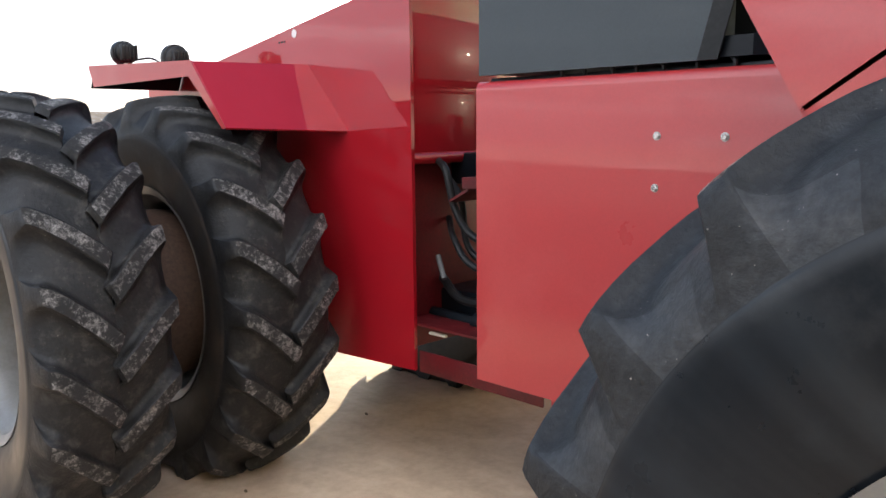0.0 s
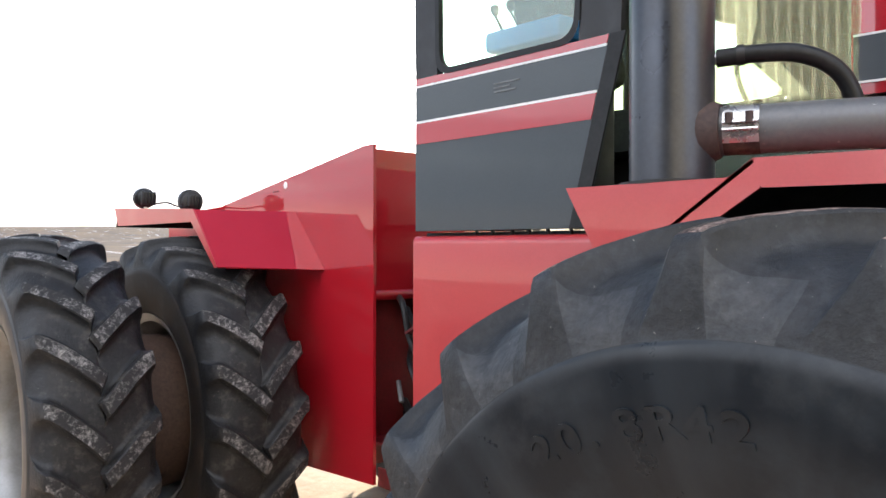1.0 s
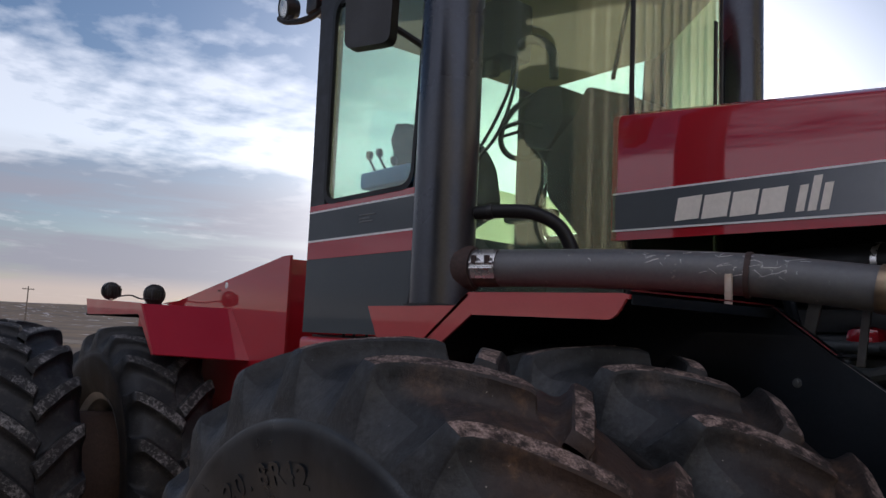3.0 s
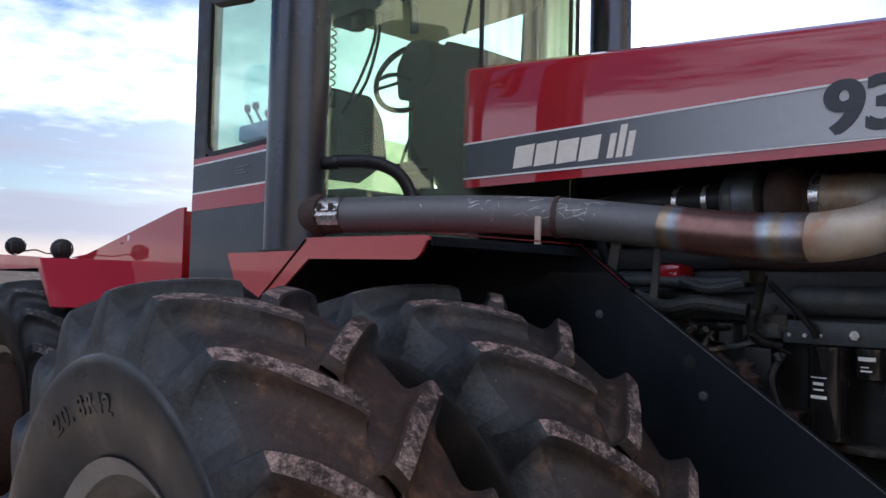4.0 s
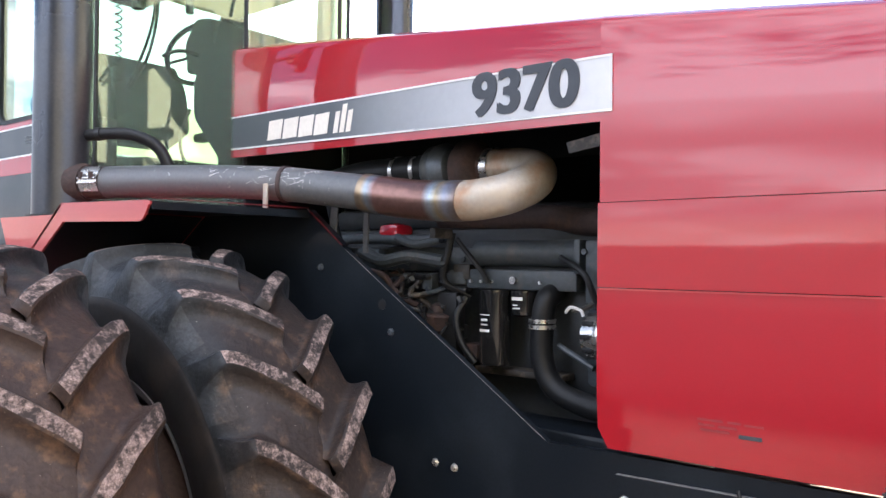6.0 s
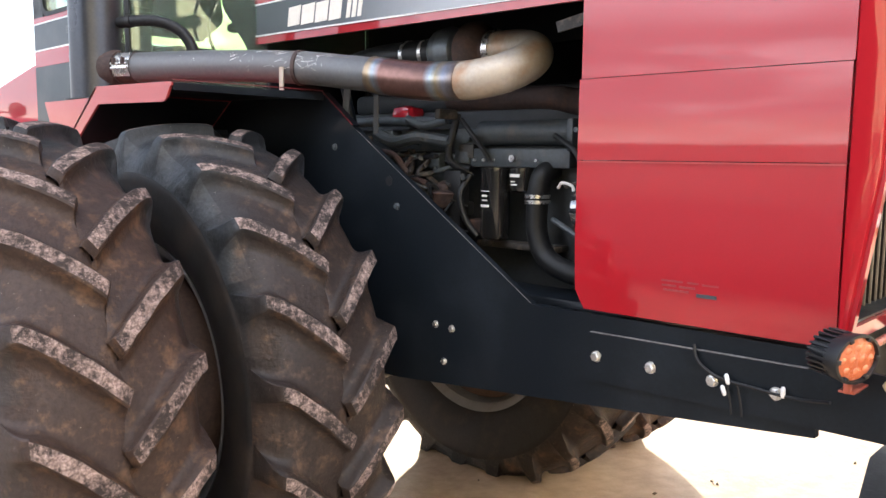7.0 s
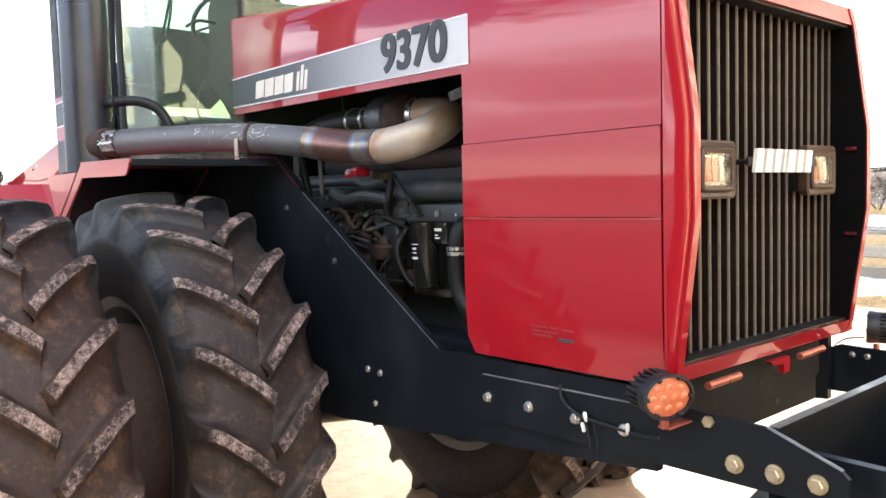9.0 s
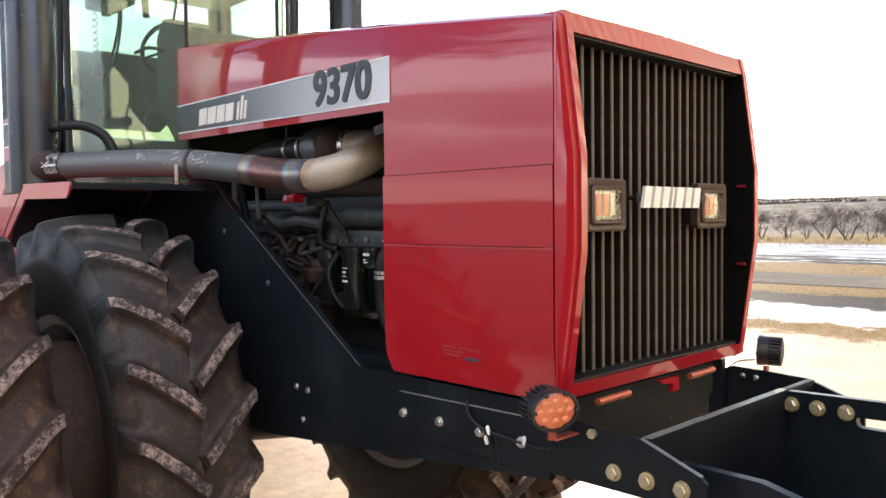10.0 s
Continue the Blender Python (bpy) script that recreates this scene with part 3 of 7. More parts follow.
# ribs far paler than the pans: the sun on them is put into the colour
SUNLIT_RIB = surface("sunlit_siding_rib", (0.85, 0.80, 0.66), (0.80, 0.75, 0.62), 0.4, scale=0.7, fine_amount=0.05, bump=0)
PRINT = surface("faint_grey_print", (0.15, 0.16, 0.165), (0.12, 0.13, 0.135), 0.5, scale=20, bump=0)
BARK = surface("grey_bark", (0.070, 0.055, 0.045), (0.105, 0.082, 0.068), 0.9, scale=3, fine_amount=0.4, bump=0.3)
TIMBER = surface("weathered_pole_wood", (0.16, 0.12, 0.09), (0.22, 0.18, 0.14), 0.9, scale=3, fine_amount=0.4)

# ---- mesh helpers ----
def finish(bm, bevel=0.0, segments=2, smooth=False):
    if bevel:
        es = [e for e in bm.edges if len(e.link_faces) == 2 and e.calc_face_angle(0) > 0.5]
        bmesh.ops.bevel(bm, geom=es, offset=bevel, segments=segments, affect="EDGES", profile=0.5, clamp_overlap=True)
    bmesh.ops.recalc_face_normals(bm, faces=bm.faces[:])
    if smooth:
        for f in bm.faces:
            f.smooth = True
    return bm


def mesh_of(name, bm, mats):
    me = bpy.data.meshes.new(name)
    bm.to_mesh(me)
    bm.free()
    for mt in mats if isinstance(mats, (list, tuple)) else [mats]:
        me.materials.append(mt)
    return me


def smooth_by_angle(me, limit=0.6):
    me.shade_smooth()
    me.set_sharp_from_angle(angle=limit)


def part(name, bm, material, parent, label="", smooth=True):
    """Links a bmesh as one mesh object under a thing or a part."""
    me = mesh_of(name, bm, material)
    if smooth:
        smooth_by_angle(me)
    ob = new(name, me)
    ob.parent = parent
    return tagged(ob, label) if label else ob


def thing(name, label, category, group="", kind="", at=(0, 0, 0)):
    ob = new(name)
    ob.location = at
    ob.empty_display_size = 0.2
    return tagged(ob, label, category, group, kind)


def add_box(bm, lo, hi):
    c, s = (Vector(lo) + Vector(hi)) / 2, Vector(hi) - Vector(lo)
    return bmesh.ops.create_cube(bm, size=1, matrix=Matrix.Translation(c) @ Matrix.Diagonal((*s, 1)))["verts"]


def box(lo, hi, bevel=0.004):
    bm = bmesh.new()
    add_box(bm, lo, hi)
    return finish(bm, bevel)


def prism(outline, lo, hi, axis="y", bevel=0.003):
    """A plate: an outline in the two other axes, thick from lo to hi along the axis."""
    bm = bmesh.new()

    def at(a, b, c):
        return {"x": (c, a, b), "y": (a, c, b), "z": (a, b, c)}[axis]

    r0, r1 = [bm.verts.new(at(a, b, lo)) for a, b in outline], [bm.verts.new(at(a, b, hi)) for a, b in outline]
    bm.faces.new(r0)
    bm.faces.new(r1[::-1])
    k = len(outline)
    for i in range(k):
        bm.faces.new((r0[i], r1[i], r1[(i + 1) % k], r0[(i + 1) % k]))
    return finish(bm, bevel)


def slab(points, thick, bevel=0.002):
    """A plate of any tilt: its corner points in order, and its thickness along their normal."""
    bm = bmesh.new()
    pts = [Vector(q) for q in points]
    nrm = (pts[1] - pts[0]).cross(pts[2] - pts[0]).normalized() * thick
    r0, r1 = [bm.verts.new(q) for q in pts], [bm.verts.new(q + nrm) for q in pts]
    bm.faces.new(r0)
    bm.faces.new(r1[::-1])
    for i in range(len(pts)):
        j = (i + 1) % len(pts)
        bm.faces.new((r0[i], r1[i], r1[j], r0[j]))
    return finish(bm, bevel)


def rounded(corners, radius, steps=5):
    """An outline with rounded corners."""
    out, k = [], len(corners)
    for i in range(k):
        a, b, c = Vector(corners[i - 1]), Vector(corners[i]), Vector(corners[(i + 1) % k])
        r = radius[i] if isinstance(radius, (list, tuple)) else radius
        if r <= 0:
            out.append(tuple(b))
            continue
        p0, p1 = b + (a - b).normalized() * r, b + (c - b).normalized() * r
        for s in range(steps + 1):
            t = s / steps
            out.append(tuple((1 - t) ** 2 * p0 + 2 * t * (1 - t) * b + t * t * p1))
    return out


def add_ring(bm, centre, u, v, r, n):
    return [bm.verts.new(centre + (u * math.cos(2 * math.pi * i / n) + v * math.sin(2 * math.pi * i / n)) * r) for i in range(n)]


def add_tube(bm, points, radius, n=14, caps=True):
    """A tube swept along a line of points; radius may vary from point to point."""
    pts = [Vector(q) for q in points]
    rad = radius if isinstance(radius, (list, tuple)) else [radius] * len(pts)
    side, rings = None, []
    for i, q in enumerate(pts):
        t = (pts[min(i + 1, len(pts) - 1)] - pts[max(i - 1, 0)]).normalized()
        if side is None:
            side = t.cross(Vector((0, 0, 1)) if abs(t.z) < 0.9 else Vector((1, 0, 0))).normalized()
        side = (side - t * side.dot(t)).normalized()
        rings.append(add_ring(bm, q, side, t.cross(side), rad[i], n))
    for a, b in zip(rings, rings[1:]):
        for i in range(n):
            bm.faces.new((a[i], a[(i + 1) % n], b[(i + 1) % n], b[i]))
    if caps:
        bm.faces.new(rings[0][::-1])
        bm.faces.new(rings[-1])


def tube(points, radius, n=14, caps=True):
    bm = bmesh.new()
    add_tube(bm, points, radius, n, caps)
    return finish(bm)


def spline(points, steps=8):
    """Catmull-Rom points through a few guide points."""
    p = [Vector(q) for q in points]
    p = [2 * p[0] - p[1]] + p + [2 * p[-1] - p[-2]]
    out = []
    for i in range(1, len(p) - 2):
        for s in range(steps):
            t = s / steps
            out.append(0.5 * (2 * p[i] + (p[i + 1] - p[i - 1]) * t + (2 * p[i - 1] - 5 * p[i] + 4 * p[i + 1] - p[i + 2]) * t * t + (3 * p[i] - p[i - 1] - 3 * p[i + 1] + p[i + 2]) * t ** 3))
    return out + [p[-2]]


def rod(a, b, r, n=16, bevel=0.0):
    bm = bmesh.new()
    add_tube(bm, [a, b], r, n)
    return finish(bm, bevel)


def lathe(profile, axis_from, axis_dir, n=32, close=False):
    """Turns (distance along the axis, radius) rows round an axis."""
    bm = bmesh.new()
    o, d = Vector(axis_from), Vector(axis_dir).normalized()
    u = d.cross(Vector((0, 0, 1)) if abs(d.z) < 0.9 else Vector((1, 0, 0))).normalized()
    v = d.cross(u)
    rings = [add_ring(bm, o + d * a, u, v, max(r, 0.0005), n) for a, r in profile]
    pairs = list(zip(rings, rings[1:])) + ([(rings[-1], rings[0])] if close else [])
    for a, b in pairs:
        for i in range(n):
            bm.faces.new((a[i], a[(i + 1) % n], b[(i + 1) % n], b[i]))
    if not close:
        bm.faces.new(rings[0][::-1])
        bm.faces.new(rings[-1])
    return finish(bm)


def bolt(parent, place, out, r=0.016, h=0.012, material=None, name="bolt", label=""):
    """A hexagon head with a washer, standing on a surface."""
    d = Vector(out).normalized()
    bm = bmesh.new()
    p = Vector(place)
    add_tube(bm, [p, p + d * h * 0.25], r * 1.25, 14)
    add_tube(bm, [p + d * h * 0.2, p + d * h * 0.85, p + d * h], [r, r, r * 0.82], 6)
    return part(name, finish(bm), material or STEEL, parent, label)


def lettering(body, size, depth, m, material, name, parent, label="", italic=0.0, wide=1.0, bold=0.0):
    """Raised characters in the built-in font, laid by the pose m (x along the line, z out of it)."""
    cu = bpy.data.curves.new(name, "FONT")
    cu.body, cu.size, cu.extrude, cu.shear, cu.offset = body, size, depth, italic, size * 0.022
    tmp = new(name, cu)
    me = bpy.data.meshes.new_from_object(tmp.evaluated_get(bpy.context.evaluated_depsgraph_get()))
    bpy.data.objects.remove(tmp)
    bpy.data.curves.remove(cu)
    if bold:
        bm = bmesh.new()
        for shift in (-0.5, 0.5):
            k = len(bm.verts)
            bm.from_mesh(me)
            bm.verts.ensure_lookup_table()
            for v in bm.verts[k:]:
                v.co.x += shift * bold
                v.co.z *= 1 + 0.25 * (shift > 0)
        bm.to_mesh(me)
        bm.free()
    me.transform(m @ Matrix.Diagonal((wide, 1, 1, 1)))
    me.materials.append(material)
    ob = new(name, me)
    ob.parent = parent
    return tagged(ob, label) if label else ob

# ---- ground, fields, road ----
def ground_height(x, y):
    r = math.hypot(x, y)
    t = min(max((r - 70) / 1500, 0), 1)
    h = 30 * t * t * (3 - 2 * t)
    return h + (noise.noise((x / 260, y / 260, 3.1)) * 7 + noise.noise((x / 90, y / 90, 7.7)) * 1.2) * min(max((r - 60) / 300, 0), 1)


def build_ground():
    bm = bmesh.new()
    radii = [0.0] + [1.5 * 1.16 ** i for i in range(52)]
    n, rings = 144, []
    for r in radii[1:]:
        rings.append([bm.verts.new((r * math.cos(2 * math.pi * i / n), r * math.sin(2 * math.pi * i / n), ground_height(r * math.cos(2 * math.pi * i / n), r * math.sin(2 * math.pi * i / n)))) for i in range(n)])
    c = bm.verts.new((0, 0, 0))
    for i in range(n):
        bm.faces.new((c, rings[0][i], rings[0][(i + 1) % n]))
    for a, b in zip(rings, rings[1:]):
        for i in range(n):
            bm.faces.new((a[i], b[i], b[(i + 1) % n], a[(i + 1) % n]))
    ob = new("ground", mesh_of("ground", finish(bm, smooth=True), GROUND))
    tagged(ob, "packed tan farmyard dirt running out to snowy fields", "ground", kind="structure")
    rd = new("road", mesh_of("road", box((-160, 18.6, -0.2), (160, 22.6, 0.03), 0.01), ROAD))
    tagged(rd, "pale gravel road crossing behind the farmyard", "road", kind="structure")


build_ground()

# ---- the tractor ----
tractor = thing("articulated_tractor", "red four-wheel-drive articulated tractor with dual tyres standing on a dirt yard", "tractor")
# its own measures are laid out large; one scale brings the whole machine to true size on the ground
tractor.scale, tractor.location = (0.915, 0.915, 0.915), (0, 0, 0.0915)

AXLE_X, AXLE_Z, REAR_X, GROUND_Z = -0.098, 0.829, -4.33, -0.10
GROW = 1.03


# half sections of a tyre as (width, radius): over the bars, and in the hollows between them
BAR_LINE = [(-0.012, 1.000), (-0.002, 1.028), (0.012, 1.033), (0.040, 1.032), (0.075, 1.030), (0.110, 1.026), (0.145, 1.021), (0.180, 1.016), (0.215, 1.009), (0.245, 1.001), (0.262, 0.994), (0.272, 0.978), (0.279, 0.952), (0.284, 0.922), (0.287, 0.892), (0.288, 0.862), (0.288, 0.834)]
HOLLOW_LINE = [(-0.012, 0.966), (-0.002, 0.976), (0.012, 0.978), (0.038, 0.977), (0.072, 0.975), (0.105, 0.972), (0.136, 0.969), (0.166, 0.963), (0.194, 0.955), (0.214, 0.946), (0.226, 0.937), (0.239, 0.924), (0.252, 0.908), (0.266, 0.890), (0.278, 0.872), (0.286, 0.852), (0.289, 0.834)]
SIDE_LINE = [(0.2895, 0.831), (0.2935, 0.824), (0.2925, 0.80), (0.2915, 0.765), (0.285, 0.71), (0.270, 0.655), (0.252, 0.608), (0.238, 0.582), (0.224, 0.562), (0.210, 0.548)]


def tyre_mesh(name, lugs, broad, near_phase, far_phase, mats, dusty_side):
    """Curved bars moulded into a round carcass. Each runs out over the shoulder as a buttress: steep on its trailing flank, a soft spoon on its leading one. near is the side towards -y. The foot of the tyre is flattened on the ground."""
    bm = bmesh.new()
    step = 2 * math.pi / lugs
    rnd = random.Random(name)
    tread = len(BAR_LINE)
    for side, phase in ((-1, near_phase), (1, far_phase)):
        wear = [rnd.uniform(-0.006, 0.003) for k in range(lugs)]
        rings = []
        for i in range(tread + len(SIDE_LINE)):
            ring = []
            if i < tread:
                (yb, rb), (yh, rh) = BAR_LINE[i], HOLLOW_LINE[i]
                u = min(max((0.258 - yb) / 0.266, 0.0), 1.0)
                down = min(max((0.994 - rb) / 0.15, 0.0), 1.0) if yb > 0.25 else 0.0
                top = broad + 0.005 * math.sin(u * 4.5) + 0.008 * down
                soft, steep = 0.064 + 0.056 * down - 0.012 * u, 0.050 - 0.005 * down - 0.006 * u
            else:
                (yb, rb), u, top, soft, steep = SIDE_LINE[i - tread], 0.0, broad + 0.008, 0.120, 0.045
                yh, rh, down = yb, rb, 1.0
            for k in range(lugs):
                a0 = radians(phase) + k * step - radians(13.0) * u ** 1.15
                close = 0.062 * down ** 1.6
                gap = max(step * 1.01 - (2 * top + soft + steep + close), 0.006)
                chip = rnd.uniform(-0.0026, 0.0026) if i < tread and not down else 0.0
                sec = [(-top - soft, 0.0), (-top - soft * 0.76, 0.06), (-top - soft * 0.46, 0.24), (-top - soft * 0.2, 0.54), (-top - 0.007 + chip, 0.88), (-top + chip, 0.985), (0.0, 1.0), (top + close + chip, 0.985), (top + close + 0.006 + chip, 0.88), (top + close + steep * 0.2, 0.50), (top + close + steep * 0.40, 0.20), (top + close + steep * 0.7, 0.05), (top + close + steep, 0.0), (top + close + steep + gap / 3, 0.0), (top + close + steep + gap * 2 / 3, 0.0)]
                for off, h in sec:
                    # the bars' inner ends are cut square to the bar
                    shear = 0.5 * min(max(off, -0.045), 0.045) * max(0.0, 1 - max(yb, 0) / 0.15) if off < top + close + steep + 0.001 else 0.0
                    y, r = yh + (yb - yh) * h - shear * (0.3 + 0.7 * h), rh + (rb - rh) * h + wear[k] * h * (1 - down)
                    ang = a0 + off / 1.01
                    ring.append(bm.verts.new((r * GROW * math.cos(ang), side * y, r * GROW * math.sin(ang))))
            rings.append(ring)
        n = len(rings[0])
        for i, (p, q) in enumerate(zip(rings, rings[1:])):
            for j in range(n):
                f = bm.faces.new((p[j], p[(j + 1) % n], q[(j + 1) % n], q[j]) if side > 0 else (p[j], q[j], q[(j + 1) % n], p[(j + 1) % n]))
                f.smooth = True
                c = j % 15
                if i < tread - 1:
                    f.material_index = 1 if c in (5, 6) and 0 < i < 10 else 4 if i > 10 and (c < 4 or c > 12) else 2
                elif side == dusty_side:
                    f.material_index = 3
    for v in bm.verts:
        foot = GROUND_Z - AXLE_Z
        if v.co.z < -0.6:
            s = (-v.co.z - 0.6) / 0.4
            v.co.y *= 1 + 0.07 * s * s
        if v.co.z < foot + 0.004:
            v.co.z = foot + 0.004 + (v.co.z - foot) * 0.03
    me = mesh_of(name, bm, mats)
    me.set_sharp_from_angle(angle=0.62)
    return me


def rim_mesh():
    prof = [(-0.232, 0.615), (-0.240, 0.631), (-0.228, 0.626), (-0.218, 0.597), (-0.17, 0.586), (-0.14, 0.547), (-0.05, 0.531), (0.05, 0.531), (0.14, 0.547), (0.17, 0.586), (0.218, 0.597), (0.228, 0.626), (0.240, 0.631), (0.232, 0.615), (0.212, 0.580), (0.155, 0.569), (0.13, 0.532), (0.05, 0.515), (-0.05, 0.515), (-0.13, 0.532), (-0.155, 0.569), (-0.212, 0.580)]
    prof = [(y, r * 0.905 * GROW) for y, r in prof]
    me = mesh_of("rim", lathe(prof, (0, 0, 0), (0, 1, 0), 72, close=True), RIM)
    smooth_by_angle(me, 0.8)
    return me


def disc_mesh():
    prof = [(0.02, 0.556), (0.00, 0.482), (-0.02, 0.416), (-0.01, 0.328), (0.02, 0.241), (0.02, 0.131), (-0.10, 0.120), (-0.12, 0.099), (-0.12, 0.000), (0.06, 0.000), (0.06, 0.241), (0.03, 0.328), (0.02, 0.416), (0.05, 0.556)]
    prof = [(y, r * 0.905 * GROW) for y, r in prof]
    me = mesh_of("wheel_disc", lathe(prof, (0, 0, 0), (0, 1, 0), 48, close=True), DUSTY_DISC)
    smooth_by_angle(me, 0.6)
    return me


DUSTY_WALL = surface("dusty_brown_inner_sidewall", (0.020, 0.018, 0.017), (0.060, 0.043, 0.033), 0.6, scale=5, fine_amount=0.3, bump=0.1, spec=0.3)
BROWN, DARK = [SIDEWALL, LUG_BROWN, TREAD, DUSTY_WALL, SPOON], [RUBBER, LUG_TOP, DARK_TREAD, DUSTY_WALL, DARK_TREAD]
TYRES = {(0, 0): tyre_mesh("tyre_front_inner", 21, 0.0235, 43.3, 50.2, BROWN, -1), (0, 1): tyre_mesh("tyre_front_outer", 21, 0.0235, 44.0, 52.0, [SIDEWALL, MUD_LUG, MUD_TREAD, DUSTY_WALL, SPOON], 1), (1, 0): tyre_mesh("tyre_rear_inner", 20, 0.034, 38.0, 43.0, DARK, -1), (1, 1): tyre_mesh("tyre_rear_outer", 20, 0.034, 33.0, 44.0, DARK, 1)}
RIM_ME, DISC_ME = rim_mesh(), disc_mesh()
NUT_ME = mesh_of("wheel_nut", finish(prism([(0.018 * math.cos(a * math.pi / 3), 0.018 * math.sin(a * math.pi / 3)) for a in range(6)], -0.02, 0.0)), STEEL)


def wheel(x, y, tyre, turn=0.0):
    hub = new("wheel")
    hub.parent, hub.location, hub.empty_display_size = tractor, (x, y, AXLE_Z), 0.2
    for nm, me in (("tyre", tyre), ("rim", RIM_ME), ("wheel_disc", DISC_ME)):
        ob = new(nm, me)
        ob.parent = hub
        if nm == "wheel_disc":
            ob.location = (0, 0.13 if y < 0 else -0.18, 0)
        if nm == "tyre":
            ob["label"] = "black ribbed rubber tyre with dusty worn lugs"
    for k in range(10):
        ob = new("wheel_nut", NUT_ME)
        ob.parent = hub
        ob.location = (0.17 * math.cos(k * math.pi / 5), 0.13, 0.17 * math.sin(k * math.pi / 5))
    return hub


for ax in (AXLE_X, REAR_X):
    wide = 1.80 if ax == AXLE_X else 1.86
    for sy in (-wide, -1.02, 1.02, wide):
        wheel(ax, sy, TYRES[(int(ax == REAR_X), int(abs(sy) > 1.2))])
    for s in (-1, 1):
        # added drum, itself unseen, keeps bright ground out of the wheel gap
        part("gap_block_drum", lathe([(-0.34, 0.36), (-0.33, 0.44), (-0.20, 0.46), (0.20, 0.46), (0.33, 0.44), (0.34, 0.36)], (ax, s * 1.41, AXLE_Z), (0, 1, 0), 40), DUSTY_DISC, tractor, "dusty drum added to block the gap between dual wheels")
    part("axle_housing", tube([(ax, -1.85, AXLE_Z), (ax, -0.5, AXLE_Z), (ax, -0.32, AXLE_Z), (ax, 0.0, AXLE_Z), (ax, 0.32, AXLE_Z), (ax, 0.5, AXLE_Z), (ax, 1.85, AXLE_Z)], [0.10, 0.12, 0.2, 0.24, 0.2, 0.12, 0.10], 24), BLACK, tractor)


def sidewall_size():
    """Raised size mark round the upper sidewall of the outer front tyre."""
    hub = next(o for o in tractor.children if o.name.startswith("wheel") and o.location.y < -1.5 and abs(o.location.x) < 0.5)
    for i, ch in enumerate("20.8R42"):
        a = radians(122.3 - i * 5.05)
        turn = Matrix(((math.sin(a), math.cos(a), 0), (0, 0, -1), (-math.cos(a), math.sin(a), 0))).to_4x4()
        m = Matrix.Translation((0.705 * math.cos(a), -0.2788, 0.705 * math.sin(a))) @ turn @ Matrix.Rotation(0.24, 4, "X")
        lettering(ch, 0.078, 0.0018, m, SIDEWALL, "size_mark", hub, "raised black tyre size character", wide=1.3)


sidewall_size()

AMBER_CUP = surface("amber_led_cup", (0.66, 0.20, 0.09), (0.62, 0.17, 0.07), 0.22, scale=40, fine_amount=0.1, bump=0.0, coat=0.4)
BEZEL = surface("brown_black_bezel", (0.060, 0.030, 0.018), (0.085, 0.045, 0.028), 0.5, scale=20, fine_amount=0.2)


SCUFFED = surface("scuffed_black_plate", (0.004, 0.005, 0.007), (0.008, 0.009, 0.011), 0.5, scale=3, fine=70, fine_amount=0.3, bump=0.1, dust=(0.20, 0.16, 0.09), dust_stops=(0.72, 0.75), dust_scale=8, spec=0.06)
BALLAST = surface("scuffed_ballast_steel", (0.018, 0.018, 0.025), (0.040, 0.037, 0.044), 0.75, scale=5, fine=60, fine_amount=0.4, bump=0.15, dust=(0.09, 0.085, 0.09), dust_stops=(0.55, 0.75), dust_scale=11)


# ---- frame rails and front bar ----
RAIL = 0.577


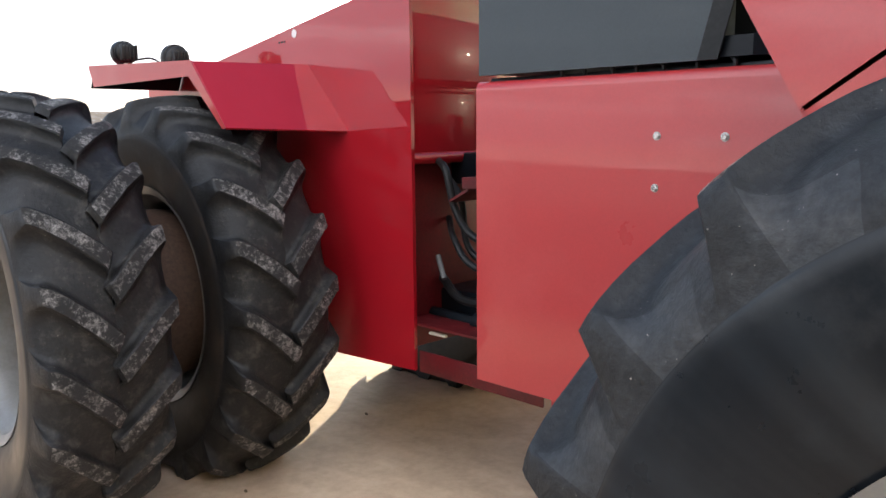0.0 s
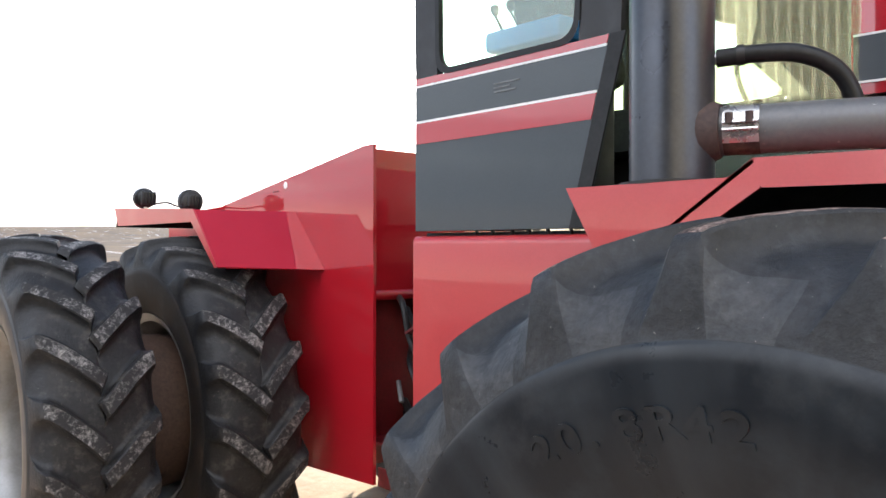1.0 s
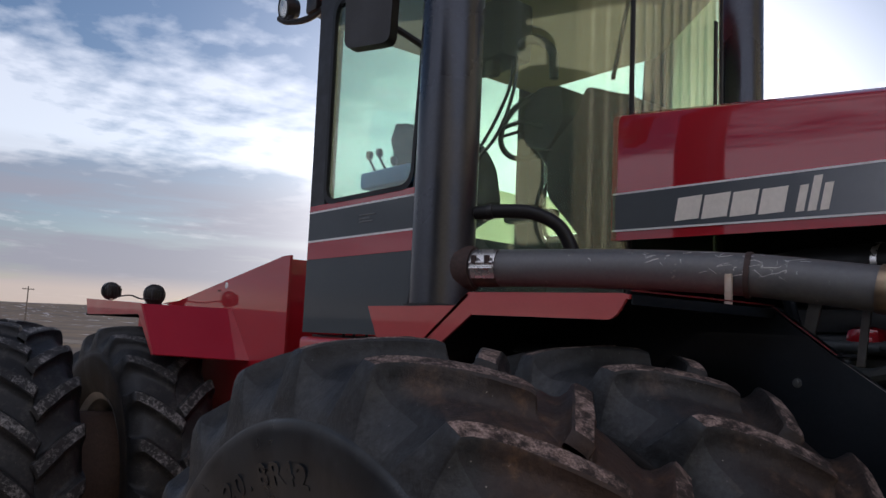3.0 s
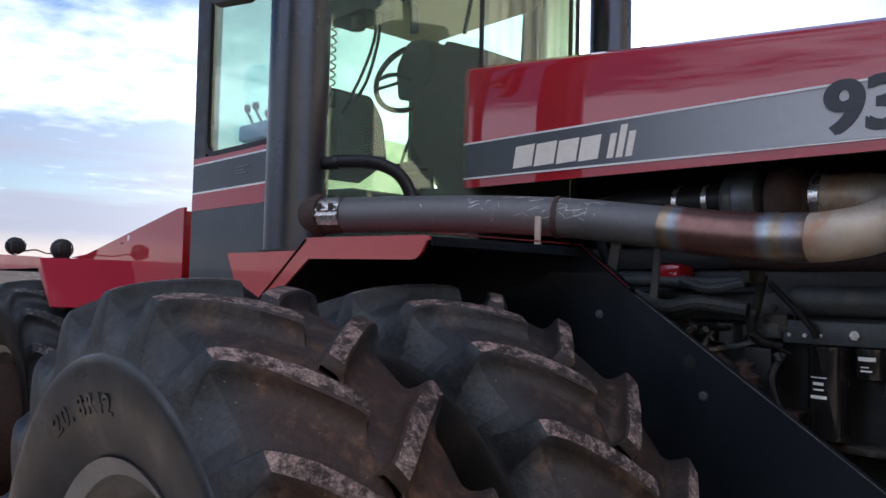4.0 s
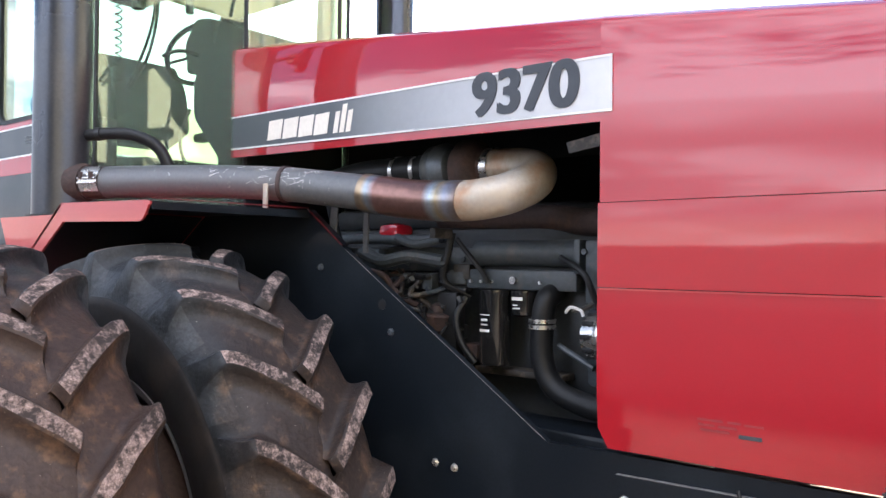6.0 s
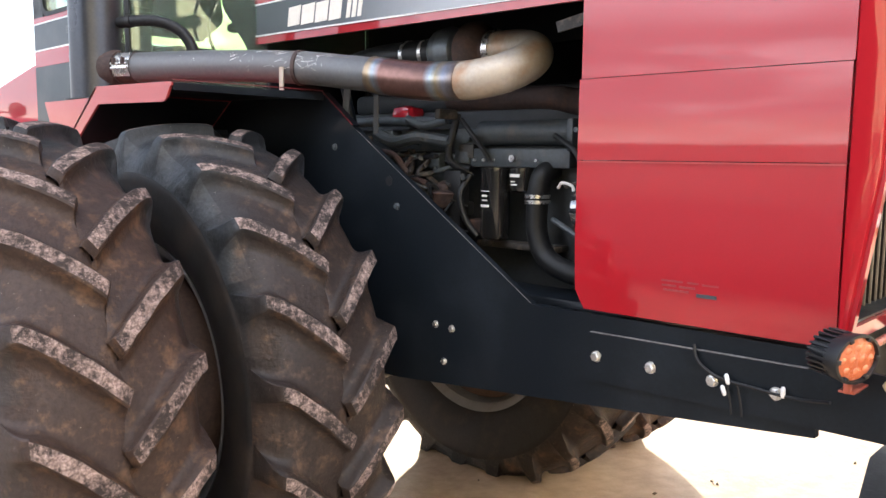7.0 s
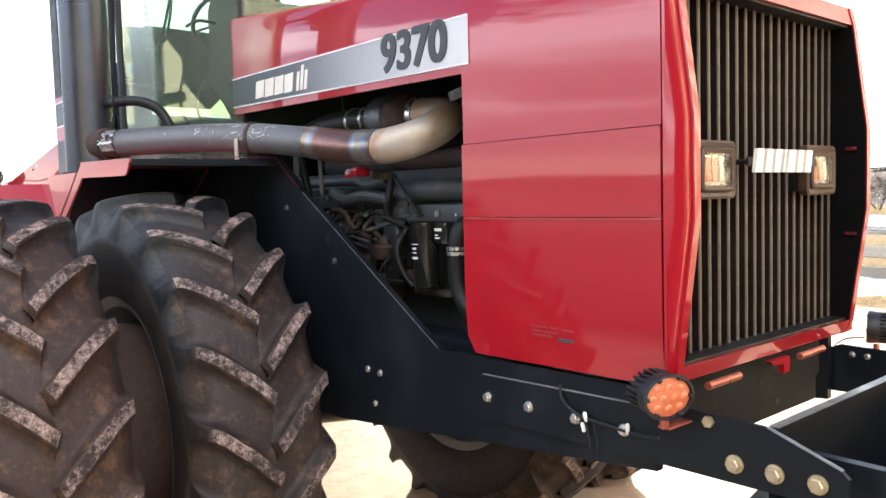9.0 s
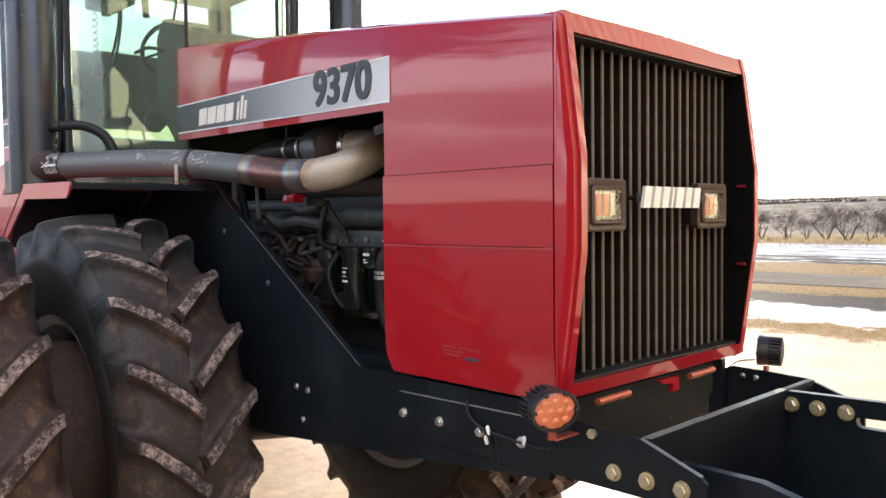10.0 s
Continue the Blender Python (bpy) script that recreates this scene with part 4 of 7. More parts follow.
def rails():
    outline = [(-1.0, 0.86), (0.70, 0.868), (2.325, 1.024), (2.325, 1.262), (1.56, 1.262), (1.372, 1.258), (0.43, 1.876), (0.215, 2.030), (-1.0, 2.030)]
    for s in (-1, 1):
        part("frame_rail", prism(outline, s * RAIL, s * (RAIL - 0.03), bevel=0.004), BLACK, tractor, "black painted steel frame side plate")
        bar = [(1.615, 1.045), (2.325, 1.054), (2.862, 1.056), (2.862, 1.136), (2.845, 1.152), (2.655, 1.222), (2.36, 1.235), (2.30, 1.212), (1.615, 1.203)]
        part("front_bar", prism(bar, s * (RAIL + 0.014), s * (RAIL + 0.001), bevel=0.003), BLACK, tractor, "black bolted steel side bar")
        part("rail_edge", slab([(0.44, s * 0.5765, 1.8705), (0.44, s * 0.5735, 1.8705), (1.365, s * 0.5735, 1.2640), (1.365, s * 0.5765, 1.2640)], 0.002, 0), EDGE, tractor, "worn bare steel edge")
        part("bar_edge", slab([(1.62, s * 0.5765, 1.2035), (1.62, s * 0.5925, 1.2035), (2.30, s * 0.5925, 1.2125), (2.30, s * 0.5765, 1.2125)], 0.0015, 0), EDGE, tractor)
        part("bar_edge", slab([(2.66, s * 0.5765, 1.2215), (2.66, s * 0.5925, 1.2215), (2.845, s * 0.5925, 1.1535), (2.845, s * 0.5765, 1.1535)], 0.0015, 0), EDGE, tractor)
        for x in (1.648, 1.842, 2.04, 2.222):
            bolt(tractor, (x, s * (RAIL + 0.014), 1.128), (0, s, 0), 0.015, 0.016)
        for x, z in ((2.573, 1.108), (2.682, 1.108), (2.79, 1.108)):
            bolt(tractor, (x, s * (RAIL + 0.014), z), (0, s, 0), 0.020, 0.020, ZINC)
        for x, z in ((0.913, 1.119), (0.998, 1.114), (0.959, 0.981)):
            bolt(tractor, (x, s * RAIL, z), (0, s, 0), 0.012, 0.010)
        for x, z in ((0.691, 1.564), (0.30, 1.80)):
            bolt(tractor, (x, s * RAIL, z), (0, s, 0), 0.012, 0.010, ENGINE)
        part("plate_hole", rod((0.643, s * (RAIL - 0.01), 1.664), (0.643, s * (RAIL + 0.002), 1.664), 0.02), HOSE, tractor)
    part("cross_beam", box((2.655, -0.575, 0.66), (2.685, 0.575, 1.222), 0.004), SCUFFED, tractor, "scuffed black steel cross plate")
    part("beam_edge", box((2.656, -0.574, 1.2222), (2.684, 0.33, 1.2235), 0), EDGE, tractor, "worn bare steel edge")
    slot = rounded([(2.918, 1.128), (3.20, 1.128), (3.20, 1.172), (2.918, 1.172)], 0.02, 4)
    far = [(2.686, 0.66), (3.5, 0.62), (3.5, 1.128), (3.20, 1.128)] + slot[:6][::-1] + slot[18:][::-1] + [(3.20, 1.172), (3.5, 1.172), (3.5, 1.235), (2.686, 1.218)]
    part("hitch_arm", prism(far, 0.330, 0.362, bevel=0), BLACK, tractor, "black slotted steel arm with bolt heads")
    near = [(2.70, 0.90), (3.6, 0.70), (3.6, 0.86), (3.30, 1.02), (3.16, 1.085), (3.06, 1.124), (2.965, 1.146), (2.73, 1.150)]
    part("hitch_arm", prism(near, -0.50, -0.468), BLACK, tractor)
    for x in (2.70, 2.79, 2.885):
        bolt(tractor, (x, 0.330, 1.172), (0, -1, 0), 0.022, 0.024, ZINC)
    part("front_cross_plate", prism([(-0.560, 1.054), (0.42, 1.054), (0.42, 1.13), (0.45, 1.15), (0.45, 1.262), (-0.560, 1.262)], 2.335, 2.323, "x", 0.002), PLATE, tractor, "dusty olive plate below the grille")
    for y, z in ((0.01, 1.184), (0.125, 1.098), (-0.33, 1.09)):
        part("drain_hole", rod((2.334, y, z), (2.3365, y, z), 0.011), HOSE, tractor)
    for x in (2.401, 2.455):
        bolt(tractor, (x, 0.577, 1.200), (0, -1, 0), 0.010, 0.010)
    part("weight_block", prism([(2.400, -0.45), (3.3, -0.45), (3.3, 0.45), (2.30, 0.45), (2.30, 0.05)], 0.42, 0.795, "z", 0.012), BALLAST, tractor, "scuffed blue-black steel ballast block")
    part("belly_frame", box((-2.2, -0.36, 1.05), (1.6, 0.36, 1.25), 0.02), BLACK, tractor)


rails()


# ---- hood and nose ----
def hood_half(x):
    return 0.375 + (x + 0.6) * 0.106 if x < 1.57 else 0.605 + (x - 1.57) * 0.008


def hood_top(x):
    return 2.878 - (x + 0.55) * 0.1385


def hood_base(x):
    return 2.330 - (x + 0.64) * 0.034


def hood_shell(x0, x1, base):
    """A bent sheet cover: two sides, rounded shoulders and a slightly crowned top."""
    bm = bmesh.new()
    rows = []
    stops = [(x0 + (1.567 - x0) * i / 7, 0) for i in range(8)] + [(1.5685 + (x1 - 1.5685) * i / 4, 1) for i in range(5)]
    k = len(stops)
    for x, front in stops:
        h, zt, zb = hood_half(x), hood_top(x), (SEAM_HI + 0.0012 if front else base(x))
        sec = [(-h + 0.012, zb), (-h, zb), (-h, (zb + zt) / 2), (-h, zt - 0.045), (-h + 0.008, zt - 0.018), (-h + 0.035, zt), (-h * 0.5, zt + 0.012), (0, zt + 0.016)]
        sec += [(-y, z) for y, z in sec[-2::-1]]
        rows.append([bm.verts.new((x, y, z)) for y, z in sec])
    for a, b in zip(rows, rows[1:]):
        for j in range(len(a) - 1):
            bm.faces.new((a[j], b[j], b[j + 1], a[j + 1]))
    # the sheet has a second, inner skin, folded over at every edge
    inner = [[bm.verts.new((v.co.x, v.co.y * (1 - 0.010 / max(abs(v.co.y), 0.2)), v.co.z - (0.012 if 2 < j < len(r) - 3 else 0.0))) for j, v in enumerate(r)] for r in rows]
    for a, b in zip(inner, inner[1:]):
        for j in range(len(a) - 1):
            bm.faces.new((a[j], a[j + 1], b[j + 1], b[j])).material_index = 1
    for r, q in ((rows[0], inner[0]), (rows[-1], inner[-1])):
        for j in range(len(r) - 1):
            bm.faces.new((r[j], r[j + 1], q[j + 1], q[j]))
    for j in (0, -1):
        for i in range(k - 1):
            bm.faces.new((rows[i][j], rows[i + 1][j], inner[i + 1][j], inner[i][j]))
    return finish(bm)


SEAM_HI, SEAM_LO = 2.010, 1.756
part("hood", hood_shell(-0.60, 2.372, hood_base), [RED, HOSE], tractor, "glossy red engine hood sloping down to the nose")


def nose_panel(s, z0, z1, tuck):
    """One side panel of the nose, 0.80 long; the lowest tucks in at its foot and has rounded lower corners."""
    bm = bmesh.new()
    zs = [z0 + (z1 - z0) * i / 8 for i in range(9)]
    cols = []
    for z in zs:
        y = 0.610 - tuck * max(0.0, (z0 + 0.26 - z) / 0.26) ** 2
        inset = 0.03 * max(0.0, 1 - (z - z0) / 0.03) if tuck else 0.0
        cols.append([(x, y, z) for x in (1.564 + inset, 1.75, 2.0, 2.2, 2.368)])
    outer = [[bm.verts.new((x, s * y, z)) for x, y, z in r] for r in cols]
    inner = [[bm.verts.new((x, s * (y - 0.03), z)) for x, y, z in r] for r in cols]
    for g in (outer, inner):
        for a, b in zip(g, g[1:]):
            for j in range(4):
                bm.faces.new((a[j], a[j + 1], b[j + 1], b[j]))
    rim_o = outer[0] + [r[-1] for r in outer[1:]] + outer[-1][-2::-1] + [r[0] for r in outer[-2:0:-1]]
    rim_i = inner[0] + [r[-1] for r in inner[1:]] + inner[-1][-2::-1] + [r[0] for r in inner[-2:0:-1]]
    for i in range(len(rim_o)):
        j = (i + 1) % len(rim_o)
        bm.faces.new((rim_o[i], rim_o[j], rim_i[j], rim_i[i]))
    return finish(bm)


NOSE_X = [(2.475, 2.392), (2.41, 2.408), (2.03, 2.458), (1.75, 2.458), (1.335, 2.402), (1.288, 2.388)]


def corner_strip(s):
    """The nose's corner: a folded strip that leaves the side panel at a slight angle and rolls into the grille surround."""
    bm = bmesh.new()
    rows = []
    for z, x in [(z, x) for z, x in NOSE_X[:0:-1]] + [(2.452, 2.402), (2.464, 2.394)]:
        x1 = x - 0.012
        sec = [(2.374, 0.585), (2.374, 0.609), (2.378, 0.6125), (2.386, 0.6115), (2.374 + (x1 - 2.374) * 0.55, 0.6075), (x1 - 0.008, 0.6035), (x1 - 0.002, 0.600), (x1 + 0.001, 0.586)]
        rows.append([bm.verts.new((px, s * py, z)) for px, py in sec])
    n = len(rows[0])
    for a, b in zip(rows, rows[1:]):
        for j in range(n):
            bm.faces.new((a[j], a[(j + 1) % n], b[(j + 1) % n], b[j]))
    bm.faces.new(rows[0])
    bm.faces.new(rows[-1][::-1])
    return finish(bm)


def nose():
    for s in (-1, 1):
        part("middle_side_panel", nose_panel(s, SEAM_LO + 0.0012, SEAM_HI - 0.0012, 0.0), RED, tractor, "red middle nose side panel")
        part("lower_side_panel", nose_panel(s, 1.278, SEAM_LO - 0.0012, 0.016), RED, tractor, "red lower nose side panel with a faint decal")
        # added paler strip for the highlight along the lower seam
        part("seam_highlight", box((1.572, min(s * 0.6085, s * 0.6135), SEAM_LO - 0.006), (2.366, max(s * 0.6085, s * 0.6135), SEAM_LO - 0.0012), 0), FADED_RED, tractor)
        part("corner_strip", corner_strip(s), RED, tractor, "red corner strip of the nose")
        jamb = [(x, z) for z, x in NOSE_X] + [(2.32, 1.288), (2.32, 2.475)]
        part("grille_side_frame", prism(jamb, s * 0.585, s * 0.556, bevel=0.004), RED, tractor, "bright red grille surround")
    part("grille_top_frame", prism([(2.30, 2.41), (2.404, 2.41), (2.388, 2.475), (2.30, 2.482)], -0.556, 0.556, bevel=0.004), RED, tractor)
    part("grille_bottom_frame", prism([(2.30, 1.285), (2.386, 1.288), (2.400, 1.334), (2.30, 1.334)], -0.556, 0.556, bevel=0.004), RED, tractor)
    part("radiator", box((1.75, -0.54, 1.30), (2.08, 0.54, 2.42), 0.01), BLACK, tractor, "dark radiator core behind the grille")
    grille = part("grille", box((2.085, -0.55, 1.336), (2.10, 0.55, 2.408), 0.002), UNLIT_BLACK, tractor, "grille with upright dusty bars, its unlit depth painted black")
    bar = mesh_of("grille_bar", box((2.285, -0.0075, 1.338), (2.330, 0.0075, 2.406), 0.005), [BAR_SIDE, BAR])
    # faces turned forwards take the lighter colour, the rest the shaded one
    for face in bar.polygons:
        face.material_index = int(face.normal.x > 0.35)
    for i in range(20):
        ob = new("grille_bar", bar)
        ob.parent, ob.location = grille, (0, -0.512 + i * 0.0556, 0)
    for s in (-1, 1):
        part("grille_liner", prism([(x - 0.004, z) for z, x in NOSE_X[1:5]] + [(2.1, 1.335), (2.1, 2.41)], s * 0.5555, s * 0.551, bevel=0), UNLIT_BLACK, grille)
    part("grille_liner", box((2.1, -0.55, 2.402), (2.39, 0.55, 2.4085), 0), HOSE, grille)
    part("grille_liner", box((2.1, -0.55, 1.3355), (2.385, 0.55, 1.342), 0), HOSE, grille)
    for z in (1.965, 1.655):
        part("jamb_tab", box((2.385, 0.542, z - 0.006), (2.425, 0.552, z + 0.006), 0.003), SHADED_RED, grille, "small red tab")
    for s in (-1, 1):
        head_lamp(s * 0.35)
    emblem()


def head_lamp(y):
    x = 2.385
    lamp = part("headlight", box((x - 0.09, y - 0.100, 1.815), (x - 0.012, y + 0.100, 1.960), 0.012), PLASTIC, tractor, "square headlight in a brown-black moulded bezel")

    def bezel(half, tall, thick, x0, x1, name):
        zc = 1.8875
        ring = [rounded([(y - w, zc - h), (y + w, zc - h), (y + w, zc + h), (y - w, zc + h)], r, 4) for w, h, r in ((half, tall, 0.022), (half - thick * 0.35, tall - thick * 0.35, 0.02), (half - thick, tall - thick, 0.014))]
        bm = bmesh.new()
        loops = [[bm.verts.new((px, py, pz)) for py, pz in ring[k]] for k, px in ((0, x0), (0, x1 - 0.005), (1, x1), (2, x1 - 0.004), (2, x0))]
        k = len(loops[0])
        for p, q in zip(loops, loops[1:]):
            for i in range(k):
                bm.faces.new((p[i], p[(i + 1) % k], q[(i + 1) % k], q[i]))
        return part(name, finish(bm), BEZEL, lamp)

    bezel(0.112, 0.086, 0.020, x - 0.03, x + 0.004, "bezel")
    bezel(0.091, 0.065, 0.016, x - 0.02, x + 0.012, "inner_bezel")
    part("reflector", box((x - 0.014, y - 0.078, 1.838), (x - 0.006, y + 0.078, 1.938), 0.004), STEEL, lamp, "bright reflector")
    # blocks added behind the lens: its warm reflection put in as colour
    for k in range(3):
        part("lens_glint_block", box((x - 0.005, y - 0.058 + k * 0.04, 1.852), (x - 0.001, y - 0.026 + k * 0.04, 1.923), 0.008), AMBER_CUP if k < 2 else STEEL, lamp)
    part("lens", box((x + 0.004, y - 0.074, 1.840), (x + 0.008, y + 0.074, 1.936), 0.002), LENS, lamp, "clear lens")


def emblem():
    """A row of seven plain slanted blocks on a thin rail: the maker's emblem, unlettered."""
    x = 2.428
    plate = part("emblem_rail", box((x - 0.012, -0.235, 1.897), (x - 0.004, 0.225, 1.925), 0.002), HOSE, tractor, "black rail of a pale slanted emblem")
    widths = [0.056, 0.05, 0.052, 0.024, 0.058, 0.05, 0.056]
    y = -0.215
    for w in widths:
        q = [(y, 1.878), (y + w - 0.014, 1.878), (y + w + 0.002, 1.950), (y + 0.016, 1.950)]
        part("emblem_block", prism(q, x - 0.004, x + 0.008, "x", 0.002), LOGO, plate)
        y += w + 0.006
    for s in (-1, 1):
        part("emblem_bracket", rod((x - 0.10, s * 0.225, 1.911), (x - 0.008, s * 0.225, 1.911), 0.008), HOSE, plate)


nose()


def side_y(x):
    return -(hood_half(x) + 0.003)


def on_hood(points, thick, material, name, parent, label=""):
    """A thin decal on the right side of the hood: outline in x and z."""
    bm = bmesh.new()
    r0 = [bm.verts.new((x, side_y(x) - thick, z)) for x, z in points]
    r1 = [bm.verts.new((x, side_y(x) + 0.002, z)) for x, z in points]
    bm.faces.new(r0)
    bm.faces.new(r1[::-1])
    for i in range(len(points)):
        j = (i + 1) % len(points)
        bm.faces.new((r0[i], r1[i], r1[j], r0[j]))
    return part(name, finish(bm), material, parent, label, smooth=False)


def decals():
    x0, x1 = -0.592, 1.608
    top = lambda x: 2.525 - (x - x0) * (2.525 - 2.450) / (x1 - x0)
    low = lambda x: 2.370 - (x - x0) * (2.370 - 2.286) / (x1 - x0)
    xs = [x0 + (x1 - x0) * i / 6 for i in range(7)]
    band = on_hood([(x, low(x)) for x in xs] + [(x, top(x)) for x in xs[::-1]], 0.0015, DECAL, "hood_stripe", tractor, "grey to silver stripe decal along the hood")
    for f in (low, top):
        on_hood([(x, f(x) - 0.004) for x in xs] + [(x, f(x) + 0.003) for x in xs[::-1]], 0.003, WHITE_LINE, "pinstripe", band)
    # maker's mark as plain slanted shapes
    zc = lambda x: low(x) + 0.022
    x = -0.262
    for w in (0.112, 0.112, 0.105, 0.098):
        q = [(x, zc(x)), (x + w, zc(x)), (x + w + 0.018, zc(x) + 0.088), (x + 0.018, zc(x) + 0.088)]
        on_hood(q, 0.003, LOGO, "mark_block", band)
        x += w + 0.012
    x += 0.03
    for i, h in enumerate((0.088, 0.115, 0.088)):
        q = [(x, zc(x)), (x + 0.03, zc(x)), (x + 0.03 + h * 0.22, zc(x) + h), (x + h * 0.22, zc(x) + h)]
        on_hood(q, 0.003, LOGO, "mark_bar", band)
        x += 0.043
    yaw = -math.atan(0.106)
    x = 1.040
    m = Matrix.Translation((x, side_y(x) - 0.002, low(x) + 0.026)) @ pose(0, 0, 0, 0, 0, math.degrees(yaw)) @ pose(0, 0, 0, 90, 0, 0) @ pose(0, 0, 0, 0, 0, -2.0)
    lettering("9370", 0.205, 0.0012, m, INK, "model_number", band, "dark grey model number", wide=1.10, bold=0.010)
    # worn dealer sticker, no longer legible
    for x, w, z in ((1.872, 0.07, 1.402), (1.955, 0.035, 1.402), (2.0, 0.05, 1.400), (1.875, 0.045, 1.388), (1.93, 0.05, 1.387), (1.88, 0.08, 1.374)):
        part("sticker_line", box((x, -0.6065, z), (x + w, -0.597, z + 0.006), 0), FAINT, tractor)
    part("sticker_line", box((1.985, -0.6062, 1.366), (2.045, -0.597, 1.376), 0), INK, tractor)


decals()

# ---- fenders ----
def front_fender(s):
    def q(pts):
        return [(x, s * y, z) for x, y, z in (pts if s < 0 else pts[::-1])]

    deck = [(-0.50, 1.256, 2.046), (0.17, 1.256, 2.030), (0.203, 0.80, 2.030), (0.222, 0.572, 2.030), (-0.50, 0.58, 2.046)]
    deck = [(x, -y if s < 0 else y, z) for x, y, z in deck]
    f = part("front_fender", slab(deck if s > 0 else deck[::-1], 0.012), FADED_RED, tractor, "folded red sheet fender with a black underside")
    slope = [(-0.50, 1.256, 2.046), (-0.50, 0.58, 2.046), (-0.94, 0.58, 1.74), (-0.94, 1.256, 1.74)]
    slope = [(x, -y if s < 0 else y, z) for x, y, z in slope]
    part("rear_slope", slab(slope if s > 0 else slope[::-1], 0.012), FADED_RED, f)
    skirt = rounded([(-0.496, 2.048), (0.172, 2.034), (0.118, 1.960), (-0.478, 1.972)], [0, 0.03, 0.03, 0.01], 4)
    part("side_skirt", prism(skirt, s * 1.256, s * 1.246, bevel=0.002), FADED_RED, f, "faded red side skirt")
    lip = [(-0.496, 2.048), (-0.478, 1.972), (-0.905, 1.700), (-0.945, 1.745)]
    part("slope_lip", prism(lip, s * 1.256, s * 1.246, bevel=0.002), FADED_RED, f)
    part("front_flange", slab([(0.222, s * 0.548, 2.033), (0.222, s * 0.581, 2.033), (0.425, s * 0.581, 1.886), (0.425, s * 0.548, 1.886)], 0.004), BLACK, f)
    part("front_lip", slab([(0.178, s * 1.250, 2.030), (0.229, s * 0.582, 2.030), (0.229, s * 0.582, 2.000), (0.176, s * 1.250, 2.002)], 0.004 * -s), BLACK, f, "black inner face of the fender")
    part("front_edge", slab([(0.174, s * 1.254, 2.043), (0.226, s * 0.585, 2.043), (0.231, s * 0.585, 2.043), (0.179, s * 1.254, 2.043)], 0.004 * -s), SHADED_RED, f, "thin red folded edge")
    part("flange_edge", slab([(0.222, s * 0.584, 2.038), (0.227, s * 0.584, 2.038), (0.430, s * 0.584, 1.890), (0.425, s * 0.584, 1.890)], 0.004 * s), SHADED_RED, f, "thin red edge running down to the rail")
    part("slope_underside", slab([(-0.50, s * 0.60, 2.020), (-0.50, s * 1.24, 2.020), (-0.93, s * 1.24, 1.722), (-0.93, s * 0.60, 1.722)], 0.004), BLACK, f)
    part("underside", slab([(-0.49, s * 0.60, 2.026), (-0.49, s * 1.235, 2.026), (0.16, s * 1.235, 2.012), (0.196, s * 0.80, 2.012), (0.21, s * 0.60, 2.012)], 0.004), BLACK, f)
    step = [(-1.105, 2.004), (-0.570, 2.004), (-0.825, 1.74), (-0.93, 1.70)]
    part("stack_bracket", prism(step, s * 1.245, s * 1.235, bevel=0.003), FADED_RED, tractor, "faded red sheet bracket under the stack")
    part("bracket_top", box((-1.10, min(s * 0.86, s * 1.235), 1.994), (-0.60, max(s * 0.86, s * 1.235), 2.004), 0.002), FADED_RED, tractor)


for s in (-1, 1):
    front_fender(s)


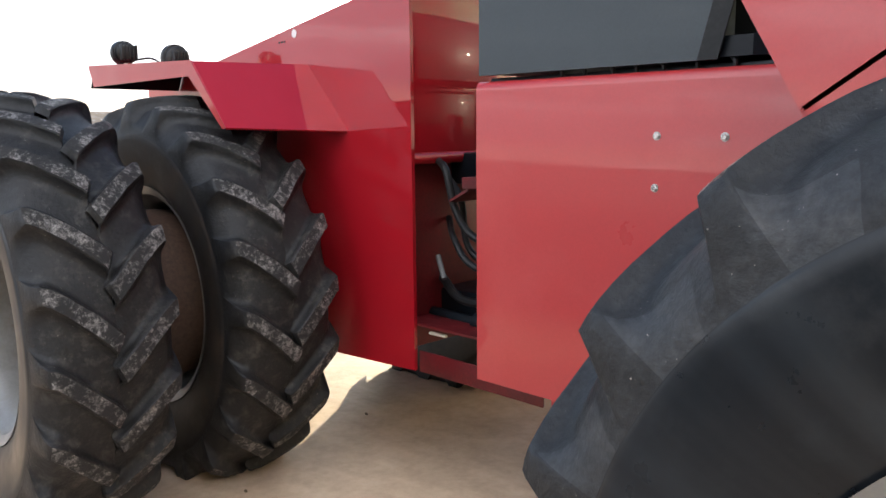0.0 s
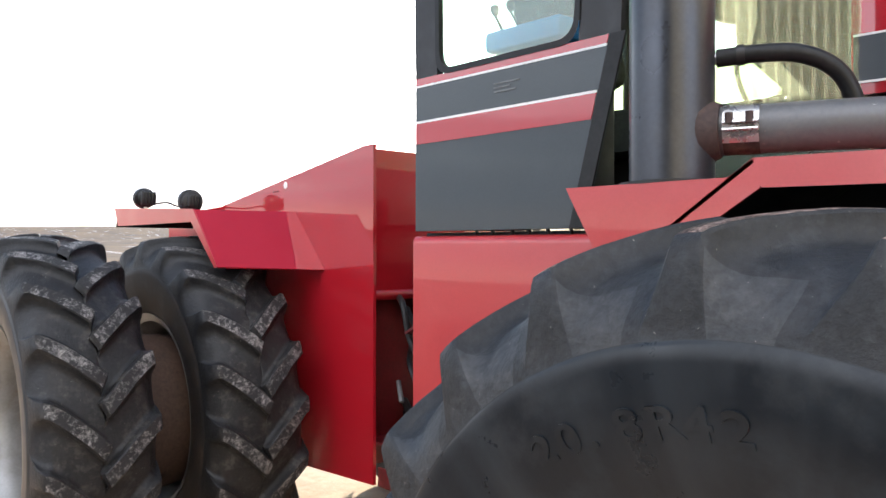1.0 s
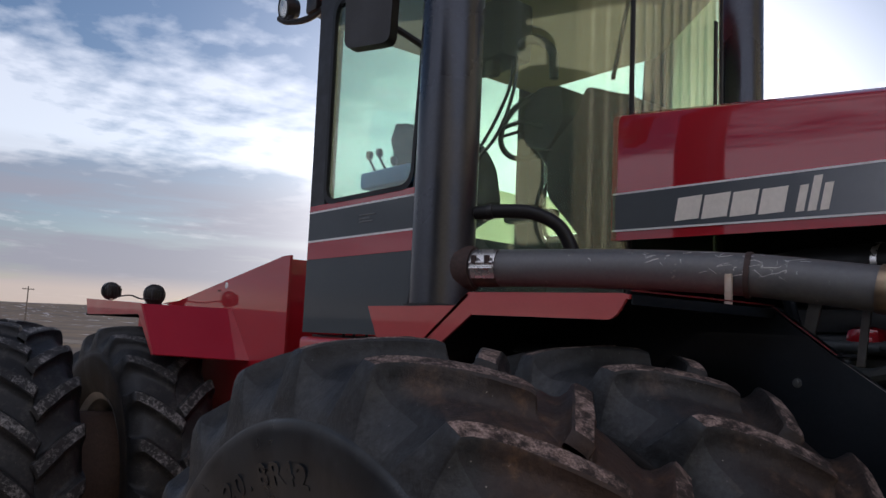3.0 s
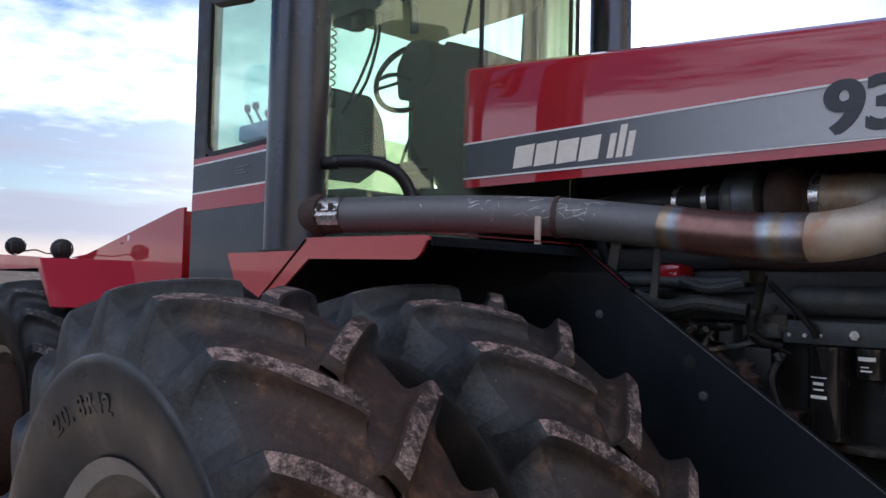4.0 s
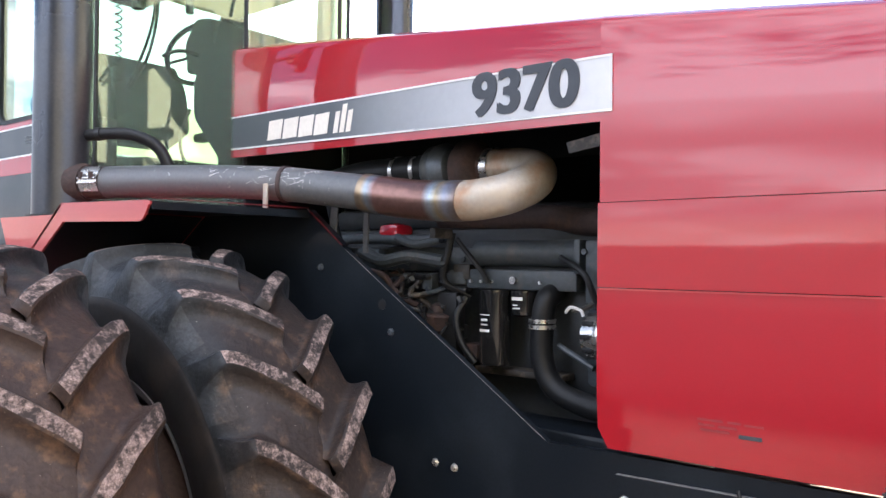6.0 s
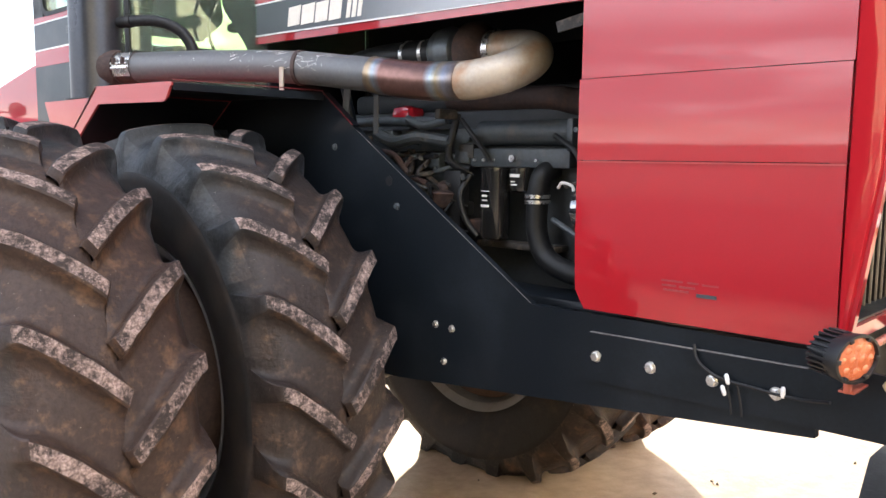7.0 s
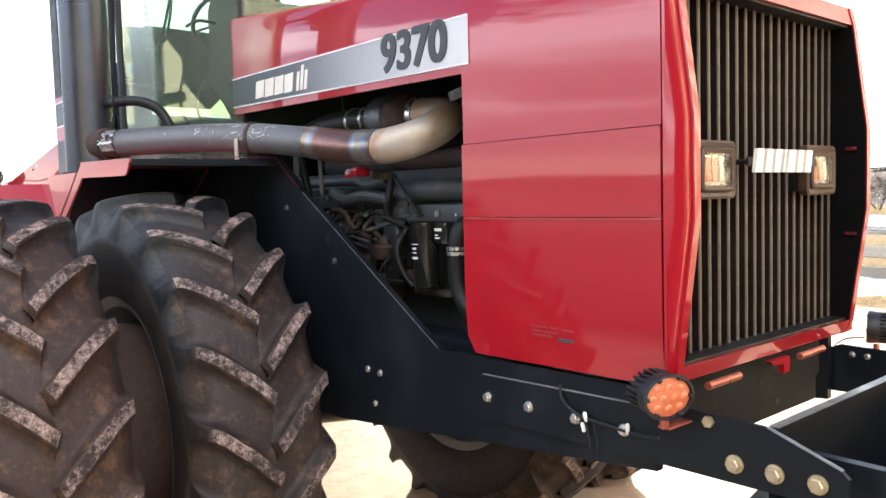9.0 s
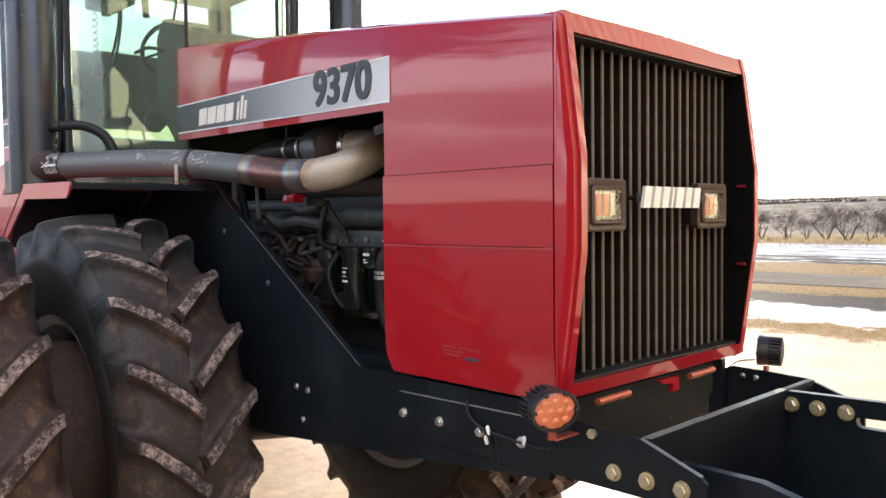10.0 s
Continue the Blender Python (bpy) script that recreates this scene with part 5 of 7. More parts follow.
def rear_body():
    side = [(-2.955, 0.545), (-2.955, 2.373), (-3.05, 2.37), (-4.72, 2.10), (-5.6, 2.06), (-5.6, 0.9), (-3.62, 0.515)]
    for s in (-1, 1):
        part("rear_side_plate", prism(side, s * 0.592, s * 0.572, bevel=0.006), RED, tractor, "tall red rear side plate with a sloping top edge")
        for dx, dz in ((0.09, 0.016), (0.115, 0.012), (0.14, 0.007)):
            part("rear_plate_rivet", rod((-3.855 - dx, s * 0.590, 2.203 - dz - dx * 0.2), (-3.855 - dx, s * 0.594, 2.203 - dz - dx * 0.2), 0.006, 8), HOSE, tractor)
        part("rear_plate_hole", rod((-3.855, s * 0.588, 2.203), (-3.855, s * 0.5935, 2.203), 0.022), WHITE_LINE, tractor)
        deck = [(-3.905, 1.17, 2.036), (-3.742, 0.592, 2.036), (-5.25, 0.592, 2.09), (-5.12, 1.17, 2.075)]
        deck = [(x, s * y, z) for x, y, z in deck]
        f = part("rear_fender", slab(deck if s < 0 else deck[::-1], -0.012), RED, tractor, "red rear fender with a sloped front panel")
        front = [(-3.905, 1.17, 2.036), (-3.60, 1.17, 1.712), (-3.42, 0.592, 1.690), (-3.742, 0.592, 2.036)]
        front = [(x, s * y, z) for x, y, z in front]
        part("sloped_panel", slab(front if s > 0 else front[::-1], 0.012), RED, f)
        lip = [(-3.905, 2.040), (-3.60, 1.712), (-3.63, 1.705), (-3.93, 1.965), (-5.08, 1.962), (-5.14, 2.085)]
        part("fender_lip", prism(lip, s * 1.172, s * 1.160, bevel=0.002), FADED_RED, f)
        part("rear_drop", slab([(-5.10, s * 0.60, 2.06), (-5.10, s * 1.158, 2.06), (-5.16, s * 1.158, 1.96), (-5.16, s * 0.60, 1.96)], 0.01), BLACK, f)
        part("fender_underside", slab([(-3.93, s * 1.15, 2.020), (-3.77, s * 0.60, 2.020), (-5.2, s * 0.60, 2.07), (-5.1, s * 1.15, 2.055)], 0.004), BLACK, f)
    part("rear_front_wall", box((-3.0, -0.575, 1.56), (-2.975, 0.575, 2.352), 0.006), RED, tractor, "red wall above the pivot")
    # the pivot recess gets its shade from the darker red of these parts
    part("rear_lower_wall", box((-3.10, -0.575, 0.62), (-3.06, 0.575, 1.56), 0.006), SHADED_RED, tractor)
    part("wall_ledge", tube([(-2.985, -0.57, 1.56), (-2.985, 0.57, 1.56)], 0.03, 12), RED, tractor)
    part("rear_deck", slab([(-3.0, -0.57, 2.34), (-3.0, 0.57, 2.34), (-4.72, 0.57, 2.07), (-4.72, -0.57, 2.07)], 0.01), RED, tractor)
    part("rear_chassis", box((-5.6, -0.56, 0.70), (-3.1, 0.56, 1.25), 0.02), BLACK, tractor)
    part("pivot_sill", slab([(-3.06, -0.57, 0.775), (-2.20, -0.57, 0.775), (-2.20, 0.57, 0.775), (-3.06, 0.57, 0.775)], -0.012), SHADED_RED, tractor, "red sill plate of the pivot recess, shade in its colour")
    part("lower_flange", box((-2.95, -0.565, 0.535), (-2.20, -0.553, 0.640), 0.003), SHADED_RED, tractor, "red lower flange, shade in its colour")
    part("recess_bracket", slab([(-2.70, -0.52, 1.43), (-2.50, -0.52, 1.44), (-2.50, -0.30, 1.44), (-2.70, -0.30, 1.43)], 0.05), SHADED_RED, tractor)
    part("recess_bracket", slab([(-2.80, -0.50, 1.36), (-2.68, -0.50, 1.42), (-2.68, -0.28, 1.42), (-2.80, -0.28, 1.36)], 0.012), SHADED_RED, tractor)
    part("recess_clip", box((-2.93, -0.52, 0.715), (-2.82, -0.50, 0.728), 0.003), LOGO, tractor)
    part("pivot_frame", box((-3.1, -0.30, 0.66), (-2.1, 0.30, 0.90), 0.02), BLACK, tractor, "black articulation frame")
    part("pivot_upper", box((-3.05, -0.24, 1.42), (-2.2, 0.24, 1.58), 0.02), BLACK, tractor)
    part("pivot_pin", rod((-2.6, 0.0, 0.6), (-2.6, 0.0, 1.7), 0.07), STEEL, tractor)
    part("steering_ram", tube([(-3.08, -0.36, 0.78), (-2.75, -0.38, 0.78), (-2.74, -0.38, 0.78), (-2.15, -0.42, 0.78)], [0.028, 0.028, 0.05, 0.05], 16), BLACK, tractor)
    for pts, r in (([(-2.98, -0.40, 1.55), (-2.86, -0.46, 1.50), (-2.80, -0.46, 1.32), (-2.70, -0.44, 1.20), (-2.45, -0.42, 1.15)], 0.018), ([(-2.98, -0.34, 1.48), (-2.82, -0.40, 1.36), (-2.78, -0.38, 1.12), (-2.5, -0.36, 1.02)], 0.016), ([(-3.05, -0.25, 1.25), (-2.85, -0.42, 1.18), (-2.7, -0.44, 1.06), (-2.3, -0.40, 0.98)], 0.016), ([(-3.05, -0.30, 0.95), (-2.8, -0.40, 0.88), (-2.4, -0.40, 0.92)], 0.022)):
        part("hydraulic_hose", tube(spline(pts), r, 10), HOSE, tractor, "black hydraulic hose")
    part("hose_fitting", rod((-2.98, -0.40, 1.08), (-2.90, -0.44, 0.98), 0.014, 8), EXHAUST, tractor)
    for (x, y), tilt in (((-4.835, -1.078), 0.0), ((-4.98, -0.69), 0.25)):
        rear_lamp(x, y, tilt, 1.0 + tilt)
    part("lamp_wire", tube(spline([(-4.84, -1.05, 2.10), (-4.80, -0.95, 2.12), (-4.85, -0.85, 2.10), (-4.95, -0.72, 2.11)]), 0.006, 6), HOSE, tractor)


def rear_lamp(x, y, tilt, big):
    """A round work lamp on a short foot, its glass turned to the rear."""
    d = Vector((-1, 0.35 * tilt, 0))
    lamp = part("work_lamp", lathe([(-0.034, 0.012 * big), (-0.032, 0.040 * big), (-0.02, 0.056 * big), (0.0, 0.060 * big), (0.002, 0.068 * big), (0.030, 0.070 * big), (0.042, 0.070 * big), (0.044, 0.064 * big), (0.038, 0.0)], (x, y, 2.145), d, 20), PLASTIC, tractor, "round black work lamp on a short foot")
    part("lamp_back", box((x + 0.020, y - 0.040, 2.105), (x + 0.055, y + 0.040, 2.180), 0.006), PLASTIC, lamp)
    for k in range(5):
        part("lamp_rib", box((x + 0.030, y - 0.046 + k * 0.021, 2.100), (x + 0.064, y - 0.038 + k * 0.021, 2.186), 0.002), PLASTIC, lamp)
    part("lamp_foot", rod((x, y, 2.07), (x, y, 2.12), 0.012, 8), STEEL, lamp)
    part("lamp_yoke", tube(spline([(x, y - 0.07, 2.17), (x, y - 0.06, 2.11), (x, y, 2.095), (x, y + 0.06, 2.11), (x, y + 0.07, 2.17)], 4), 0.006, 6), PLASTIC, lamp)
    part("lamp_glass", rod(Vector((x, y, 2.145)) + d * 0.028, Vector((x, y, 2.145)) + d * 0.0435, 0.069, 20), LENS, lamp)


rear_body()


# ---- side box under the cab ----
def side_box():
    for s in (-1, 1):
        prof = rounded([(0.855, 0.708), (0.855, 1.872), (0.60, 1.872), (0.60, 0.708)], [0.0, 0.035, 0, 0], 5)
        bm = prism([(s * y, z) for y, z in prof], -2.305, -1.02, "x", 0.004)
        b = part("side_tank", bm, FADED_RED, tractor, "faded red side tank with a rolled top edge and bolts")
        for x, z in ((-1.535, 1.669), (-1.31, 1.666), (-1.537, 1.505)):
            bolt(b, (x, s * 0.855, z), (0, s, 0), 0.011, 0.010)
        part("tank_foot", box((-1.98, min(s * 0.66, s * 0.80), 0.62), (-1.93, max(s * 0.66, s * 0.80), 0.71), 0.004), FADED_RED, b)
    part("rear_bulkhead", box((-2.25, -0.60, 0.9), (-2.2, 0.60, 1.85), 0.01), BLACK, tractor)
    part("cab_mount_rail", box((-2.28, -0.80, 1.85), (-0.55, 0.80, 1.885), 0.006), BLACK, tractor)
    rnd = random.Random(4)
    for i in range(7):
        x = -1.95 + i * 0.1 + rnd.uniform(-0.02, 0.02)
        part("cab_wire", tube(spline([(x, -0.80, 1.91), (x + 0.03, -0.82, 1.885), (x + 0.02, -0.81, 1.86)], 3), 0.008, 6), HOSE, tractor)


side_box()


# ---- cab ----
CAB_X0, CAB_X1, CAB_FX = -2.295, -1.25, -0.53
CAB_Y, CAB_FY = 0.85, 0.345
CAB_Z0, CAB_Z1 = 1.893, 3.70


def cab():
    cb = part("cab", prism([(CAB_X0, -0.83), (-1.25, -0.83), (CAB_FX, -0.33), (CAB_FX, 0.33), (-1.25, 0.83), (CAB_X0, 0.83)], 1.90, 1.96, "z", 0.004), BLACK, tractor, "grey and red cab with green tinted windows")
    for s in (-1, 1):
        y0, y1 = s * 0.85, s * 0.815
        low = [(CAB_X0, CAB_Z0), (-1.366, CAB_Z0), (-1.195, 2.530), (-1.185, 2.576), (CAB_X0, 2.576)]
        side = part("cab_side", prism(low, y0, y1, bevel=0.004), GREY, cb, "grey lower cab side with red and white stripes")
        def fx(z):
            return -1.366 + (z - CAB_Z0) * 0.268
        for z0, z1, mt, nm in ((2.283, 2.376, RED, "red_stripe"), (2.376, 2.386, WHITE_LINE, "white_stripe"), (2.536, 2.545, WHITE_LINE, "white_stripe"), (2.545, 2.576, RED, "red_stripe")):
            part(nm, prism([(CAB_X0 + 0.004, z0), (fx(z0) - 0.05, z0), (fx(z1) - 0.05, z1), (CAB_X0 + 0.004, z1)], s * 0.8525, s * 0.849, bevel=0), mt, side, smooth=False)
        part("door_edge", prism([(fx(CAB_Z0) - 0.045, CAB_Z0), (fx(CAB_Z0) + 0.02, CAB_Z0), (fx(2.576) + 0.02, 2.576), (fx(2.576) - 0.045, 2.576)], s * 0.853, s * 0.845, bevel=0.002), HOSE, side)
        for i, (w, z) in enumerate(((0.14, 2.480), (0.09, 2.463), (0.12, 2.447))):
            part("sticker_line", box((-1.80, s * 0.8535 if s < 0 else 0.849, z), (-1.80 + w, -0.849 if s < 0 else 0.8535, z + 0.006), 0), PRINT, side)
        # upper frame round the rear side window
        part("rear_pillar", prism([(CAB_X0, 2.576), (-2.150, 2.576), (-2.165, 3.80), (CAB_X0 - 0.02, 3.80)], y0, y1, bevel=0.006), PLASTIC, cb)
        part("middle_pillar", prism([(-1.37, 2.576), (-1.185, 2.576), (-1.13, 3.80), (-1.31, 3.80)], y0, y1, bevel=0.006), PLASTIC, cb)
        part("top_rail", prism([(-2.165, 3.68), (-1.31, 3.68), (-1.31, 3.80), (-2.165, 3.80)], y0, y1, bevel=0.004), PLASTIC, cb)
        hole = rounded([(-2.135, 2.590), (-1.385, 2.590), (-1.325, 3.70), (-2.150, 3.70)], 0.085, 6)
        ring = bmesh.new()
        cx, cz = -1.75, 3.1
        o = [ring.verts.new((cx + (x - cx) * 1.05, y0 - s * -0.006, cz + (z - cz) * 1.036)) for x, z in hole]
        i_ = [ring.verts.new((cx + (x - cx) * 0.985, y0 + s * 0.006, cz + (z - cz) * 0.988)) for x, z in hole]
        i2 = [ring.verts.new((cx + (x - cx) * 0.985, y0 - s * 0.02, cz + (z - cz) * 0.988)) for x, z in hole]
        for g0, g1 in ((o, i_), (i_, i2)):
            for k in range(len(hole)):
                j = (k + 1) % len(hole)
                ring.faces.new((g0[k], g0[j], g1[j], g1[k]))
        part("window_gasket", finish(ring), HOSE, cb)
        glass(prism(hole, s * 0.838, s * 0.833, bevel=0), "rear_side_window", cb)
        # angled door glass and its frame
        a, b = Vector((-1.16, s * 0.80, 0)), Vector((CAB_FX, s * CAB_FY, 0))
        glass(slab([a + Vector((0, 0, 2.02)), b + Vector((0, 0, 2.02)), b + Vector((0, 0, 3.74)), a + Vector((0, 0, 3.74))], 0.005, 0), "door_window", cb, DOOR_GLASS)
        part("door_sill", slab([a + Vector((0, 0, 1.90)), b + Vector((0, 0, 1.90)), b + Vector((0, 0, 2.03)), a + Vector((0, 0, 2.03))], 0.03, 0.004), PLASTIC, cb)
        part("door_header", slab([a + Vector((0, 0, 3.72)), b + Vector((0, 0, 3.72)), b + Vector((0, 0, 3.80)), a + Vector((0, 0, 3.80))], 0.03, 0.004), PLASTIC, cb)
        part("corner_post", tube([b + Vector((0, 0, 1.9)), b + Vector((0, 0, 3.80))], 0.011, 8), HOSE, cb)
        part("door_post", tube([a + Vector((0.01, 0, 1.9)), a + Vector((0.01, 0, 3.80))], 0.022, 8), PLASTIC, cb)
    glass(box((CAB_FX - 0.003, -CAB_FY + 0.01, 2.2), (CAB_FX + 0.003, CAB_FY - 0.01, 3.74), 0), "windshield", cb)
    part("windshield_header", box((CAB_FX - 0.03, -CAB_FY, 3.72), (CAB_FX, CAB_FY, 3.80), 0.004), PLASTIC, cb)
    glass(box((CAB_X0 + 0.01, -0.72, 2.50), (CAB_X0 + 0.016, 0.72, 3.62), 0), "rear_window", cb)
    part("rear_wall", box((CAB_X0, -0.82, 1.90), (CAB_X0 + 0.03, 0.82, 2.50), 0.004), GREY, cb)
    for s in (-1, 1):
        part("rear_wall_post", box((CAB_X0, min(s * 0.72, s * 0.84), 2.5), (CAB_X0 + 0.03, max(s * 0.72, s * 0.84), 3.80), 0.004), PLASTIC, cb)
    roof = rounded([(CAB_X0 - 0.08, -0.88), (-1.2, -0.90), (CAB_FX + 0.12, -0.42), (CAB_FX + 0.12, 0.42), (-1.2, 0.90), (CAB_X0 - 0.08, 0.88)], 0.12, 5)
    part("roof", prism(roof, 3.79, 3.99, "z", 0.03), RED, cb, "red cab roof")
    part("headliner", prism([(CAB_X0 + 0.06, -0.80), (-1.22, -0.80), (CAB_FX - 0.05, -0.33), (CAB_FX - 0.05, 0.33), (-1.22, 0.80), (CAB_X0 + 0.06, 0.80)], 3.60, 3.72, "z", 0.02), HEADLINER, cb, "tan headliner")
    wiper = part("wiper", tube(spline([(-0.50, -0.25, 3.62), (-0.55, -0.34, 3.40), (-0.585, -0.37, 3.15), (-0.60, -0.385, 3.03)], 4), 0.010, 6), HOSE, cb, "thin black wiper arm")
    part("wiper_blade", box((-0.506, 0.24, 2.92), (-0.494, 0.262, 3.45), 0.003), HOSE, cb)
    # dust left on the far panes outside the wiped arc; it glows in the low sun
    arc = [(CAB_X0 + 0.16, 2.60), (-1.40, 2.60), (-1.39, 2.68), (-1.52, 2.80), (-1.70, 2.87), (-1.92, 2.89), (CAB_X0 + 0.15, 2.86)]
    film = part("dust_film", prism(arc, 0.829, 0.8275, bevel=0), FILM, cb, "dust on the far window below the wiped arc", smooth=False)
    film.visible_shadow = False
    film = part("dust_film", prism([(-0.71, 2.51), (0.71, 2.51), (0.71, 2.88), (0.40, 2.89), (0.05, 2.84), (-0.30, 2.74), (-0.71, 2.62)], CAB_X0 + 0.020, CAB_X0 + 0.0215, "x", 0), FILM, cb, smooth=False)
    film.visible_shadow = False
    a, b = Vector((-1.15, 0.785, 0)), Vector((CAB_FX - 0.02, CAB_FY - 0.01, 0))
    film = part("dust_film", slab([a + Vector((0, 0, 2.04)), b + Vector((0, 0, 2.04)), b + Vector((0, 0, 3.70)), a + Vector((0, 0, 3.70))], 0.0015, 0), FILM, cb, smooth=False)
    film.visible_shadow = False
    interior(cb)
    mirror(cb)
    roof_lamps(cb)


def glass(bm, name, parent, material=GLASS):
    ob = part(name, bm, material, parent, "green tinted window glass", smooth=False)
    ob.visible_shadow = False
    return ob


def interior(cb):
    cushion = rounded([(-1.95, 2.24), (-1.45, 2.24), (-1.42, 2.33), (-1.55, 2.42), (-1.95, 2.44)], 0.04, 4)
    seat = part("operator_seat", prism(cushion, -0.26, 0.26, bevel=0.03), SEAT, cb, "dark cloth operator seat")
    back = rounded([(-2.24, 2.55), (-1.93, 2.66), (-1.985, 2.94), (-2.13, 3.13), (-2.235, 3.12)], [0.03, 0.05, 0.06, 0.05, 0.03], 4)
    part("seat_back", prism(back, -0.25, 0.25, bevel=0.03), SEAT, seat, "dark cloth seat back")
    part("seat_base", box((-1.85, -0.16, 1.96), (-1.45, 0.16, 2.22), 0.02), PLASTIC, seat)
    part("arm_console", prism([(-1.98, 2.62), (-1.74, 2.62), (-1.79, 2.93), (-1.90, 3.05), (-2.02, 3.07), (-2.06, 2.98), (-1.98, 2.80)], -0.50, -0.38, bevel=0.03), SEAT, seat, "dark padded arm console")
    part("armrest", box((-1.95, 0.28, 2.60), (-1.55, 0.36, 2.66), 0.02), SEAT, seat)
    con = part("side_console", box((-2.0, -0.74, 1.96), (-1.45, -0.50, 2.60), 0.03), PLASTIC, cb, "dark side console")
    part("console_cover", box((-1.93, -0.78, 2.64), (-1.52, -0.58, 2.73), 0.02), BLUE, con, "blue console top")
    for x in (-1.88, -1.79, -1.66):
        part("lever", rod((x, -0.70, 2.72), (x - 0.02, -0.74, 2.80 if x < -1.7 else 2.74), 0.007, 8), PLASTIC, con)
        part("lever_knob", lathe([(0, 0.006), (0.01, 0.016), (0.025, 0.02), (0.045, 0.016), (0.05, 0.004)], (x - 0.02, -0.74, 2.80 if x < -1.7 else 2.74), (-0.05, -0.1, 1), 12), PLASTIC, con)
    dash = part("dashboard", prism(rounded([(-0.70, 1.96), (-0.58, 1.96), (-0.575, 2.98), (-0.64, 3.00), (-0.83, 3.075), (-0.88, 2.95), (-1.06, 2.80), (-1.055, 2.585), (-0.80, 2.33)], [0, 0, 0.02, 0.03, 0.04, 0.05, 0.05, 0.05, 0.06], 4), -0.29, 0.30, bevel=0.02), PLASTIC, cb, "dark dashboard column")
    col = part("steering_column", tube([(-0.86, 0.0, 2.52), (-1.14, 0.0, 2.78), (-1.22, 0.0, 2.86), (-1.40, 0.0, 3.02)], [0.05, 0.05, 0.10, 0.075], 16), PLASTIC, dash)
    bm = bmesh.new()
    c, d = Vector((-1.43, 0.0, 3.05)), Vector((-0.72, 0, 0.69)).normalized()
    u, v = Vector((0, 1, 0)), d.cross(Vector((0, 1, 0)))
    pts = [c + (u * math.cos(a * math.pi / 14) + v * math.sin(a * math.pi / 14)) * 0.21 for a in range(29)]
    add_tube(bm, pts, 0.016, 8)
    for k in range(3):
        add_tube(bm, [c, c + (u * math.cos(k * 2.094 + 0.5) + v * math.sin(k * 2.094 + 0.5)) * 0.2], 0.01, 6)
    part("steering_wheel", finish(bm), HOSE, dash, "black steering wheel")
    part("overhead_radio", box((-1.42, -0.60, 3.21), (-1.07, -0.40, 3.50), 0.02), PLASTIC, cb, "dark radio hanging from the headliner")
    pod = part("gauge_pod", prism(rounded([(-1.36, 2.90), (-1.20, 2.86), (-1.10, 3.00), (-1.12, 3.18), (-1.28, 3.20), (-1.38, 3.08)], 0.03, 4), -0.14, 0.14, bevel=0.025), PLASTIC, dash, "dark gauge pod on the steering column")
    part("pod_stalk", tube(spline([(-1.22, -0.16, 2.98), (-1.28, -0.24, 3.00), (-1.36, -0.30, 2.97)], 4), 0.012, 8), PLASTIC, pod)
    part("radio_bracket", tube(spline([(-1.10, -0.50, 3.26), (-1.02, -0.46, 3.30), (-0.93, -0.42, 3.24), (-0.92, -0.41, 3.10)], 5), 0.022, 10), PLASTIC, cb, "bent grey bracket beside the radio")
    part("radio_plug", box((-1.22, -0.57, 3.14), (-1.16, -0.52, 3.22), 0.006), SLAT, cb)
    for pts in ([(-1.10, -0.50, 3.22), (-1.12, -0.50, 3.08), (-1.22, -0.50, 2.92), (-1.34, -0.52, 2.76)], [(-1.07, -0.50, 3.22), (-1.09, -0.50, 3.06), (-1.18, -0.50, 2.88), (-1.32, -0.52, 2.74)], [(-1.0, -0.35, 2.62), (-0.98, -0.42, 2.45), (-0.90, -0.42, 2.30), (-0.75, -0.36, 2.22), (-0.65, -0.3, 2.25)]):
        part("cable", tube(spline(pts), 0.009, 6), HOSE, cb)
    helix = [(-1.44 + 0.018 * math.cos(k * 0.9), -0.52 + 0.018 * math.sin(k * 0.9), 3.24 - k * 0.0062) for k in range(60)]
    part("coiled_cord", tube(helix, 0.004, 5), HOSE, cb, "coiled microphone cord")
    part("microphone", box((-1.465, -0.55, 2.80), (-1.415, -0.50, 2.88), 0.012), PLASTIC, cb)


def mirror(cb):
    face = rounded([(-0.12, 3.165), (0.12, 3.165), (0.13, 3.57), (-0.13, 3.57)], 0.045, 5)
    bm = prism(face, 0.0, 0.06, "y", 0.016)
    bmesh.ops.transform(bm, matrix=pose(-1.355, -1.16, 0, 0, 0, 22), verts=bm.verts[:])
    mr = part("side_mirror", bm, PLASTIC, cb, "black side mirror on an arm")
    part("mirror_arm", tube(spline([(-1.42, -1.10, 3.32), (-1.32, -1.02, 3.27), (-1.20, -0.86, 3.15)], 4), 0.016, 8), PLASTIC, mr)
    part("mirror_mount", box((-1.47, -1.13, 3.26), (-1.37, -1.07, 3.37), 0.008), HOSE, mr)


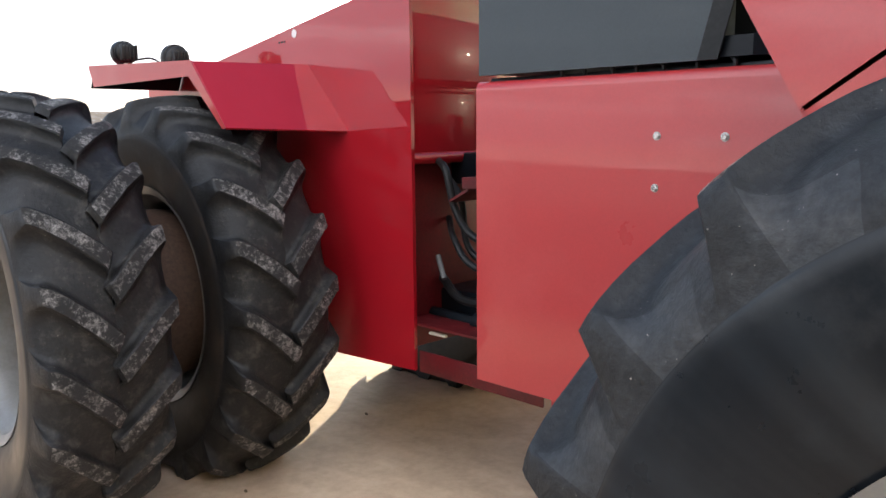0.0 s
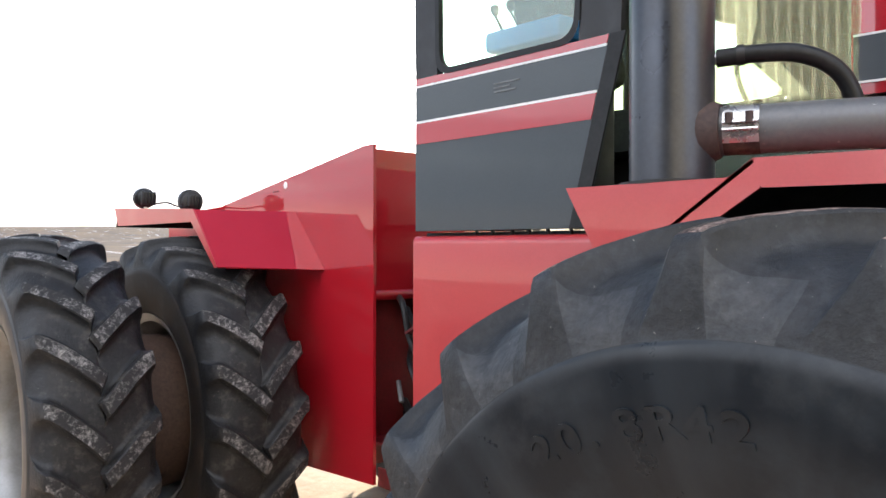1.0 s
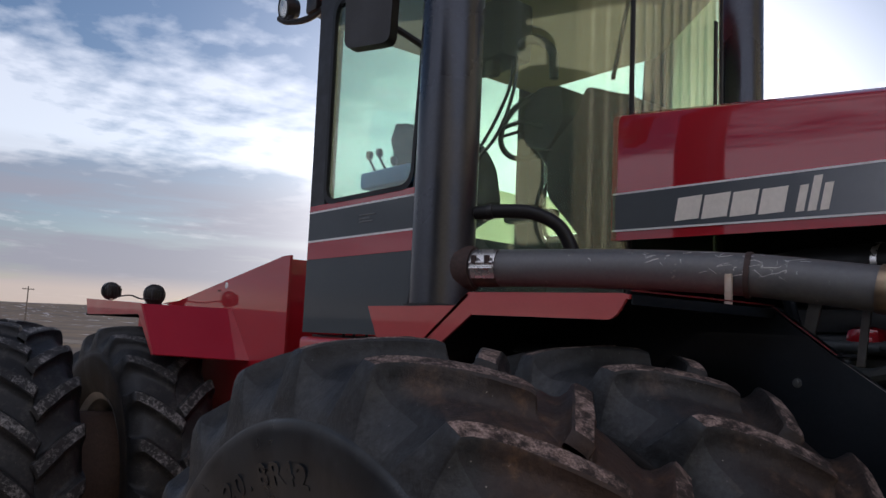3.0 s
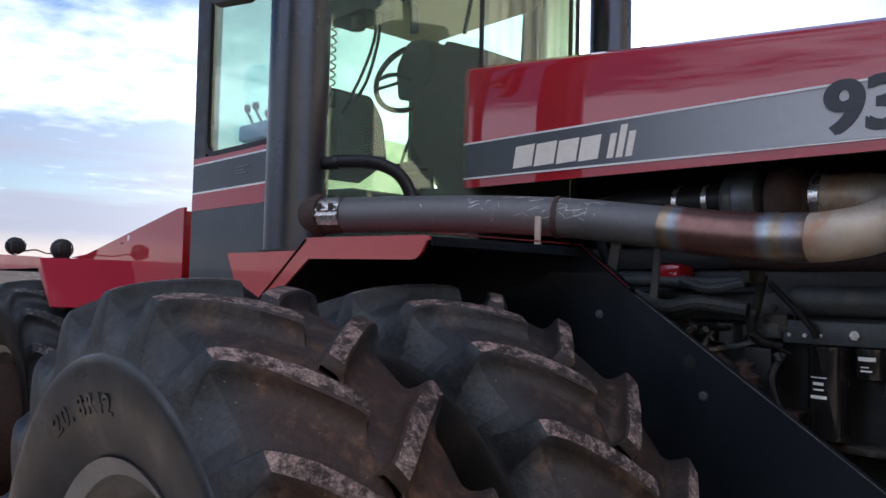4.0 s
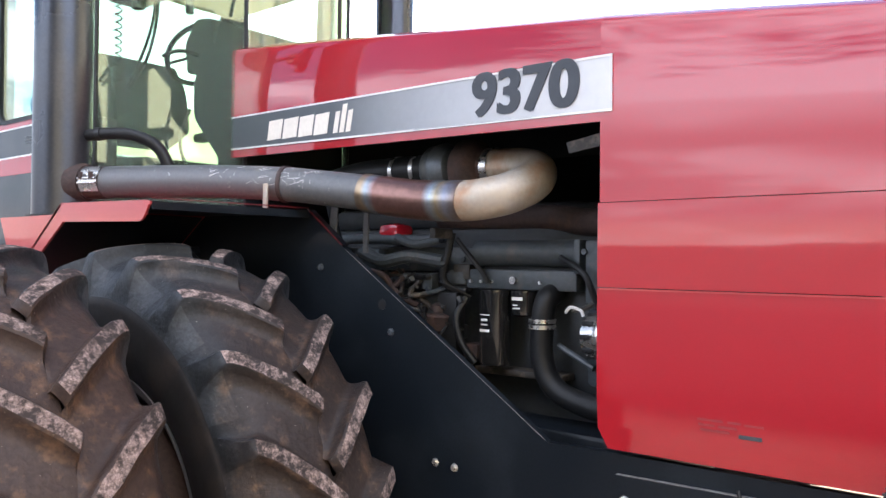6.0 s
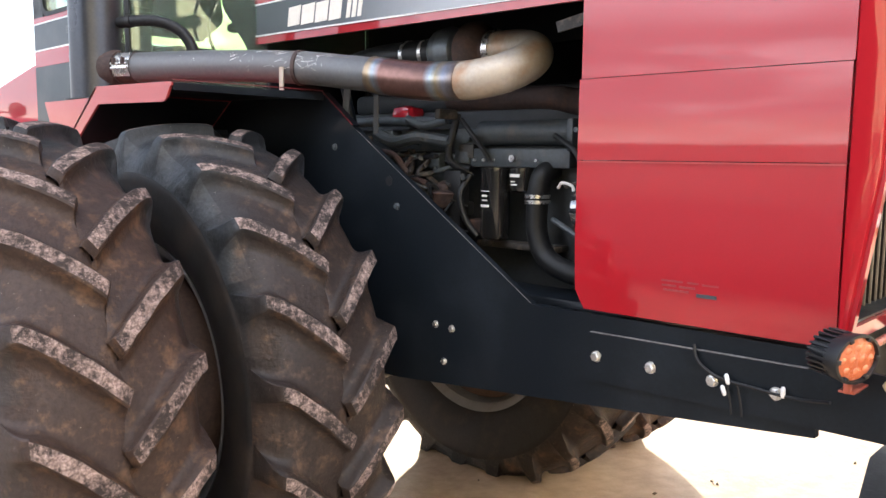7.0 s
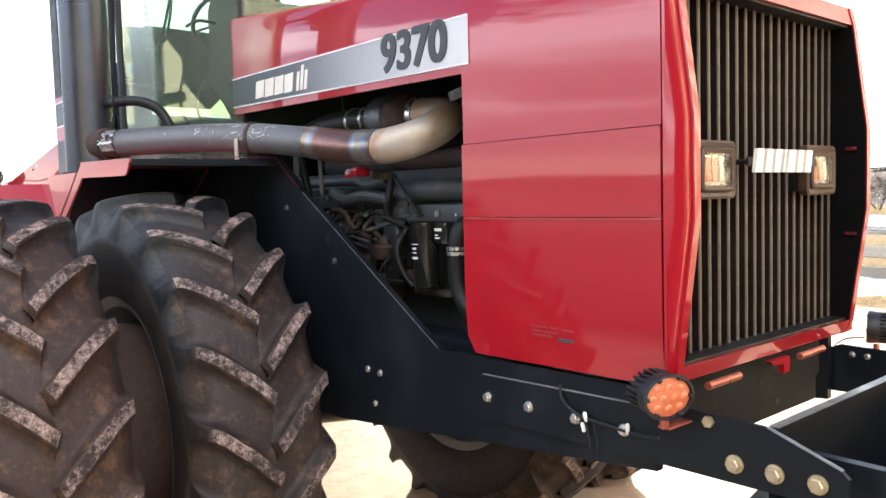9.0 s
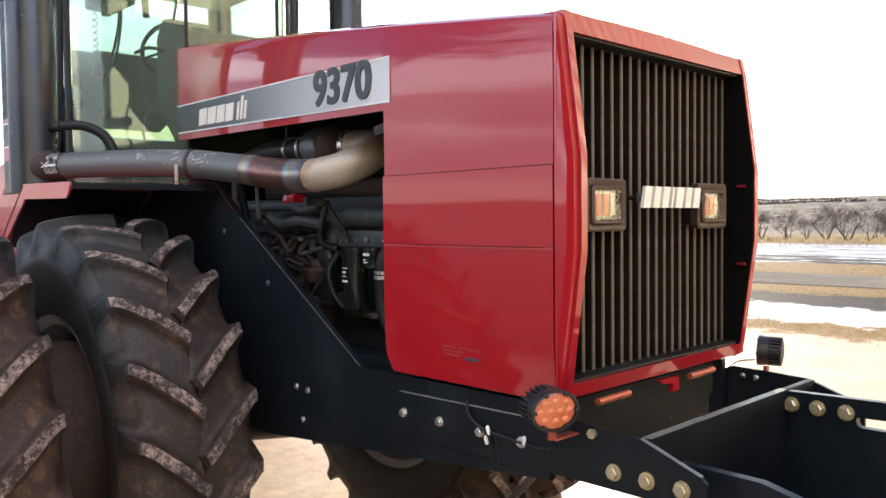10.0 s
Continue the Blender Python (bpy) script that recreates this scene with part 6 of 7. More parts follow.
def roof_lamps(cb):
    """Two round lamps on a bent bar behind the roof's edge."""
    for y, x, z in ((-0.84, -2.74, 3.855), (-0.66, -2.58, 3.87)):
        d = Vector((-0.10, -0.97, -0.16)).normalized()
        lamp = part("roof_lamp", lathe([(-0.07, 0.02), (-0.06, 0.055), (-0.02, 0.068), (-0.018, 0.076), (0.03, 0.08), (0.035, 0.07), (0.026, 0.068), (0.024, 0.0)], (x, y, z), d, 22), PLASTIC, cb, "round black roof work lamp with a pale lens")
        part("roof_lamp_glass", lathe([(0.020, 0.068), (0.030, 0.060), (0.034, 0.0)], (x, y, z), d, 20), STEEL, lamp, "pale ribbed lens")
        part("lamp_yoke", box((x + 0.0, y - 0.02, 3.765), (x + 0.05, y + 0.02, z - 0.04), 0.006), PLASTIC, lamp)
    part("lamp_bracket", tube(spline([(-2.80, -0.86, 3.80), (-2.72, -0.84, 3.762), (-2.55, -0.80, 3.745), (-2.28, -0.80, 3.765)], 4), 0.020, 8), PLASTIC, cb)
    part("lamp_junction", box((-2.52, -0.84, 3.75), (-2.40, -0.72, 3.86), 0.015), PLASTIC, cb)


cab()

# ---- exhaust and engine ----
COMPRESSOR = surface("blue_grey_cast_aluminium", (0.13, 0.15, 0.17), (0.18, 0.20, 0.22), 0.45, metal=0.4, scale=12, fine=60, fine_amount=0.3, bump=0.1)


def exhaust():
    for s, top in ((-1, 4.3), (1, 4.3)):
        y = -1.10 if s < 0 else 1.04
        st = part("exhaust_chimney" if s < 0 else "intake_chimney", lathe([(0.0, 0.122), (0.02, 0.122), (0.5, 0.122), (top - 2.02, 0.122), (top - 2.0, 0.11)], (-0.826, y, 2.010), (0, 0, 1), 40), STACK, tractor, "tall dark steel stack")
        part("stack_base", lathe([(0, 0.15), (0.008, 0.15), (0.012, 0.124)], (-0.826, y, 2.004), (0, 0, 1), 32), PLASTIC, st)
        if s < 0:
            part("stack_collar", lathe([(0, 0.098), (0.012, 0.100), (0.03, 0.092), (0.06, 0.078)], (-0.755, -1.065, 2.157), (0.93, 0.36, 0), 28), RUST, st, "rusty weld collar")
    run = spline([(-0.75, -1.060, 2.157), (-0.45, -0.945, 2.156), (-0.10, -0.79, 2.150), (0.20, -0.672, 2.132), (0.40, -0.612, 2.108), (0.57, -0.575, 2.086)], 6)
    pipe = part("exhaust_pipe", tube(run, 0.069, 28), EXHAUST, tractor, "dull scratched exhaust pipe")
    # bare scratches on the pipe's upper side
    rnd = random.Random(17)
    for k in range(46):
        i = rnd.choice((9, 12, 13, 14, 15, 16, 17, 18, 19, 20, 21, 22))
        c, ax = run[i], (run[i + 1] - run[i]).normalized()
        out = ax.cross(Vector((0, 0, 1))).normalized()
        up = out.cross(ax)
        a, span, tilt = rnd.uniform(-0.2, 1.1), rnd.uniform(0.06, 0.28), rnd.uniform(-0.03, 0.05)
        pts = [c + ax * (rnd.uniform(-0.004, 0.004) + tilt * s) + (out * math.cos(a + span * s) + up * math.sin(a + span * s)) * 0.0692 for s in (0, 0.35, 0.7, 1)]
        part("scratch", tube(pts, rnd.uniform(0.0003, 0.0008), 5), WHITE_LINE, pipe)
    clamp = part("pipe_clamp", tube([(-0.69, -1.038, 2.157), (-0.60, -1.003, 2.157)], 0.0715, 28), RUST, pipe, "rusty band clamp with a bright saddle")
    for d in (-0.025, 0.025):
        part("clamp_bolt", rod((-0.617 + d, -1.098 + d * 0.38, 2.166), (-0.617 + d, -1.098 + d * 0.38, 2.196), 0.011, 6), RUST, clamp)
    axis = Vector((0.93, 0.36, 0)).normalized()
    out = Vector((0.36, -0.93, 0)).normalized()
    c = Vector((-0.645, -1.020, 2.157))
    bm = bmesh.new()
    rows = []
    for k in range(7):
        a = radians(-35 + k * 16)
        q = c + (out * math.cos(a) + Vector((0, 0, 1)) * math.sin(a)) * 0.0755
        rows.append([bm.verts.new(q - axis * 0.048), bm.verts.new(q + axis * 0.048)])
    for p, q in zip(rows, rows[1:]):
        bm.faces.new((p[0], p[1], q[1], q[0]))
    part("clamp_saddle", finish(bm), STEEL, clamp, "bright folded saddle plate")
    for dz in (-0.008, 0.012):
        part("clamp_bar", rod(c + out * 0.081 - axis * 0.047 + Vector((0, 0, dz)), c + out * 0.081 + axis * 0.047 + Vector((0, 0, dz)), 0.006, 8), STEEL, clamp)
    band = part("pipe_band", tube([(0.186, -0.677, 2.133), (0.202, -0.671, 2.132)], 0.075, 28), RUST, pipe)
    part("band_stem", box((0.16, -0.765, 2.03), (0.185, -0.755, 2.13), 0.003), ELBOW, band, "pale support strap")
    line = [Vector(q) for q in spline([(0.55, -0.580, 2.089), (0.68, -0.555, 2.068), (0.84, -0.535, 2.050), (1.0, -0.530, 2.043)], 14)]
    rads = [0.0735 + (0.0016 * (i % 2) if 24 < i < 34 else 0.0) - (0.0015 if i in (8, 34) else 0.0) for i in range(len(line))]
    part("flex_joint", tube(line, rads, 28), HEAT, tractor, "heat-tinted ribbed flexible joint")
    el = spline([(0.985, -0.530, 2.043), (1.06, -0.520, 2.047), (1.140, -0.470, 2.068), (1.180, -0.385, 2.112), (1.145, -0.300, 2.158), (1.05, -0.262, 2.184), (0.93, -0.255, 2.190)], 7)
    part("exhaust_elbow", tube(el, 0.0725, 28), ELBOW, tractor, "pale steel exhaust elbow browned by heat")
    part("elbow_clamp", tube([(0.905, -0.255, 2.190), (0.935, -0.255, 2.190)], 0.08, 24), STEEL, tractor)
    part("turbine_housing", lathe([(0, 0.06), (0.008, 0.105), (0.03, 0.120), (0.075, 0.120), (0.10, 0.105), (0.12, 0.075), (0.15, 0.065)], (0.765, -0.255, 2.190), (1, 0, 0), 30), RUST, tractor, "rusty brown turbocharger housing")
    part("compressor_housing", lathe([(0, 0.05), (0.01, 0.085), (0.03, 0.098), (0.05, 0.088), (0.06, 0.10), (0.09, 0.105), (0.13, 0.09), (0.15, 0.06)], (0.60, -0.255, 2.200), (1, 0, 0), 30), COMPRESSOR, tractor, "grey turbocharger compressor")
    hose = part("intake_hose", tube(spline([(-0.12, -0.20, 2.17), (0.05, -0.23, 2.19), (0.25, -0.25, 2.205), (0.61, -0.255, 2.205)], 5), 0.062, 24), HOSE, tractor, "black air intake hose")
    for x in (0.425, 0.54):
        part("hose_clamp", tube([(x - 0.01, -0.253, 2.205), (x + 0.01, -0.253, 2.205)], 0.066, 24), STEEL, hose)
    hs = part("coolant_line", tube(spline([(-0.715, -1.04, 2.368), (-0.62, -1.00, 2.372), (-0.52, -0.94, 2.365), (-0.45, -0.87, 2.32), (-0.415, -0.83, 2.23), (-0.40, -0.81, 2.10)], 6), 0.026, 14), HOSE, tractor, "black rubber drain hose from the stack")
    part("hose_clip", tube([(-0.665, -1.022, 2.371), (-0.645, -1.012, 2.372)], 0.030, 14), PLASTIC, hs)
    part("hose_nipple", rod((-0.735, -1.05, 2.366), (-0.69, -1.03, 2.370), 0.018, 10), STEEL, hs)


exhaust()


def engine():
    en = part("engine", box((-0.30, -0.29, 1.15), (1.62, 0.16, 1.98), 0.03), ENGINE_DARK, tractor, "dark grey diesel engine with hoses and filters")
    en.location = (-0.068, 0.128, -0.013)
    part("aftercooler", tube([(0.88, -0.325, 1.876), (1.36, -0.325, 1.876)], 0.05, 20), ENGINE, en)
    part("aftercooler_flange", box((1.345, -0.39, 1.80), (1.372, -0.25, 1.925), 0.006), ENGINE, en)
    part("filter_bracket", box((0.855, -0.375, 1.737), (1.352, -0.29, 1.812), 0.006), ENGINE, en)
    part("cylinder_head", box((0.0, -0.33, 1.80), (0.88, -0.25, 1.90), 0.012), ENGINE, en)
    part("oil_pan", box((0.2, -0.25, 0.95), (1.5, 0.25, 1.16), 0.03), ENGINE, en)
    part("mount_plate", box((1.40, -0.40, 1.70), (1.60, -0.36, 1.92), 0.006), ENGINE, en)
    part("lower_shelf", box((0.90, -0.38, 1.41), (1.30, -0.29, 1.435), 0.005), SLAT, en)
    part("rear_block", box((-0.2, -0.36, 1.30), (0.55, -0.29, 1.62), 0.03), ENGINE, en)
    def spin_filter(x, y, r, z0, z1, bands):
        f = part("oil_filter", lathe([(0, r * 0.6), (0.006, r * 0.92), (0.02, r), (z1 - z0 - 0.03, r), (z1 - z0 - 0.015, r * 1.04), (z1 - z0, r * 1.04)], (x, y, z0), (0, 0, 1), 28), FILTER, en, "glossy black spin-on filter with white print")
        for za, zb, a0, a1 in bands:
            bm = bmesh.new()
            n = 8
            lo = [bm.verts.new((x + (r + 0.0012) * math.cos(a0 + (a1 - a0) * i / n), y + (r + 0.0012) * math.sin(a0 + (a1 - a0) * i / n), za)) for i in range(n + 1)]
            hi = [bm.verts.new((v.co.x, v.co.y, zb)) for v in lo]
            for i in range(n):
                bm.faces.new((lo[i], lo[i + 1], hi[i + 1], hi[i]))
            part("filter_print", finish(bm), WHITE_LINE, f)
    spin_filter(1.010, -0.395, 0.060, 1.445, 1.735, ((1.640, 1.643, -2.2, -1.3), (1.618, 1.627, -2.0, -1.45), (1.602, 1.607, -2.0, -1.45), (1.577, 1.587, -2.2, -1.3)))
    spin_filter(1.135, -0.385, 0.048, 1.640, 1.735, ((1.700, 1.712, -2.2, -1.1), (1.680, 1.684, -2.0, -1.5), (1.668, 1.673, -2.0, -1.3)))
    part("bracket_bolt", rod((1.083, -0.39, 1.772), (1.083, -0.37, 1.772), 0.016, 6), STEEL, en)
    for x in (0.88, 0.93, 0.98, 1.2):
        part("bracket_bolt", rod((x, -0.385, 1.765), (x, -0.372, 1.765), 0.007, 6), STEEL, en)
    hose = part("coolant_hose", tube(spline([(1.245, -0.33, 1.735), (1.235, -0.39, 1.70), (1.225, -0.40, 1.60), (1.23, -0.40, 1.48), (1.28, -0.40, 1.39), (1.40, -0.40, 1.345), (1.62, -0.40, 1.32)], 7), 0.042, 20), HOSE, en, "thick black coolant hose")
    for z in (1.607, 1.628):
        part("hose_clamp", tube([(1.225, -0.40, z - 0.007), (1.225, -0.40, z + 0.007)], 0.050, 24), STEEL, hose)
    alt = part("alternator", lathe([(0, 0.04), (0.01, 0.075), (0.06, 0.08), (0.065, 0.07), (0.08, 0.07), (0.085, 0.08), (0.14, 0.078), (0.15, 0.04)], (1.39, -0.36, 1.585), (1, 0, 0), 26), STEEL, en, "silver alternator")
    for k in range(10):
        a = k * math.pi / 5
        part("cooling_slot", box((1.405, -0.36 + 0.077 * math.cos(a) - 0.008, 1.585 + 0.077 * math.sin(a) - 0.008), (1.445, -0.36 + 0.077 * math.cos(a) + 0.008, 1.585 + 0.077 * math.sin(a) + 0.008), 0.002), HOSE, alt)
    part("alternator_strut", rod((1.27, -0.36, 1.54), (1.42, -0.37, 1.47), 0.012, 8), ENGINE, en)
    part("dipstick_tube", tube(spline([(1.56, -0.38, 1.86), (1.50, -0.40, 1.76), (1.42, -0.40, 1.69), (1.34, -0.38, 1.67)], 4), 0.009, 8), SLAT, en)
    part("white_clip", tube(spline([(1.335, -0.42, 1.665), (1.36, -0.43, 1.685), (1.395, -0.42, 1.675), (1.405, -0.42, 1.655)], 4), 0.006, 6), WHITE_LINE, en)
    for pts, r in (([(0.80, -0.40, 1.955), (0.79, -0.42, 1.86), (0.77, -0.42, 1.78), (0.80, -0.40, 1.735), (0.86, -0.38, 1.725)], 0.016), ([(0.83, -0.41, 1.93), (0.88, -0.41, 1.88), (0.95, -0.40, 1.80), (0.97, -0.39, 1.76)], 0.010)):
        part("engine_hose", tube(spline(pts, 5), r, 10), HOSE, en)
    part("exhaust_bracket", box((0.79, -0.53, 1.93), (0.82, -0.42, 1.97), 0.006), SLAT, en)
    rnd = random.Random(11)
    for i in range(44):
        a = Vector((rnd.uniform(0.30, 0.80), rnd.uniform(-0.44, -0.34), rnd.uniform(1.52, 1.80)))
        b = a + Vector((rnd.uniform(-0.30, 0.22), rnd.uniform(-0.05, 0.06), rnd.uniform(-0.20, 0.06)))
        mid_pt = (a + b) / 2 + Vector((rnd.uniform(-0.08, 0.08), -0.06, rnd.uniform(-0.05, 0.10)))
        part("engine_wire", tube(spline([a, mid_pt, b], 5), rnd.choice((0.004, 0.005, 0.007, 0.011)), 7), rnd.choice((HOSE, HOSE, ENGINE, RUST, SLAT)), en)
    for i in range(14):
        x, z = rnd.uniform(0.15, 0.85), rnd.uniform(1.45, 1.88)
        w, h = rnd.uniform(0.03, 0.10), rnd.uniform(0.02, 0.07)
        part("engine_fitting", box((x, -0.36 - rnd.uniform(0, 0.05), z), (x + w, -0.285, z + h), 0.008), rnd.choice((ENGINE, ENGINE, SLAT, RUST)), en)
    for i in range(26):
        x, z = rnd.uniform(0.25, 0.88), rnd.uniform(1.50, 1.86)
        y = -0.37 - rnd.uniform(0, 0.06)
        d = Vector((rnd.uniform(-1, 1), rnd.uniform(-1, 0.2), rnd.uniform(-0.6, 0.6))).normalized() * rnd.uniform(0.015, 0.035)
        part("pipe_union", rod((x, y, z), Vector((x, y, z)) + d, rnd.uniform(0.006, 0.014), 6), rnd.choice((ENGINE_DARK, SLAT, HOSE, ENGINE)), en)
    for i in range(9):
        x = 0.05 + i * 0.095
        part("head_bolt", rod((x, -0.332, 1.85), (x, -0.345, 1.85), 0.011, 6), ENGINE, en)
    part("fuel_rail", tube(spline([(0.0, -0.37, 1.93), (0.3, -0.38, 1.935), (0.6, -0.37, 1.93), (0.75, -0.36, 1.94)], 4), 0.022, 12), ENGINE, en)
    part("sediment_bowl", lathe([(0, 0.02), (0.004, 0.042), (0.03, 0.058), (0.055, 0.060), (0.062, 0.064), (0.068, 0.060), (0.075, 0.03), (0.10, 0.026), (0.11, 0.0)], (0.735, -0.415, 1.565), (0.1, -0.05, 1), 24), RUST, en, "rust-brown bowl under the fuel pump")
    part("pump_body", box((0.48, -0.44, 1.53), (0.66, -0.34, 1.66), 0.025), SLAT, en, "dusty fuel pump")
    part("dark_post", box((0.74, -0.42, 1.45), (0.84, -0.36, 1.72), 0.01), HOSE, en)
    part("starter_motor", tube([(0.35, -0.38, 1.42), (0.75, -0.38, 1.42)], 0.07, 18), RUST, en)
    part("manifold", tube(spline([(0.62, -0.24, 2.03), (0.95, -0.25, 2.015), (1.20, -0.26, 2.01), (1.35, -0.30, 1.99), (1.52, -0.33, 2.0), (1.62, -0.33, 2.06)], 5), 0.05, 16), RUST, en)
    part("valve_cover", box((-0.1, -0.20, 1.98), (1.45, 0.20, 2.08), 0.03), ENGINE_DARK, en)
    part("hood_latch", slab([(1.40, -0.52, 2.215), (1.57, -0.55, 2.235), (1.57, -0.55, 2.195), (1.41, -0.52, 2.180)], 0.008), SLAT, tractor)
    part("hood_strut", rod((0.25, -0.42, 1.85), (0.20, -0.45, 2.10), 0.02, 10), BLACK, tractor)
    part("far_red_cover", box((0.30, -0.26, 1.90), (0.42, -0.14, 1.99), 0.03), RED, tractor)
    part("pipe_strut", slab([(0.285, -0.52, 1.92), (0.325, -0.52, 1.92), (0.365, -0.54, 2.06), (0.325, -0.54, 2.06)], 0.008), EXHAUST, tractor, "dull steel pipe strut")
    part("pipe_strut", slab([(0.435, -0.47, 1.86), (0.46, -0.47, 1.86), (0.495, -0.50, 2.04), (0.47, -0.50, 2.04)], 0.008), EXHAUST, tractor)
    for pts, r, mt in (([(0.30, -0.40, 1.88), (0.45, -0.43, 1.84), (0.58, -0.41, 1.86), (0.74, -0.38, 1.84)], 0.028, ENGINE), ([(0.42, -0.42, 1.76), (0.52, -0.45, 1.70), (0.60, -0.44, 1.62), (0.70, -0.41, 1.58)], 0.016, HOSE), ([(0.34, -0.43, 1.80), (0.48, -0.46, 1.78), (0.56, -0.45, 1.70), (0.64, -0.42, 1.66)], 0.013, RUST), ([(0.50, -0.40, 1.94), (0.62, -0.42, 1.91), (0.74, -0.40, 1.93)], 0.018, ENGINE), ([(0.86, -0.38, 1.70), (0.84, -0.42, 1.62), (0.87, -0.42, 1.52), (0.92, -0.40, 1.45)], 0.014, HOSE), ([(1.30, -0.40, 1.86), (1.42, -0.44, 1.80), (1.46, -0.42, 1.70), (1.52, -0.40, 1.62)], 0.011, HOSE)):
        part("engine_hose", tube(spline(pts, 6), r, 10), mt, en)
    part("side_cover", box((0.20, -0.335, 1.72), (0.82, -0.285, 1.79), 0.01), ENGINE, en)
    part("side_cover", box((0.55, -0.345, 1.62), (0.74, -0.285, 1.71), 0.012), ENGINE, en)
    part("gear_case", box((1.38, -0.355, 1.40), (1.60, -0.285, 1.68), 0.02), ENGINE, en)
    for x, z in ((0.30, 1.755), (0.42, 1.755), (0.54, 1.755), (0.66, 1.755), (0.78, 1.755), (1.40, 1.88), (1.56, 1.72), (1.56, 1.90), (1.30, 1.77), (1.33, 1.83), (0.90, 1.79)):
        part("cover_bolt", rod((x, -0.325, z), (x, -0.412 if x > 1.35 else -0.352, z), 0.011, 6), ENGINE, en)
    # three unseen black sheets added to stop light showing through the engine bay
    part("cab_light_block", box((-0.585, -0.34, 1.25), (-0.555, 0.335, 2.60), 0.005), BLACK, tractor)
    part("rear_light_block", box((-1.0, 0.34, 1.25), (-0.552, 0.37, 2.25), 0.005), BLACK, tractor)
    part("far_light_block", box((-0.55, 0.34, 1.25), (1.60, 0.37, 2.30), 0.005), BLACK, tractor)
    part("fan_shroud", box((1.60, -0.50, 1.30), (1.66, 0.50, 2.40), 0.01), BLACK, tractor)


FILTER = surface("glossy_black_can", (0.012, 0.012, 0.012), (0.02, 0.02, 0.02), 0.16, scale=10, fine_amount=0.1, bump=0.01, coat=0.6)
engine()


# ---- lamps and wires on the front bar ----
def bar_lamp(y, aim):
    s = -1 if y < 0 else 1
    c, d = Vector((2.43, y, 1.288)), Vector(aim).normalized()
    u = d.cross(Vector((0, 0, 1))).normalized()
    v = u.cross(d)
    oval = Matrix.Translation(c) @ Matrix((u * 1.22, v * 0.94, d)).transposed().to_4x4()

    def turned(profile, n=32):
        bm = lathe(profile, (0, 0, 0), (0, 0, 1), n)
        bmesh.ops.transform(bm, matrix=oval, verts=bm.verts[:])
        return finish(bm)

    lamp = part("led_work_lamp", turned([(-0.070, 0.02), (-0.065, 0.050), (-0.02, 0.056), (-0.015, 0.061), (0.02, 0.067), (0.027, 0.0655), (0.028, 0.059), (0.018, 0.057), (0.016, 0.0)], 40), PLASTIC, tractor, "oval black finned work lamp with an amber lens")
    for k in range(24):
        a = k * math.pi / 12
        bm = bmesh.new()
        add_box(bm, (-0.003, 0.046, -0.062), (0.003, 0.0625, -0.008))
        bmesh.ops.transform(bm, matrix=oval @ Matrix.Rotation(a, 4, "Z"), verts=bm.verts[:])
        part("cooling_fin", finish(bm), PLASTIC, lamp)
    part("amber_lens", turned([(0.014, 0.057), (0.020, 0.0565), (0.0235, 0.045), (0.025, 0.0)], 32), AMBER, lamp, "orange lamp lens")
    for px, py in [(-0.030, 0.026), (0.0, 0.030), (0.030, 0.026), (-0.040, 0.0), (-0.013, 0.0), (0.014, 0.0), (0.041, 0.0), (-0.028, -0.027), (0.0, -0.030), (0.028, -0.027)]:
        bm = lathe([(0.0238, 0.0095), (0.0252, 0.0075), (0.0257, 0.0)], (px, py, 0), (0, 0, 1), 14)
        bmesh.ops.transform(bm, matrix=oval, verts=bm.verts[:])
        part("led_cup", finish(bm), AMBER_CUP, lamp)
    for a in (0.5, 1.6, 2.6, 3.7, 4.7, 5.8):
        bm = bmesh.new()
        add_box(bm, (-0.006, 0.052, 0.018), (0.006, 0.064, 0.030))
        bmesh.ops.transform(bm, matrix=oval @ Matrix.Rotation(a, 4, "Z"), verts=bm.verts[:])
        part("lens_clip", finish(bm, 0.002), PLASTIC, lamp)
    part("lamp_bracket", box((2.41, min(y, s * 0.59), 1.195), (2.45, max(y, s * 0.59), 1.202), 0.003), COPPER, lamp, "copper coloured lamp bracket")
    part("bracket_ear", box((2.425, y - 0.014, 1.198), (2.440, y + 0.014, 1.225), 0.003), COPPER, lamp)
    return lamp


bar_lamp(-0.70, (0.93, -0.34, -0.06))
bar_lamp(0.72, (-0.94, -0.30, 0.02))
part("lamp_wire", tube(spline([(2.40, 0.69, 1.25), (2.34, 0.66, 1.24), (2.30, 0.62, 1.20), (2.28, 0.60, 1.15)], 5), 0.003, 6), HOSE, tractor)
part("bar_bolt", rod((2.50, -0.592, 1.208), (2.50, -0.604, 1.208), 0.016, 6), ZINC, tractor)
wires = part("lamp_wire", tube(spline([(1.98, -0.595, 1.225), (2.00, -0.605, 1.18), (2.06, -0.605, 1.145), (2.16, -0.605, 1.135), (2.28, -0.61, 1.13), (2.38, -0.65, 1.15)], 6), 0.005, 6), HOSE, tractor, "thin black lamp wire with white connectors")
for x, z, dx in ((2.085, 1.16, 0.01), (2.075, 1.125, 0.012), (2.245, 1.155, 0.002)):
    part("connector", lathe([(0, 0.003), (0.005, 0.0065), (0.026, 0.0065), (0.031, 0.003)], (x, -0.606, z), (dx, -0.002, -0.03), 10), WHITE_LINE, wires)
for x in (2.09, 2.12):
    part("wire_end", tube(spline([(x, -0.606, 1.13), (x + 0.012, -0.606, 1.08), (x + 0.016, -0.606, 1.045)], 3), 0.003, 5), HOSE, wires)
